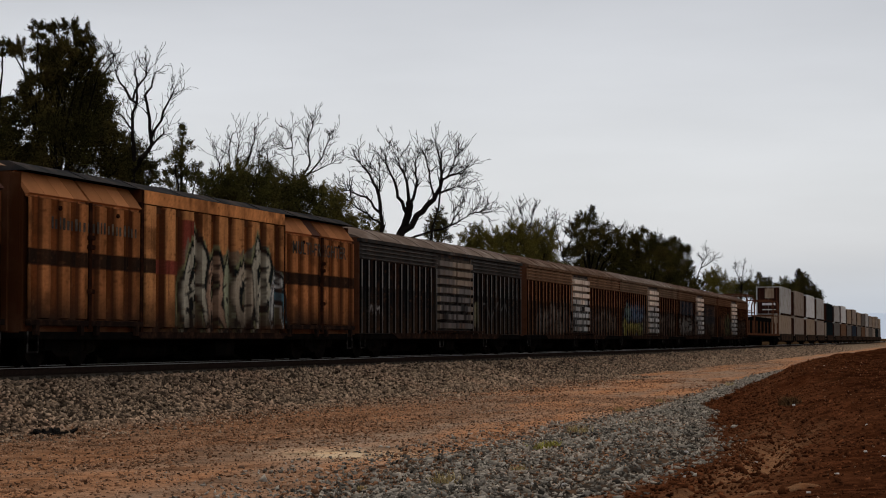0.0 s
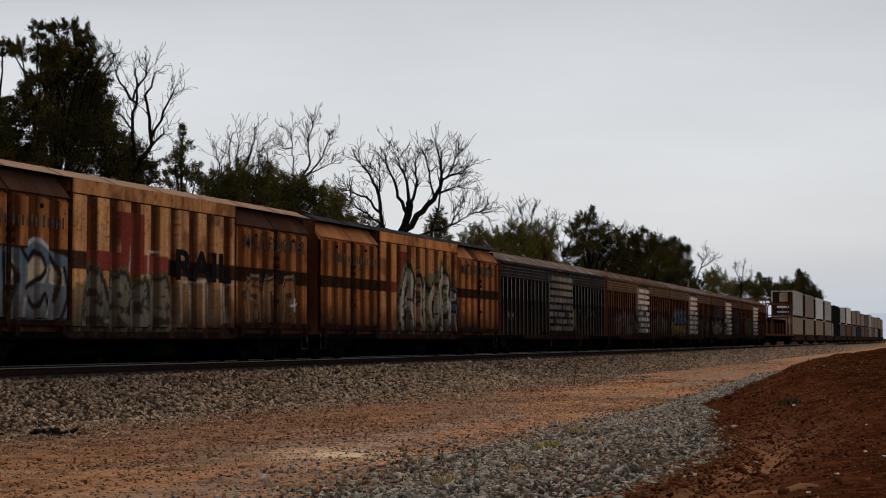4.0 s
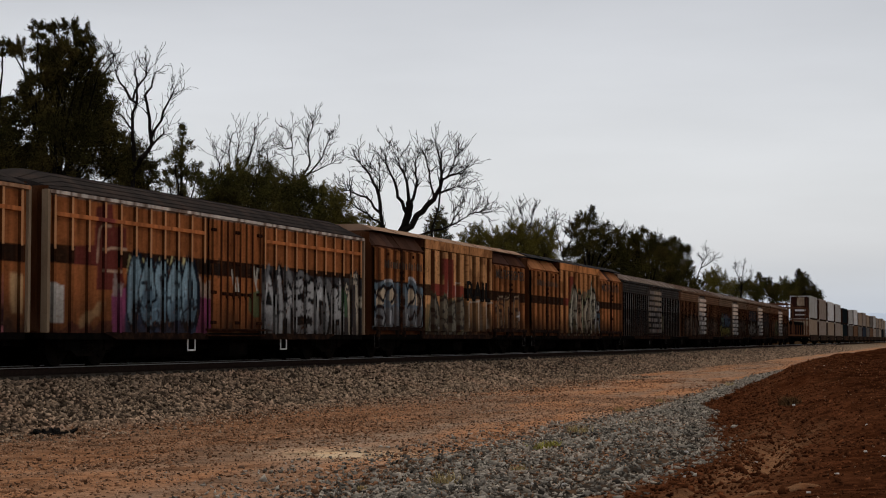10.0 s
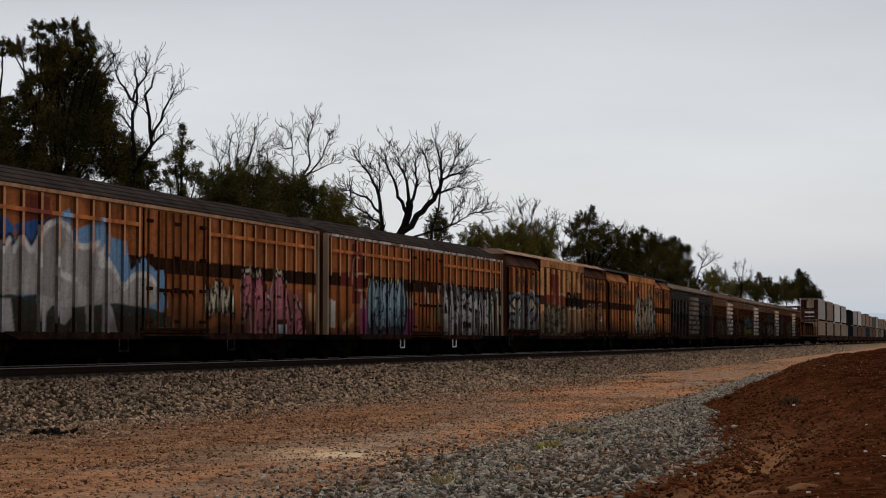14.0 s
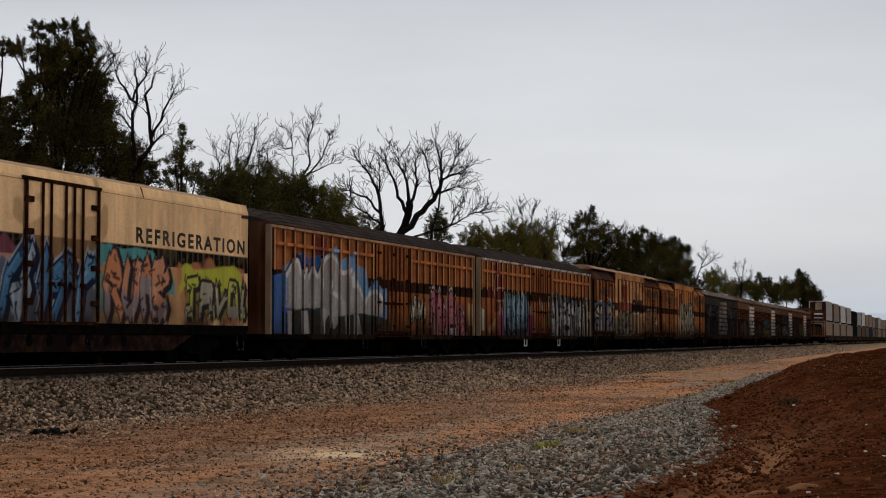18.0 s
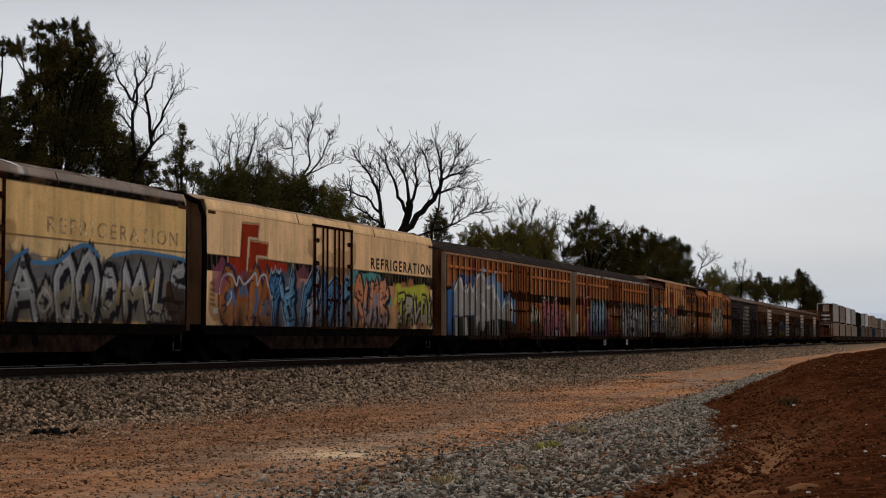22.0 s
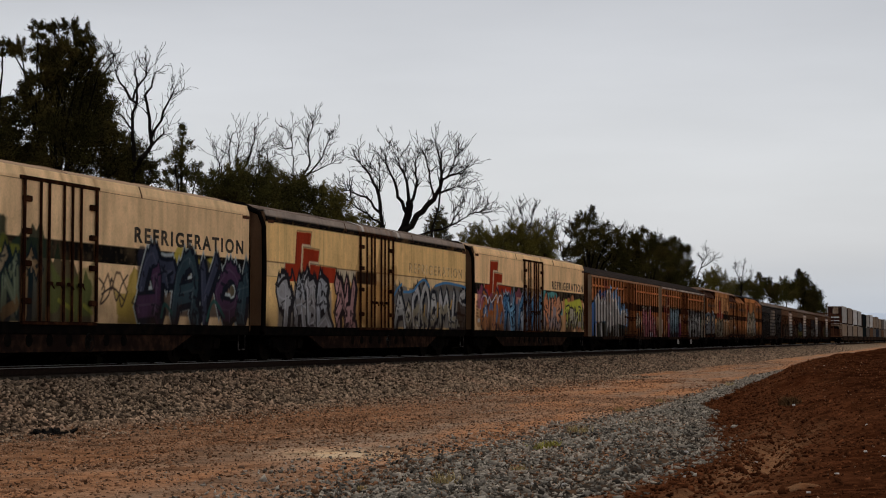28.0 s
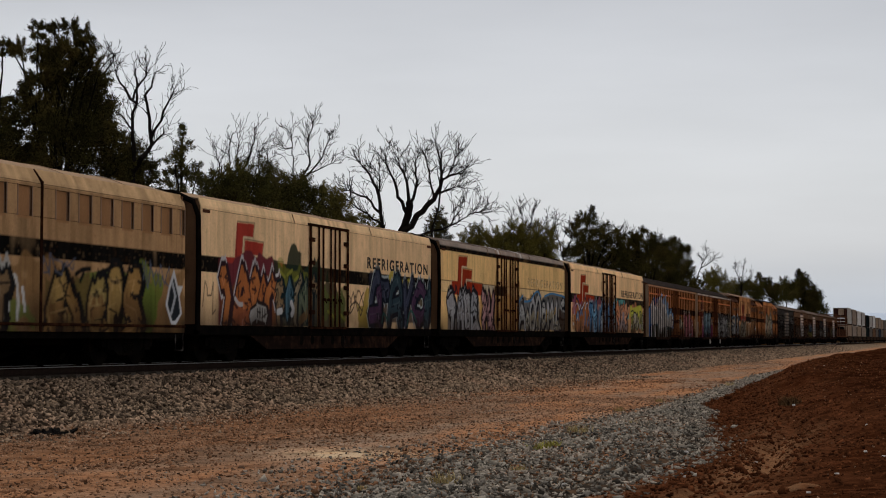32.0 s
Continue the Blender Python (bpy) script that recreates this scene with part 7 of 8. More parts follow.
for i, (rear, tone, low, roof, label) in enumerate((
        (50.09, (0.007, 0.007, 0.0075), (0.010, 0.0095, 0.0095), ROOF_DUSTY, "dark grey louvred van with faded slatted doors"),
        (69.85, (0.030, 0.010, 0.005), (0.012, 0.009, 0.008), ROOF_RUST, "rust-red louvred van with pale graffiti-covered doors"),
        (89.0, (0.030, 0.010, 0.005), (0.011, 0.010, 0.009), ROOF_DUSTY, "rust-red louvred van with yellow and grey graffiti"),
        (108.2, (0.030, 0.010, 0.005), (0.011, 0.010, 0.009), ROOF_RUST, "brown louvred van with a dark blue patch"),
        (127.9, (0.030, 0.010, 0.005), (0.011, 0.010, 0.009), ROOF_RUST, "brown louvred van with pale slatted doors"))):
    c = Canvas(18.9, tone, 20 + i, 0.075, 0.036)
    door = (7.75, 11.85) if i == 0 else (8.3, 11.6)
    c.cloud(0.2, 18.6, 0.7, 2.3, low, 0.85, 0.5)
    c.weather(0.5, (0.05, 0.02, 0.010))
    strip = ((0.09, 0.083, 0.075), (0.30, 0.17, 0.10), (0.26, 0.17, 0.11), (0.21, 0.12, 0.07), (0.22, 0.11, 0.06))[i]
    c.lay(np.clip((c.z - 3.05) * 20, 0, 1), tuple(0.62 * k for k in strip), 0.85)
    c.c *= (1 - 0.6 * np.clip(drift(c.nu, c.nz, 60, 4, 300 + i) - 0.4, 0, 1))[..., None]
    pale = (0.25, 0.19, 0.14) if i == 0 else (0.64, 0.50, 0.39)
    c.rect(door[0], door[1], 0.8, 3.5, pale, 0.95)
    c.cloud(door[0] + 0.1, door[1] - 0.1, 0.8, 2.4, (0.12, 0.11, 0.105) if i == 0 else (0.34, 0.315, 0.29), 0.85, 0.3, 8)
    if i == 0:
        c.cloud(door[0] + 0.05, door[0] + 1.6, 2.2, 3.5, (0.12, 0.105, 0.095), 0.8, 0.4, 9)
        c.cloud(12.1, 12.8, 0.9, 2.0, (0.20, 0.18, 0.11), 0.7, 0.2, 10)
        for k in range(4):
            tag(c, door[0] + 0.2, door[1] - 0.2, 1.0, 2.3, (0.02, 0.02, 0.02), 200 + k, 0.09, 6)
        tag(c, 1.0, 2.0, 1.2, 1.8, (0.22, 0.2, 0.19), 199)
        tag(c, 13.5, 17.0, 1.2, 2.2, (0.09, 0.085, 0.08), 198)
    else:
        scrawl(c, door[0] + 0.1, door[1] - 0.1, 0.95, 2.3, 3, [(0.42, 0.40, 0.37), (0.34, 0.32, 0.3)], (0.015, 0.015, 0.015), 80 + i, fat=0.42)
        scrawl(c, 1.5, 7.6, 0.85, 2.1, 6, [(0.06, 0.05, 0.045), (0.09, 0.075, 0.06)], (0.012, 0.011, 0.01), 90 + i, fat=0.35)
        scrawl(c, 12.2, 18.0, 0.85, 2.1, 6, [(0.05, 0.04, 0.035), (0.08, 0.065, 0.05)], (0.012, 0.011, 0.01), 94 + i, fat=0.35)
    if i == 2:
        scrawl(c, 1.0, 6.8, 0.85, 1.75, 5, [(0.24, 0.22, 0.05), (0.17, 0.18, 0.06)], (0.02, 0.02, 0.015), 111, halo=(0.06, 0.10, 0.14), fat=0.3)
        scrawl(c, 1.5, 7.0, 1.6, 2.5, 5, [(0.07, 0.12, 0.18), (0.10, 0.16, 0.14)], (0.015, 0.02, 0.03), 112, fat=0.3)
    if i == 3:
        c.rect(1.2, 6.8, 2.15, 3.0, (0.03, 0.055, 0.075), 0.85, 0.05)
        c.rect(12.4, 18.0, 1.7, 2.95, (0.035, 0.04, 0.045), 0.85, 0.05)
        scrawl(c, 1.0, 6.0, 0.9, 2.0, 4, [(0.2, 0.19, 0.17)], (0.02, 0.02, 0.02), 95, fat=0.3)
    if i == 4:
        scrawl(c, 2.0, 7.0, 0.9, 2.4, 4, [(0.11, 0.12, 0.06), (0.17, 0.085, 0.045)], (0.02, 0.02, 0.02), 96, fat=0.4)
    c.grime_shade(0.5)
    louvre_van(rear, label, c, roof, door, ((0.21, 0.195, 0.18), (0.32, 0.145, 0.07), (0.22, 0.10, 0.05), (0.17, 0.08, 0.042), (0.20, 0.08, 0.035))[i])


# ---- the last van: cream, with a row of small windows ----
c = Canvas(19.0, (0.47, 0.275, 0.13), 8)
c.rect(0, 19, 2.25, 2.63, BLACK_BAND)
c.rect(0, 19, 3.72, 4.3, (0.58, 0.37, 0.19))
c.weather(0.5, (0.28, 0.18, 0.09))
c.cloud(0.1, 18.9, 0.6, 2.1, (0.22, 0.12, 0.045), 0.75, 0.35)
c.cloud(10.5, 12.2, 0.75, 1.5, (0.14, 0.17, 0.04), 0.9, 0.4, 6)
c.cloud(15.0, 17.8, 0.75, 2.2, (0.13, 0.16, 0.03), 0.9, 0.4, 7)
c.poly([(13.74, 0.62), (13.77, 1.78), (14.19, 1.99), (14.73, 2.05), (15.59, 2.21), (16.28, 1.99), (16.93, 2.08), (17.5, 1.64), (17.57, 1.11), (17.18, 0.62)], (0.12, 0.155, 0.03), 0.9)
glyphs(c, [[[(13.3, 1.7), (12.98, 1.59), (12.77, 1.15), (12.91, 0.68)], [(13.3, 1.7), (13.52, 1.28), (13.46, 0.69)], [(12.86, 1.1), (13.41, 1.16)]], [[(13.56, 1.51), (13.83, 1.16), (13.91, 0.69)]], [[(14.99, 1.65), (14.59, 1.54), (14.46, 1.05), (14.66, 0.69), (15.11, 0.74)], [(14.55, 1.25), (14.95, 1.3), (14.99, 1.65)]], [[(15.47, 1.86), (15.31, 0.69)], [(15.34, 1.88), (15.7, 1.84), (15.63, 1.36), (15.35, 1.26)]],
           [[(16.66, 1.9), (16.23, 1.81), (16.13, 1.37), (16.56, 1.23), (16.68, 0.85), (16.15, 0.69)]]], 0.36, [(0.34, 0.215, 0.07), (0.30, 0.17, 0.055), (0.28, 0.20, 0.065)], (0.012, 0.012, 0.012), 0.13, low=(0.21, 0.11, 0.04), cut=1.2, shine=0.3)
lines(c, 0.1, (0.012, 0.012, 0.012), [(13.81, 1.95), (14.09, 2.06), (14.43, 2.09)], [(14, 1.81), (14.14, 1.98)], [(14.78, 2.01), (15.18, 2.1), (15.54, 2.23)])
lines(c, 0.1, (0.55, 0.53, 0.48), [(11.2, 1.03), (11.25, 1.7), (11.45, 1.82), (11.55, 1.38), (11.52, 0.98)], [(11.71, 1.6), (11.81, 1.16)])
glyphs(c, [[[(10.11, 0.91), (10.17, 1.56), (10.48, 1.68), (10.62, 1.03)]], [[(10.8, 0.92), (10.88, 1.64), (11.08, 1.7)]]], 0.34, [(0.30, 0.24, 0.16), (0.22, 0.14, 0.07)], (0.015, 0.015, 0.015), 0.1, halo=(0.42, 0.4, 0.36))
for k in (0, 1):
    tag(c, 12.3, 13.8, 1.9, 2.4, (0.08, 0.09, 0.12), 103 + k, 0.04, 12)
    tag(c, 16.8, 18.2, 1.7, 2.4, (0.08, 0.09, 0.12), 105 + k, 0.04, 12)
c.grime_shade(0.62, 0.4)
c.poly([(18.3, 0.93), (18.0, 1.4), (18.15, 1.8), (18.42, 2.25), (18.62, 1.85), (18.9, 1.85), (18.72, 1.6), (18.85, 1.2), (18.55, 0.93)], (0.55, 0.55, 0.54))
c.poly([(18.34, 1.02), (18.09, 1.4), (18.22, 1.75), (18.42, 2.05), (18.55, 1.8), (18.66, 1.6), (18.76, 1.2), (18.5, 1.02)], (0.02, 0.022, 0.025))
c.stroke([(18.3, 1.2), (18.5, 1.6), (18.35, 1.9)], 0.1, (0.35, 0.36, 0.37))
WINDOWS = [(11.5 - 0.955 * k, 12.02 - 0.955 * k) for k in range(12)], [(18.74, 18.95)] + [(17.75 - 0.955 * k, 18.27 - 0.955 * k) for k in range(6)]
for lo, hi in WINDOWS[0] + WINDOWS[1]:
    c.rect(lo, hi, 3.0, 3.66, (0.30, 0.155, 0.07))
rear = -86.5 - 19.0
base = empty("window_van", "cream van with a row of small shuttered windows and green graffiti", "railway wagon", "wagons of the train")
part("body", Shape().box(-1.38, 1.33, -9.48, 9.48, 0.74, 3.7), CREAM_END, base)
SEAM = 12.4
for (a, b), cells in zip(((0.0, SEAM - 0.03), (SEAM + 0.03, 19.0)), WINDOWS):
    panel("side_panel", c, a, b, 0.74, 3.06, 1.40, base)
    panel("side_panel", c, a, b, 3.67, 3.74, 1.40, base)
    edge = b
    for lo, hi in cells:
        panel("window_post", c, hi, edge, 3.07, 3.66, 1.40, base)
        shut = panel("shutter", c, lo, hi, 3.07, 3.66, 1.345, base, "recessed brown shutter")
        part("shutter_frame", Shape().box(1.34, 1.412, lo - 0.04 - 9.5, lo - 9.5, 3.05, 3.68).box(1.34, 1.412, hi - 9.5, hi + 0.03 - 9.5, 3.05, 3.68), ROOF_TAN, shut)
        edge = lo
    panel("window_post", c, a, edge, 3.07, 3.66, 1.40, base)
panel("cornice", c, 0, 19, 3.75, 4.05, lambda u, z: 1.40 - 0.5 * max(z - 3.77, 0), base, "banked cream cornice", dz=0.05, du=0.1)
part("dark_seam", Shape().box(1.34, 1.42, SEAM - 9.54, SEAM - 9.46, 0.74, 3.8).tube([(1.41, SEAM - 9.5, 3.75), (1.25, SEAM - 9.6, 4.03)], 0.04, 5), BAR, base)
roof_mesh("roof", ROOF_PALE, 19.0, 1.25, 4.03, 4.3, base, "pale arched roof", ends=0.3, seams=6)
end_walls(base, 19.0, 0.78, 4.0, CREAM_END, ribs=4)
part("bottom_rail", Shape().box(1.34, 1.43, -9.5, 9.5, 0.86, 0.92, 0.01), BAR, base)
running_gear(base, 19.0, 0.76, steps_at=(0.3, 18.8))
couple(base, rear, 19.0)

# ---- ahead of the vans: an open brown wagon, then double-stacked containers ----
base = empty("open_frame_wagon", "rust-brown flat wagon with tall pipe end frames", "railway wagon", "wagons of the train")
part("deck", Shape().box(-1.35, 1.35, -14.6, 14.6, 0.95, 1.12), RUST, base)
for y in (-14.3, -8.5, 8.5, 13.8):
    for x in (-1.3, 1.3):
        part("upright", Shape().tube([(x, y, 1.1), (x, y, 4.0), (x * 0.9, y, 4.35)], 0.07, 6), RUST, base)
    part("crossbar", Shape().tube([(-1.17, y, 4.35), (1.17, y, 4.35)], 0.06, 6), RUST, base)
    part("crossbar", Shape().tube([(-1.3, y, 2.9), (1.3, y, 2.9)], 0.05, 6), RUST, base)
for x in (-1.3, 1.3):
    part("hand_rail", Shape().tube([(x * 0.9, -14.3, 4.35), (x * 0.9, -8.5, 4.35)], 0.05, 6), RUST, base)
    part("hand_rail", Shape().tube([(x, 8.5, 3.4), (x, 13.8, 3.4)], 0.05, 6), RUST, base)
for i in range(9):
    part("stake", Shape().box(1.25, 1.36, -13 + i * 3.2, -12.85 + i * 3.2, 1.1, 2.2), RUST, base)
part("crate", Shape().box(-1.2, 1.2, -7.6, 7.6, 1.12, 2.6, 0.03), BLACK, base, "dark sheeted load")
running_gear(base, 29.2, 0.95, depth=0.4)
couple(base, 147.6, 29.2)


def container_mats():
    out = []
    for i, col in enumerate(((0.44, 0.42, 0.385), (0.31, 0.25, 0.20), (0.66, 0.64, 0.61), (0.15, 0.13, 0.11), (0.012, 0.017, 0.018), (0.17, 0.095, 0.055), (0.035, 0.042, 0.055), (0.33, 0.25, 0.18))):
        out.append(paint_mat("container_paint", col, (col[0] * 0.35, col[1] * 0.26, col[2] * 0.2), 0.8))
    return out


BOXES = container_mats()
DOOR_BROWN = paint_mat("brown_door_paint", (0.03, 0.012, 0.009), (0.016, 0.008, 0.006))


def container(base, y, z, mat, long=12.19, high=2.9, ends=None, name="container"):
    h = long / 2
    sh = Shape().box(-1.19, 1.19, y - h + 0.05, y + h - 0.05, z + 0.05, z + high - 0.02)
    n = int(long / 0.28)
    for i in range(n):
        a = y - h + 0.12 + i * (long - 0.24) / n
        sh.box(1.19, 1.22, a, a + 0.14, z + 0.15, z + high - 0.12)
    box = part(name, sh, mat, base, "corrugated shipping container")
    frame_sh = Shape()
    for yy in (y - h + 0.06, y + h - 0.06):
        for x in (-1.16, 1.16):
            frame_sh.box(x - 0.06, x + 0.06, yy - 0.06, yy + 0.06, z, z + high)
    for x in (-1.17, 1.17):
        frame_sh.box(x - 0.05, x + 0.05, y - h, y + h, z + high - 0.1, z + high)
    part("frame", frame_sh, mat, box)
    # the dark between stacked containers is put into these rails' colour
    foot = Shape()
    for x in (-1.17, 1.18):
        foot.box(x - 0.05, x + 0.05, y - h, y + h, z, z + 0.2)
    part("bottom_rail", foot, GRIMY, box)
    part("door", Shape().box(-1.1, -0.02, y - h - 0.01, y - h + 0.04, z + 0.14, z + high - 0.12).box(0.02, 1.1, y - h - 0.01, y - h + 0.04, z + 0.14, z + high - 0.12), ends or mat, box)
    for x in (-0.85, -0.3, 0.3, 0.85):
        part("locking_bar", Shape().tube([(x, y - h - 0.04, z + 0.1), (x, y - h - 0.04, z + high - 0.08)], 0.03, 5), RUST, box)
    return box


def stack_wagon(rear, pitch, pairs, label, sill=0.55):
    """A low well wagon that carries two containers one on the other."""
    for i, (low, up, low_high, up_high) in enumerate(pairs):
        base = empty("well_wagon", label, "railway wagon", "wagons of the train")
        part("well_side", Shape().box(1.22, 1.36, -6.9, 6.9, 0.45, 1.15, 0.02).box(-1.36, -1.22, -6.9, 6.9, 0.45, 1.15, 0.02), CONTAINER_DECK, base)
        part("well_floor", Shape().box(-1.22, 1.22, -6.6, 6.6, 0.35, 0.45), BLACK, base)
        for s in (-1, 1):
            a, b = sorted((s * 6.6, s * 8.4))
            part("platform", Shape().box(-1.25, 1.25, a, b, 0.75, 1.0), BLACK, base)
            bogie = part("bogie", SIDE_FRAME, BLACK, base, "near-black three-piece bogie")
            bogie.location = (0, s * 7.7, 0)
            for k in (-0.87, 0.87):
                ws = part("wheelset", WHEELSET, BLACK, bogie)
                ws.location = (0, k, 0.46)
        if low is not None:
            container(base, 0, 0.45, BOXES[low], high=low_high, ends=BOXES[7] if i == 0 else DOOR_BROWN, name="lower_container")
        if up is not None:
            container(base, 0, 0.45 + low_high + 0.02, BOXES[up], high=up_high, ends=DOOR_BROWN, name="upper_container")
        if i == 0 and up == 0:
            part("placard", Shape().box(-0.35, 0.55, -6.16, -6.12, 4.75, 5.75), BOXES[7], base, "cream placard on the brown doors")
            part("white_strip", Shape().box(-0.6, 0.7, -6.16, -6.12, 4.05, 4.27), WHITE, base, "white strip with worn lettering")
            part("white_strip", Shape().box(-0.6, 0.7, -6.16, -6.12, 3.55, 3.66), WHITE, base)
        couple(base, rear + i * pitch - 0.8, 13.8)


CONTAINER_DECK = paint_mat("grimy_deck_paint", (0.022, 0.016, 0.012))
stack_wagon(179.65, 17.4, [(7, 0, 2.6, 2.9), (1, 1, 2.6, 2.9), (7, 2, 2.6, 2.9), (1, 0, 2.6, 2.9)], "well wagon with two stacked pale containers")
stack_wagon(251.0, 17.4, [(4, 4, 2.6, 2.6), (3, 0, 2.6, 2.6), (5, 2, 2.6, 2.9), (3, 7, 2.6, 2.6), (6, 1, 2.6, 2.9), (3, 7, 2.6, 2.6), (5, 3, 2.6, 2.6), (1, 0, 2.6, 2.9), (3, 1, 2.6, 2.6), (1, 7, 2.6, 2.6), (4, 1, 2.6, 2.9), (3, 7, 2.6, 2.6)], "well wagon with two stacked weathered containers")
# ---- trees behind the train ----
LENS = 3100.0


class Stand:
    """A spot behind the track, so many metres to the left of the camera, at a bearing given as a column of the view."""

    def __init__(self, column, away):
        a = radians(TURN) - math.atan((column - 784) / LENS)
        self.x, self.y, self.column = -away, away / math.tan(a), column
        self.deep = away / math.sin(a) * math.cos(radians(TURN) - a)
        self.z = ground_z(self.x, self.y) - 0.05
        self.k = self.deep / LENS

    def at(self, column, line, back=0.0):
        """A place over the spot, in its own space; back: metres further off."""
        s = (column - self.column) * self.k
        c, w = math.cos(radians(TURN)), math.sin(radians(TURN))
        return Vector((s * c - back * w, s * w + back * c, 1.6 + (601 - line) * self.k - self.z))


class Limbs:
    def __init__(self, seed, fine=0.014):
        self.r, self.wood, self.fine = random.Random(seed), Shape(), fine

    def branch(self, p, d, length, radius, depth, crook=0.13, lift=0.1):
        """A slender tapering twig that forks."""
        n, pts, rad, q = 3, [p.copy()], [radius], p.copy()
        for i in range(n):
            d = (d + Vector((self.r.gauss(0, crook), self.r.gauss(0, crook), self.r.gauss(0, crook) + lift * 0.4))).normalized()
            q = q + d * (length / n)
            pts.append(q.copy())
            rad.append(max(radius * (1 - 0.45 * (i + 1) / n), self.fine * 0.7))
        self.wood.tube(pts, rad, 5 if radius > 0.05 else 3)
        if depth <= 0:
            return
        for k in range(self.r.randint(1, 2)):
            axis = d.orthogonal().normalized()
            axis.rotate(Matrix.Rotation(self.r.uniform(0, 6.28), 3, d))
            nd = (d + axis * self.r.uniform(0.3, 0.85) + Vector((0, 0, lift))).normalized()
            self.branch(pts[-1] if k == 0 else pts[self.r.randint(1, n)], nd, length * self.r.uniform(0.5, 0.95), max(rad[-1] * 0.75, self.fine), depth - 1, crook, lift)

    def limb(self, pts, r0, r1, twigs=6, depth=2, reach=1.0, lowest=0.3):
        """A limb through given places, with twigs along its upper part."""
        fine = []
        for a, b in zip(pts, pts[1:]):
            for i in range(3):
                f = i / 3
                fine.append(a.lerp(b, f) + Vector([self.r.gauss(0, 0.035) * (a - b).length for _ in range(3)]) * (i > 0))
        fine.append(pts[-1])
        m = len(fine)
        self.wood.tube(fine, [r0 + (r1 - r0) * (i / (m - 1)) ** 0.8 for i in range(m)], 7 if r0 > 0.08 else 5)
        for k in range(twigs):
            i = self.r.randint(int(m * lowest), m - 1) if k > 1 else m - 1
            d = (fine[i] - fine[max(i - 1, 0)]).normalized()
            axis = d.orthogonal().normalized()
            axis.rotate(Matrix.Rotation(self.r.uniform(0, 6.28), 3, d))
            nd = (d + axis * self.r.uniform(0.35, 1.0) + Vector((0, 0, 0.2))).normalized()
            rr = (r0 + (r1 - r0) * i / (m - 1)) * self.r.uniform(0.28, 0.5)
            self.branch(fine[i], nd, reach * self.r.uniform(0.5, 1.25), max(rr, self.fine), depth)


def dead_tree(column, away, limbs, seed, label="leafless dead tree behind the track", reach=1.0, depth=2):
    """limbs: (thickness at the foot and the tip, twigs, places as column and line)."""
    s = Stand(column, away)
    lm = Limbs(seed, min(s.k * 0.5, 0.022))
    joints = [Vector((0, 0, 0))]
    for r0, r1, twigs, pts in limbs:
        q = [s.at(a, b, lm.r.gauss(0, 0.35)) for a, b in pts]
        if twigs > 3:
            q[-1] = q[-2].lerp(q[-1], 0.35)
        close = min(((p - q[0]).length, i) for i, p in enumerate(joints))
        if close[0] < 0.9:
            q[0] = joints[close[1]]
        else:
            foot = Vector((q[0].x * 0.25, q[0].y * 0.25, 0))
            q = [foot, foot.lerp(q[0], 0.6)] + q
        joints += [a.lerp(b, k / 4) for a, b in zip(q, q[1:]) for k in range(5)]
        lm.limb(q, r0 * 0.85, r1, int(twigs * 2.0), depth + 1, reach * 0.85 * min(22 * s.k, 0.75), 0.45 if len(q) > len(pts) else 0.25)
    ob = thing("dead_tree", lm.wood, DEADWOOD, label, "dead tree", "dead trees behind the track")
    ob.matrix_basis = pose(s.x, s.y, s.z)
    return ob


def foliage(name, lobes, r, size, mat, base, density=1.0, ragged=True, spread=1.0):
    """A crown of many small drooping leaves, clumped and uneven. lobes: centre, radius."""
    pos, g = [], np.random.default_rng(r.randrange(10 ** 6))
    for c, rad in lobes:
        clumps = []
        for _ in range(max(int(6 + 8 * rad * rad), 5)):
            u = Vector((r.gauss(0, 1), r.gauss(0, 1), r.gauss(0, 1))).normalized() * rad * r.random() ** 0.5
            clumps.append((c + u, rad * r.uniform(0.2, 0.42), 0.55))
        if ragged:
            # sprays that stick out of the outline
            for _ in range(9):
                u = Vector((r.gauss(0, 1), r.gauss(0, 1), r.gauss(0.5, 1))).normalized()
                for k in range(4):
                    clumps.append((c + u * rad * (0.8 + 0.16 * k) + Vector((0, 0, 0.05 * rad * k)), rad * (0.20 - 0.035 * k), 0.6))
        for cc, cr, wide in clumps:
            m = int(density * r.uniform(70, 120) * (cr / 0.5) ** 1.6 * (0.24 / size) * spread) + 1
            pos.append(np.array(cc) + g.normal((0, 0, -0.1), (wide, wide, wide * 1.1), (m, 3)) * cr)
    p = np.concatenate(pos)
    n = len(p)
    d = g.normal(size=(n, 3)) + np.array([0, 0, -0.7])
    d /= np.linalg.norm(d, axis=1, keepdims=True)
    s = np.cross(d, g.normal(size=(n, 3)))
    s /= np.linalg.norm(s, axis=1, keepdims=True)
    ln, wd = size * g.uniform(0.6, 1.5, (n, 1)), size * g.uniform(0.16, 0.30, (n, 1))
    v = np.stack([p, p + d * ln * 0.5 + s * wd, p + d * ln, p + d * ln * 0.5 - s * wd], 1).reshape(-1, 3)
    me = bpy.data.meshes.new(name)
    me.vertices.add(4 * n)
    me.vertices.foreach_set("co", v.reshape(-1))
    me.loops.add(4 * n)
    me.loops.foreach_set("vertex_index", np.arange(4 * n))
    me.polygons.add(n)
    me.polygons.foreach_set("loop_start", np.arange(n) * 4)
    me.materials.append(mat)
    me.update(calc_edges=True)
    return part(name, me, mat, base, "drooping olive foliage with gaps")


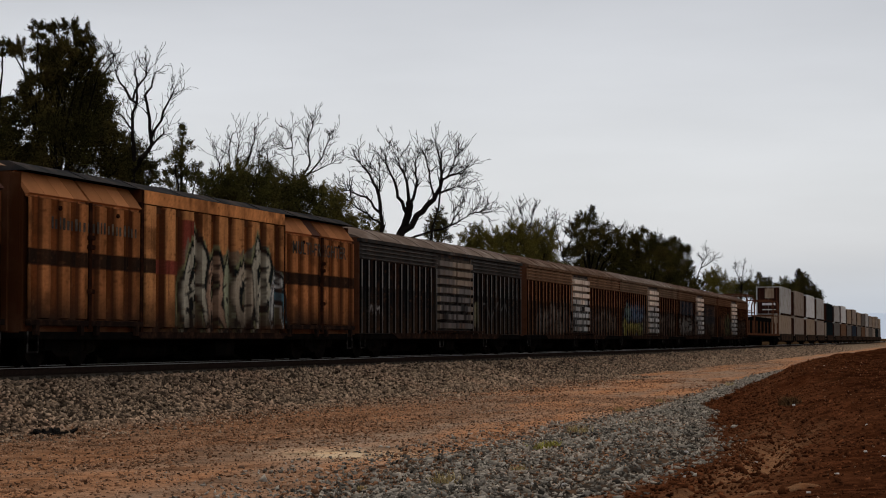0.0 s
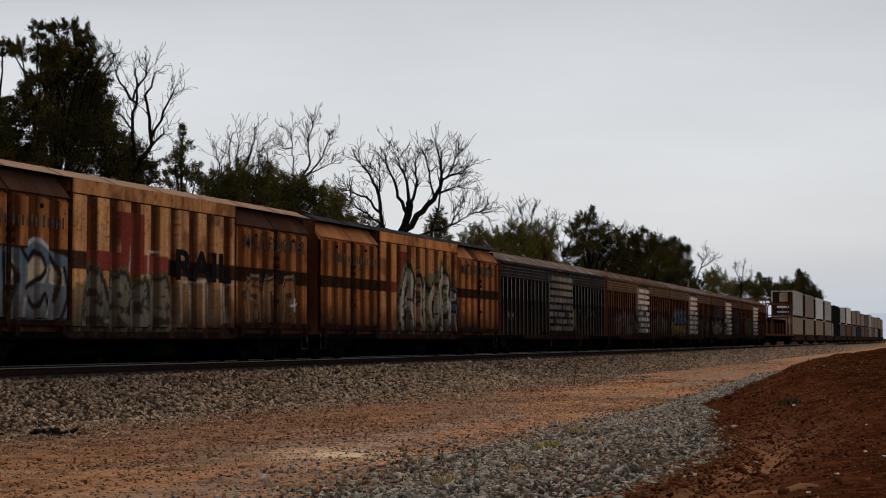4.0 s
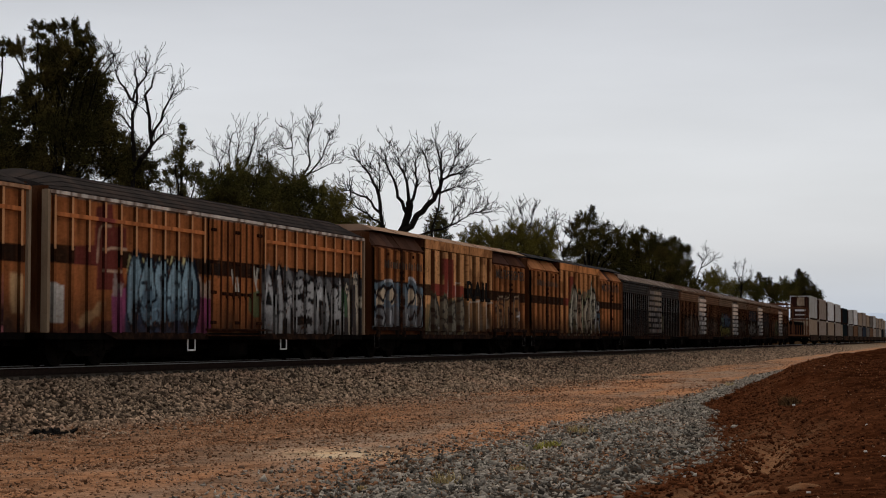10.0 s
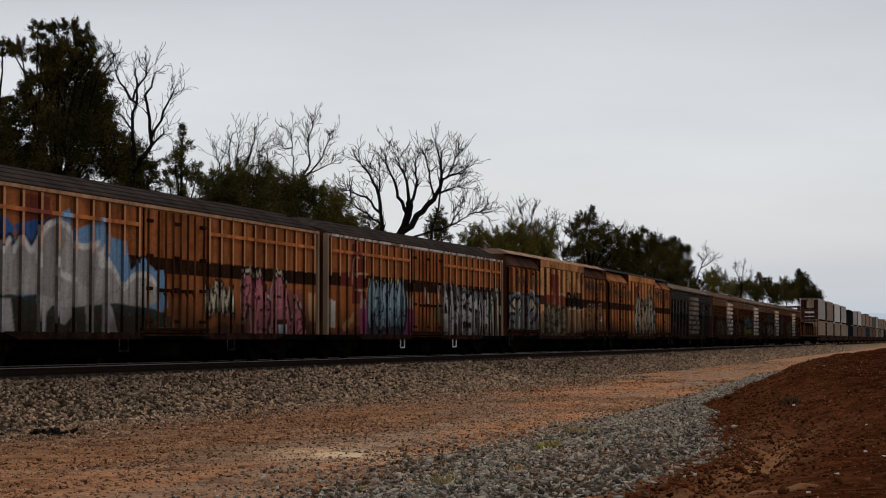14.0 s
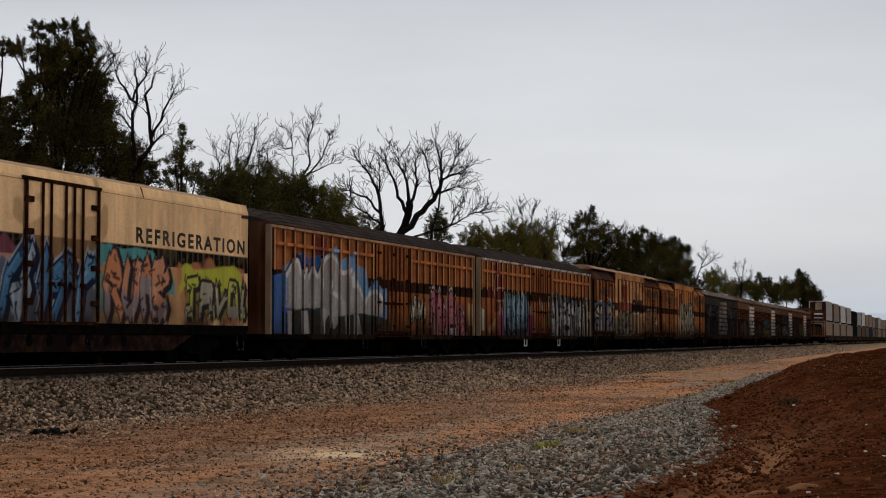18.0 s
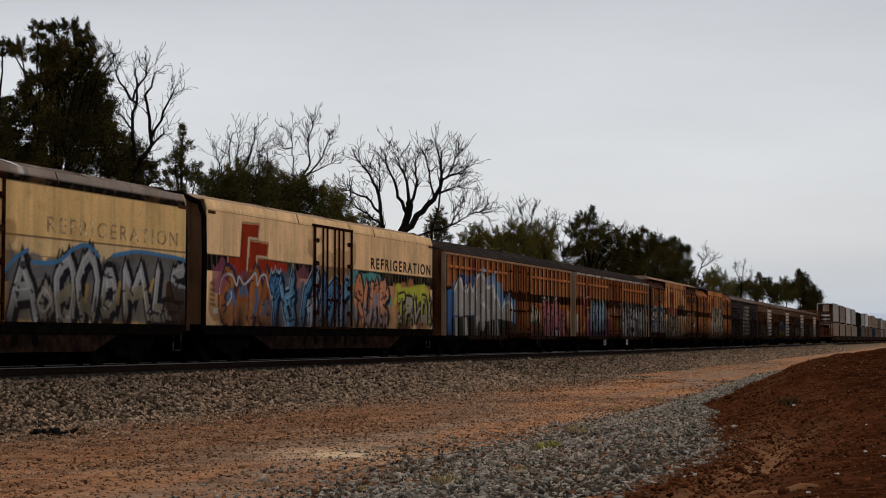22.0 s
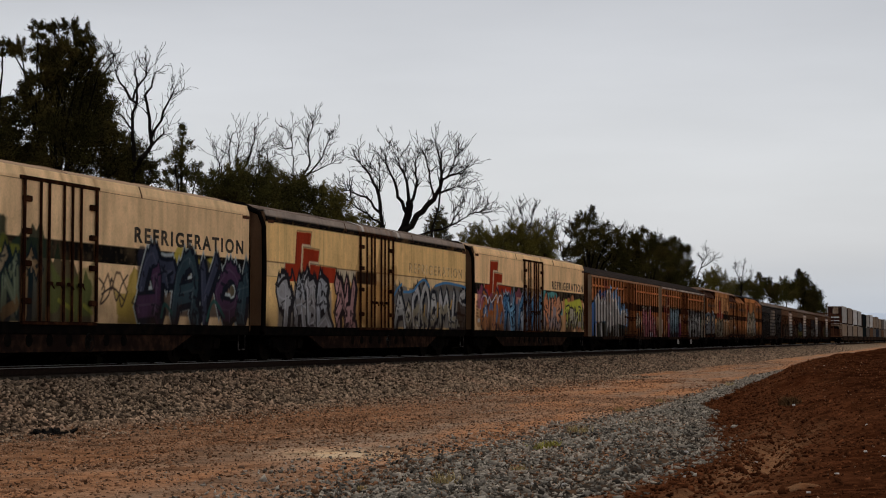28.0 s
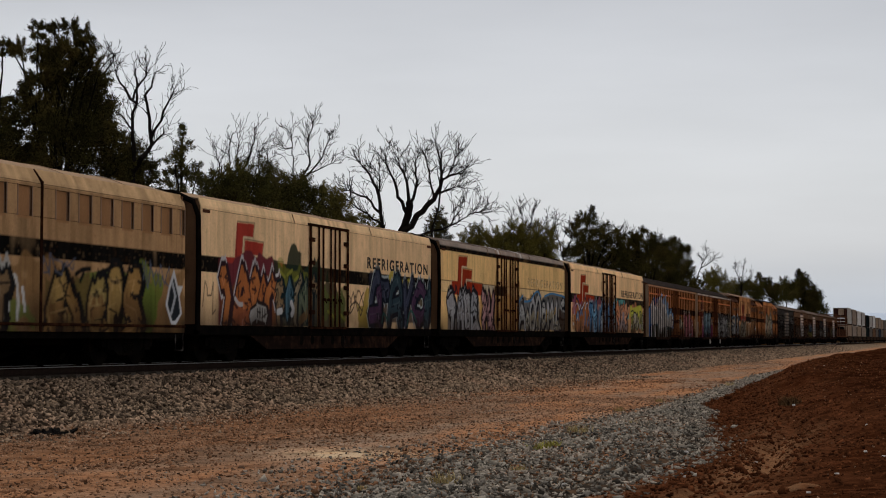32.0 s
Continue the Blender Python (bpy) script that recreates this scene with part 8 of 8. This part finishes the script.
def tree(column, away, lobes, seed, mat=LEAF, kind="tree", label="dark olive gum tree behind the track", size=0.24, density=2.2):
    """lobes of the crown: column, line and radius in the view's measure."""
    s = Stand(column, away)
    lm = Limbs(seed, s.k * 0.4)
    r = lm.r
    size *= 0.38
    base = empty(kind, label, kind, "trees and bushes behind the track")
    base.matrix_basis = pose(s.x, s.y, s.z)
    lobes = lobes + [(a, b + rad * 1.8, rad * 1.15) for a, b, rad in lobes if kind == "bush" and b < 480]
    places = [(s.at(a, b, r.gauss(0, 1.0) * rad * s.k * 0.7), rad * s.k * (1.25 if kind == "bush" else 1.06)) for a, b, rad in lobes]
    fork = max(min(p.z for p, _ in places) * 0.55, 0.4)
    wide = 0.05 + 0.012 * max(p.z for p, _ in places)
    lm.wood.tube([Vector((0, 0, 0)), Vector((r.gauss(0, 0.1), r.gauss(0, 0.1), fork * 0.6)), Vector((r.gauss(0, 0.15), 0, fork))], [wide * 1.3, wide, wide * 0.85], 8)
    for p, rad in places:
        lm.limb([Vector((0, 0, fork)), Vector((p.x * 0.45, p.y * 0.45, fork + (p.z - fork) * 0.6)), p], wide * 0.5, 0.02, 6, 1, rad * 0.8, 0.6)
    part("trunk", lm.wood, BARK, base)
    foliage("crown", places, r, size, mat, base, density * (0.55 if kind == "bush" else 0.62), spread=1.5 if kind == "bush" else 1.9)
    return base


tree(95, 31, [(108, 84, 30), (68, 88, 20), (138, 92, 26), (160, 112, 20), (36, 90, 18), (14, 84, 12), (90, 135, 38), (135, 148, 40), (170, 140, 15), (105, 110, 30), (168, 180, 22), (105, 205, 62), (160, 205, 36), (58, 205, 44), (130, 260, 56), (62, 50, 14), (86, 48, 12), (122, 48, 16), (148, 62, 18), (182, 245, 26), (60, 160, 30), (38, 158, 14), (186, 212, 16), (20, 290, 40), (80, 290, 40), (150, 290, 34), (200, 300, 26)], 11, LEAF_DARK, size=0.2, density=3.2)
tree(-10, 33, [(2, 82, 14), (4, 205, 20), (25, 225, 26), (0, 260, 44), (-28, 200, 34), (8, 178, 14), (20, 270, 40)], 12, LEAF_DARK)
tree(230, 34, [(205, 248, 17), (222, 262, 20), (240, 278, 18), (205, 285, 24), (264, 296, 15), (225, 300, 22), (250, 305, 18)], 13, LEAF_DARK, "bush", "dark bush behind the track")
dead_tree(240, 32, [(0.14, 0.03, 8, [(232, 300), (231, 275), (234, 216), (242, 171), (237, 135), (228, 86)]), (0.07, 0.02, 9, [(236, 185), (213, 150), (198, 128), (195, 100)]),
                    (0.14, 0.02, 8, [(240, 310), (250, 280), (264, 253), (262, 208), (257, 171), (262, 138), (278, 96)]), (0.06, 0.02, 7, [(262, 258), (280, 238), (300, 233)]),
                    (0.07, 0.02, 9, [(266, 242), (286, 196), (301, 168), (310, 138)]), (0.06, 0.02, 8, [(240, 172), (250, 130), (262, 100)]), (0.05, 0.02, 7, [(234, 218), (215, 205), (200, 196)])], 21)
dead_tree(175, 30.5, [(0.06, 0.015, 6, [(150, 170), (178, 115), (190, 60)]), (0.05, 0.015, 5, [(165, 140), (192, 100), (197, 75)]), (0.05, 0.015, 4, [(60, 110), (66, 75), (62, 45)])], 22, "bare branches of a dead tree among foliage", 0.9)
tree(317, 33, [(321, 232, 11), (324, 258, 15), (312, 285, 19), (330, 300, 20), (296, 312, 13), (318, 322, 22), (345, 318, 12)], 31, LEAF, label="slim drooping olive tree behind the track", size=0.2)
tree(420, 34, [(372, 326, 16), (398, 316, 18), (425, 312, 20), (452, 308, 20), (410, 335, 26), (450, 335, 30), (375, 340, 22)], 42, LEAF, "bush", "dense olive bush behind the track")
tree(520, 34, [(482, 316, 20), (505, 326, 20), (532, 334, 18), (490, 345, 32), (530, 355, 30), (556, 346, 15)], 43, LEAF, "bush", "dense olive bush behind the track")
tree(590, 33, [(568, 348, 16), (590, 360, 18), (605, 376, 18), (575, 375, 24), (618, 388, 12)], 44, LEAF_YELLOW, "bush", "yellowish olive bush behind the track")
tree(650, 35, [(640, 388, 9), (655, 392, 8), (672, 396, 8)], 45, LEAF_YELLOW, "bush", "low yellowish bush behind the track", size=0.2)
dead_tree(430, 34.5, [(0.08, 0.015, 9, [(425, 330), (420, 290), (421, 250), (413, 212)]), (0.08, 0.015, 9, [(440, 330), (436, 290), (447, 250), (450, 218)]), (0.06, 0.015, 7, [(455, 320), (470, 285), (478, 250)]),
                      (0.06, 0.015, 7, [(385, 330), (388, 290), (372, 257)]), (0.06, 0.015, 7, [(405, 320), (402, 285), (400, 235)]), (0.05, 0.015, 6, [(455, 320), (456, 280), (462, 240)])], 23, "dead twiggy crown rising from bushes", 0.9)
dead_tree(535, 34.5, [(0.08, 0.015, 8, [(522, 340), (520, 290), (515, 250), (500, 206)]), (0.09, 0.015, 8, [(550, 340), (547, 290), (545, 250), (540, 206)]), (0.07, 0.015, 8, [(550, 325), (566, 285), (575, 260), (592, 222)]),
                      (0.05, 0.015, 6, [(553, 310), (580, 292), (600, 285)]), (0.05, 0.015, 6, [(518, 280), (502, 262), (492, 248)]), (0.04, 0.015, 5, [(545, 245), (552, 225), (553, 206)])], 24, "dead twiggy crown rising from bushes", 0.9)
dead_tree(715, 33, [(0.30, 0.22, 0, [(700, 440), (708, 412), (722, 380), (724, 358)]), (0.15, 0.025, 13, [(722, 378), (704, 350), (697, 318), (683, 290), (678, 245)]), (0.14, 0.02, 13, [(724, 358), (720, 322), (708, 295), (700, 262)]),
                    (0.13, 0.02, 13, [(724, 356), (738, 318), (735, 290), (742, 262)]), (0.26, 0.12, 2, [(708, 412), (738, 380), (768, 352), (779, 332)]),
                    (0.13, 0.02, 14, [(779, 332), (782, 305), (778, 278), (772, 245)]), (0.10, 0.02, 12, [(780, 328), (798, 300), (806, 280), (816, 262)]),
                    (0.10, 0.02, 11, [(772, 348), (800, 332), (834, 322)]), (0.09, 0.02, 11, [(781, 318), (808, 308), (830, 306)]), (0.09, 0.02, 11, [(768, 352), (760, 312), (755, 285), (752, 268)])], 25, "tall leafless dead tree with spreading limbs", 1.0, 2)
dead_tree(672, 34, [(0.20, 0.10, 2, [(676, 430), (676, 390), (670, 345)]), (0.12, 0.02, 12, [(670, 345), (655, 310), (640, 292), (632, 280)]), (0.10, 0.02, 12, [(674, 375), (648, 350), (620, 338), (600, 330)]),
                    (0.08, 0.02, 11, [(670, 345), (672, 315), (668, 292)]), (0.09, 0.02, 11, [(676, 400), (650, 378), (625, 362), (612, 352)])], 26, "leafless dead tree with crooked limbs", 0.95, 2)
dead_tree(745, 32.5, [(0.13, 0.02, 12, [(716, 432), (736, 419), (762, 409), (790, 403), (812, 391), (832, 378), (854, 357)]), (0.06, 0.02, 9, [(826, 382), (846, 376), (862, 378)]), (0.06, 0.02, 8, [(800, 400), (812, 378), (822, 352)])], 27, "low dead bough behind the track", 0.9)
tree(775, 36, [(778, 378, 9), (770, 394, 11), (785, 402, 10), (762, 405, 8)], 46, LEAF_DARK, "bush", "small dark bush behind the track", size=0.22)
tree(848, 35, [(848, 414, 14), (828, 424, 13), (858, 428, 16), (840, 440, 15)], 47, LEAF_YELLOW, "bush", "yellowish olive bush behind the track")
tree(905, 36, [(882, 422, 14), (905, 414, 16), (925, 414, 15), (895, 438, 18), (925, 436, 20)], 48, LEAF_YELLOW, "bush", "yellowish olive bush behind the track")
tree(955, 36, [(945, 412, 15), (965, 418, 16), (975, 436, 16), (950, 440, 20)], 49, LEAF_YELLOW, "bush", "yellowish olive bush behind the track")
dead_tree(930, 37, [(0.06, 0.02, 8, [(905, 430), (907, 395), (901, 366)]), (0.06, 0.02, 8, [(925, 430), (926, 395), (919, 362)]), (0.06, 0.02, 8, [(950, 430), (962, 398), (980, 368)]), (0.05, 0.02, 6, [(940, 420), (942, 392), (938, 372)])], 28, "dead twiggy crown rising from bushes", 1.0)
dead_tree(1000, 37, [(0.10, 0.02, 9, [(998, 462), (992, 432), (982, 408), (985, 385)]), (0.08, 0.02, 8, [(1000, 455), (1010, 425), (1004, 400)]), (0.06, 0.02, 7, [(995, 445), (978, 430), (968, 420)])], 29, reach=1.1)
tree(1045, 36, [(1046, 378, 11), (1034, 388, 12), (1018, 408, 14), (1078, 415, 16), (1095, 430, 16), (1030, 396, 15), (1060, 402, 17), (1040, 425, 22), (1072, 436, 22), (1022, 440, 18), (1092, 452, 18), (1050, 460, 26)], 15, LEAF_DARK, density=2.0)
dead_tree(1090, 38, [(0.07, 0.02, 9, [(1085, 450), (1092, 420), (1100, 402)]), (0.06, 0.02, 7, [(1095, 440), (1105, 420), (1112, 410)])], 30, "bare twigs of a dead tree among foliage", 1.0)
tree(1080, 37.5, [(1010, 462, 18), (1045, 476, 20), (1085, 474, 20), (1120, 484, 20), (1062, 492, 22), (1100, 500, 22)], 61, LEAF_DARK, "bush", "dark dense bush behind the track", size=0.3)
tree(1180, 38.5, [(1150, 492, 20), (1185, 494, 20), (1214, 500, 16), (1168, 508, 20), (1205, 514, 16), (1232, 512, 12)], 62, LEAF_DARK, "bush", "dark dense bush behind the track", size=0.3)
tree(1145, 37, [(1138, 416, 11), (1122, 424, 12), (1105, 440, 15), (1178, 442, 14), (1128, 434, 17), (1160, 438, 18), (1110, 455, 20), (1145, 455, 30), (1120, 480, 24)], 17, LEAF_DARK)
tree(1200, 38, [(1196, 434, 13), (1208, 448, 17), (1180, 450, 22), (1216, 476, 14), (1190, 480, 26)], 18, LEAF_DARK)
dead_tree(1245, 39, [(0.13, 0.03, 8, [(1228, 512), (1238, 480), (1246, 462), (1236, 448)]), (0.09, 0.03, 8, [(1240, 478), (1256, 466), (1270, 455)]), (0.07, 0.03, 6, [(1244, 465), (1252, 452), (1250, 442)])], 32, reach=0.9)
tree(1265, 40, [(1265, 490, 12), (1250, 502, 12), (1285, 502, 14), (1265, 515, 16)], 52, LEAF_YELLOW, "bush", "olive bush behind the track", size=0.3)
dead_tree(1312, 40, [(0.16, 0.03, 10, [(1311, 530), (1310, 500), (1302, 480), (1300, 466)]), (0.12, 0.03, 8, [(1312, 508), (1325, 492), (1335, 480)]), (0.08, 0.03, 7, [(1310, 498), (1318, 478), (1312, 464)])], 33, reach=0.9)
tree(1320, 41, [(1318, 510, 14), (1300, 518, 14), (1335, 516, 12)], 53, LEAF, "bush", "olive bush behind the track", size=0.3)
tree(1350, 42, [(1345, 494, 9), (1352, 508, 13), (1365, 520, 14), (1340, 524, 12)], 19, LEAF_DARK, size=0.32)
tree(1390, 43, [(1388, 506, 10), (1396, 518, 14), (1378, 524, 14)], 54, LEAF, "bush", "olive bush behind the track", size=0.32)
tree(1420, 44, [(1417, 488, 9), (1422, 502, 12), (1412, 518, 16), (1436, 520, 13), (1430, 538, 16)], 20, LEAF_DARK, size=0.34)
dead_tree(1455, 46, [(0.14, 0.04, 8, [(1452, 560), (1454, 535), (1458, 518)]), (0.1, 0.04, 6, [(1454, 540), (1448, 525), (1446, 515)])], 34, reach=0.9)
tree(1450, 46, [(1448, 535, 9), (1458, 548, 8), (1440, 548, 12)], 55, LEAF, "bush", "olive bush behind the track", size=0.34)

SCRUB = material("shade_scrub_leaf", (0.0025, 0.0022, 0.0015), rough=0.9, vary=0.4, scale=0.6, fine=9, island=0.4, bump=0)
# added scrub along the track's far side, near-black for the dark under wagons
r = random.Random(9)
base_lobes = []
for i in range(260):
    y = -6 + i * 0.8 + r.uniform(-0.5, 0.5)
    x = TRACK_X + bend_shift(y) - r.uniform(3.3, 5.2)
    base_lobes.append((Vector((x, y, ground_z(x, y) + r.uniform(0.3, 1.2))), r.uniform(0.7, 1.15)))
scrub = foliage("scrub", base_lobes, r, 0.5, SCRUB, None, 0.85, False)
tagged(scrub, "added low black scrub that closes the view under the wagons", "scrub", kind="stuff")
# ---- what moves ----
def motions():
    """The train draws away along the track, and its wheels turn."""
    for ob, centre in TRAIN:
        walk(ob, wagon_rows(centre))
    turn_times = [i * 0.16 for i in range(201)]
    for ws, k in WHEELSETS:
        walk(ws, [(t, pose(0, k, 0.46, -math.degrees(run(t) / 0.46))) for t in turn_times])


motions()
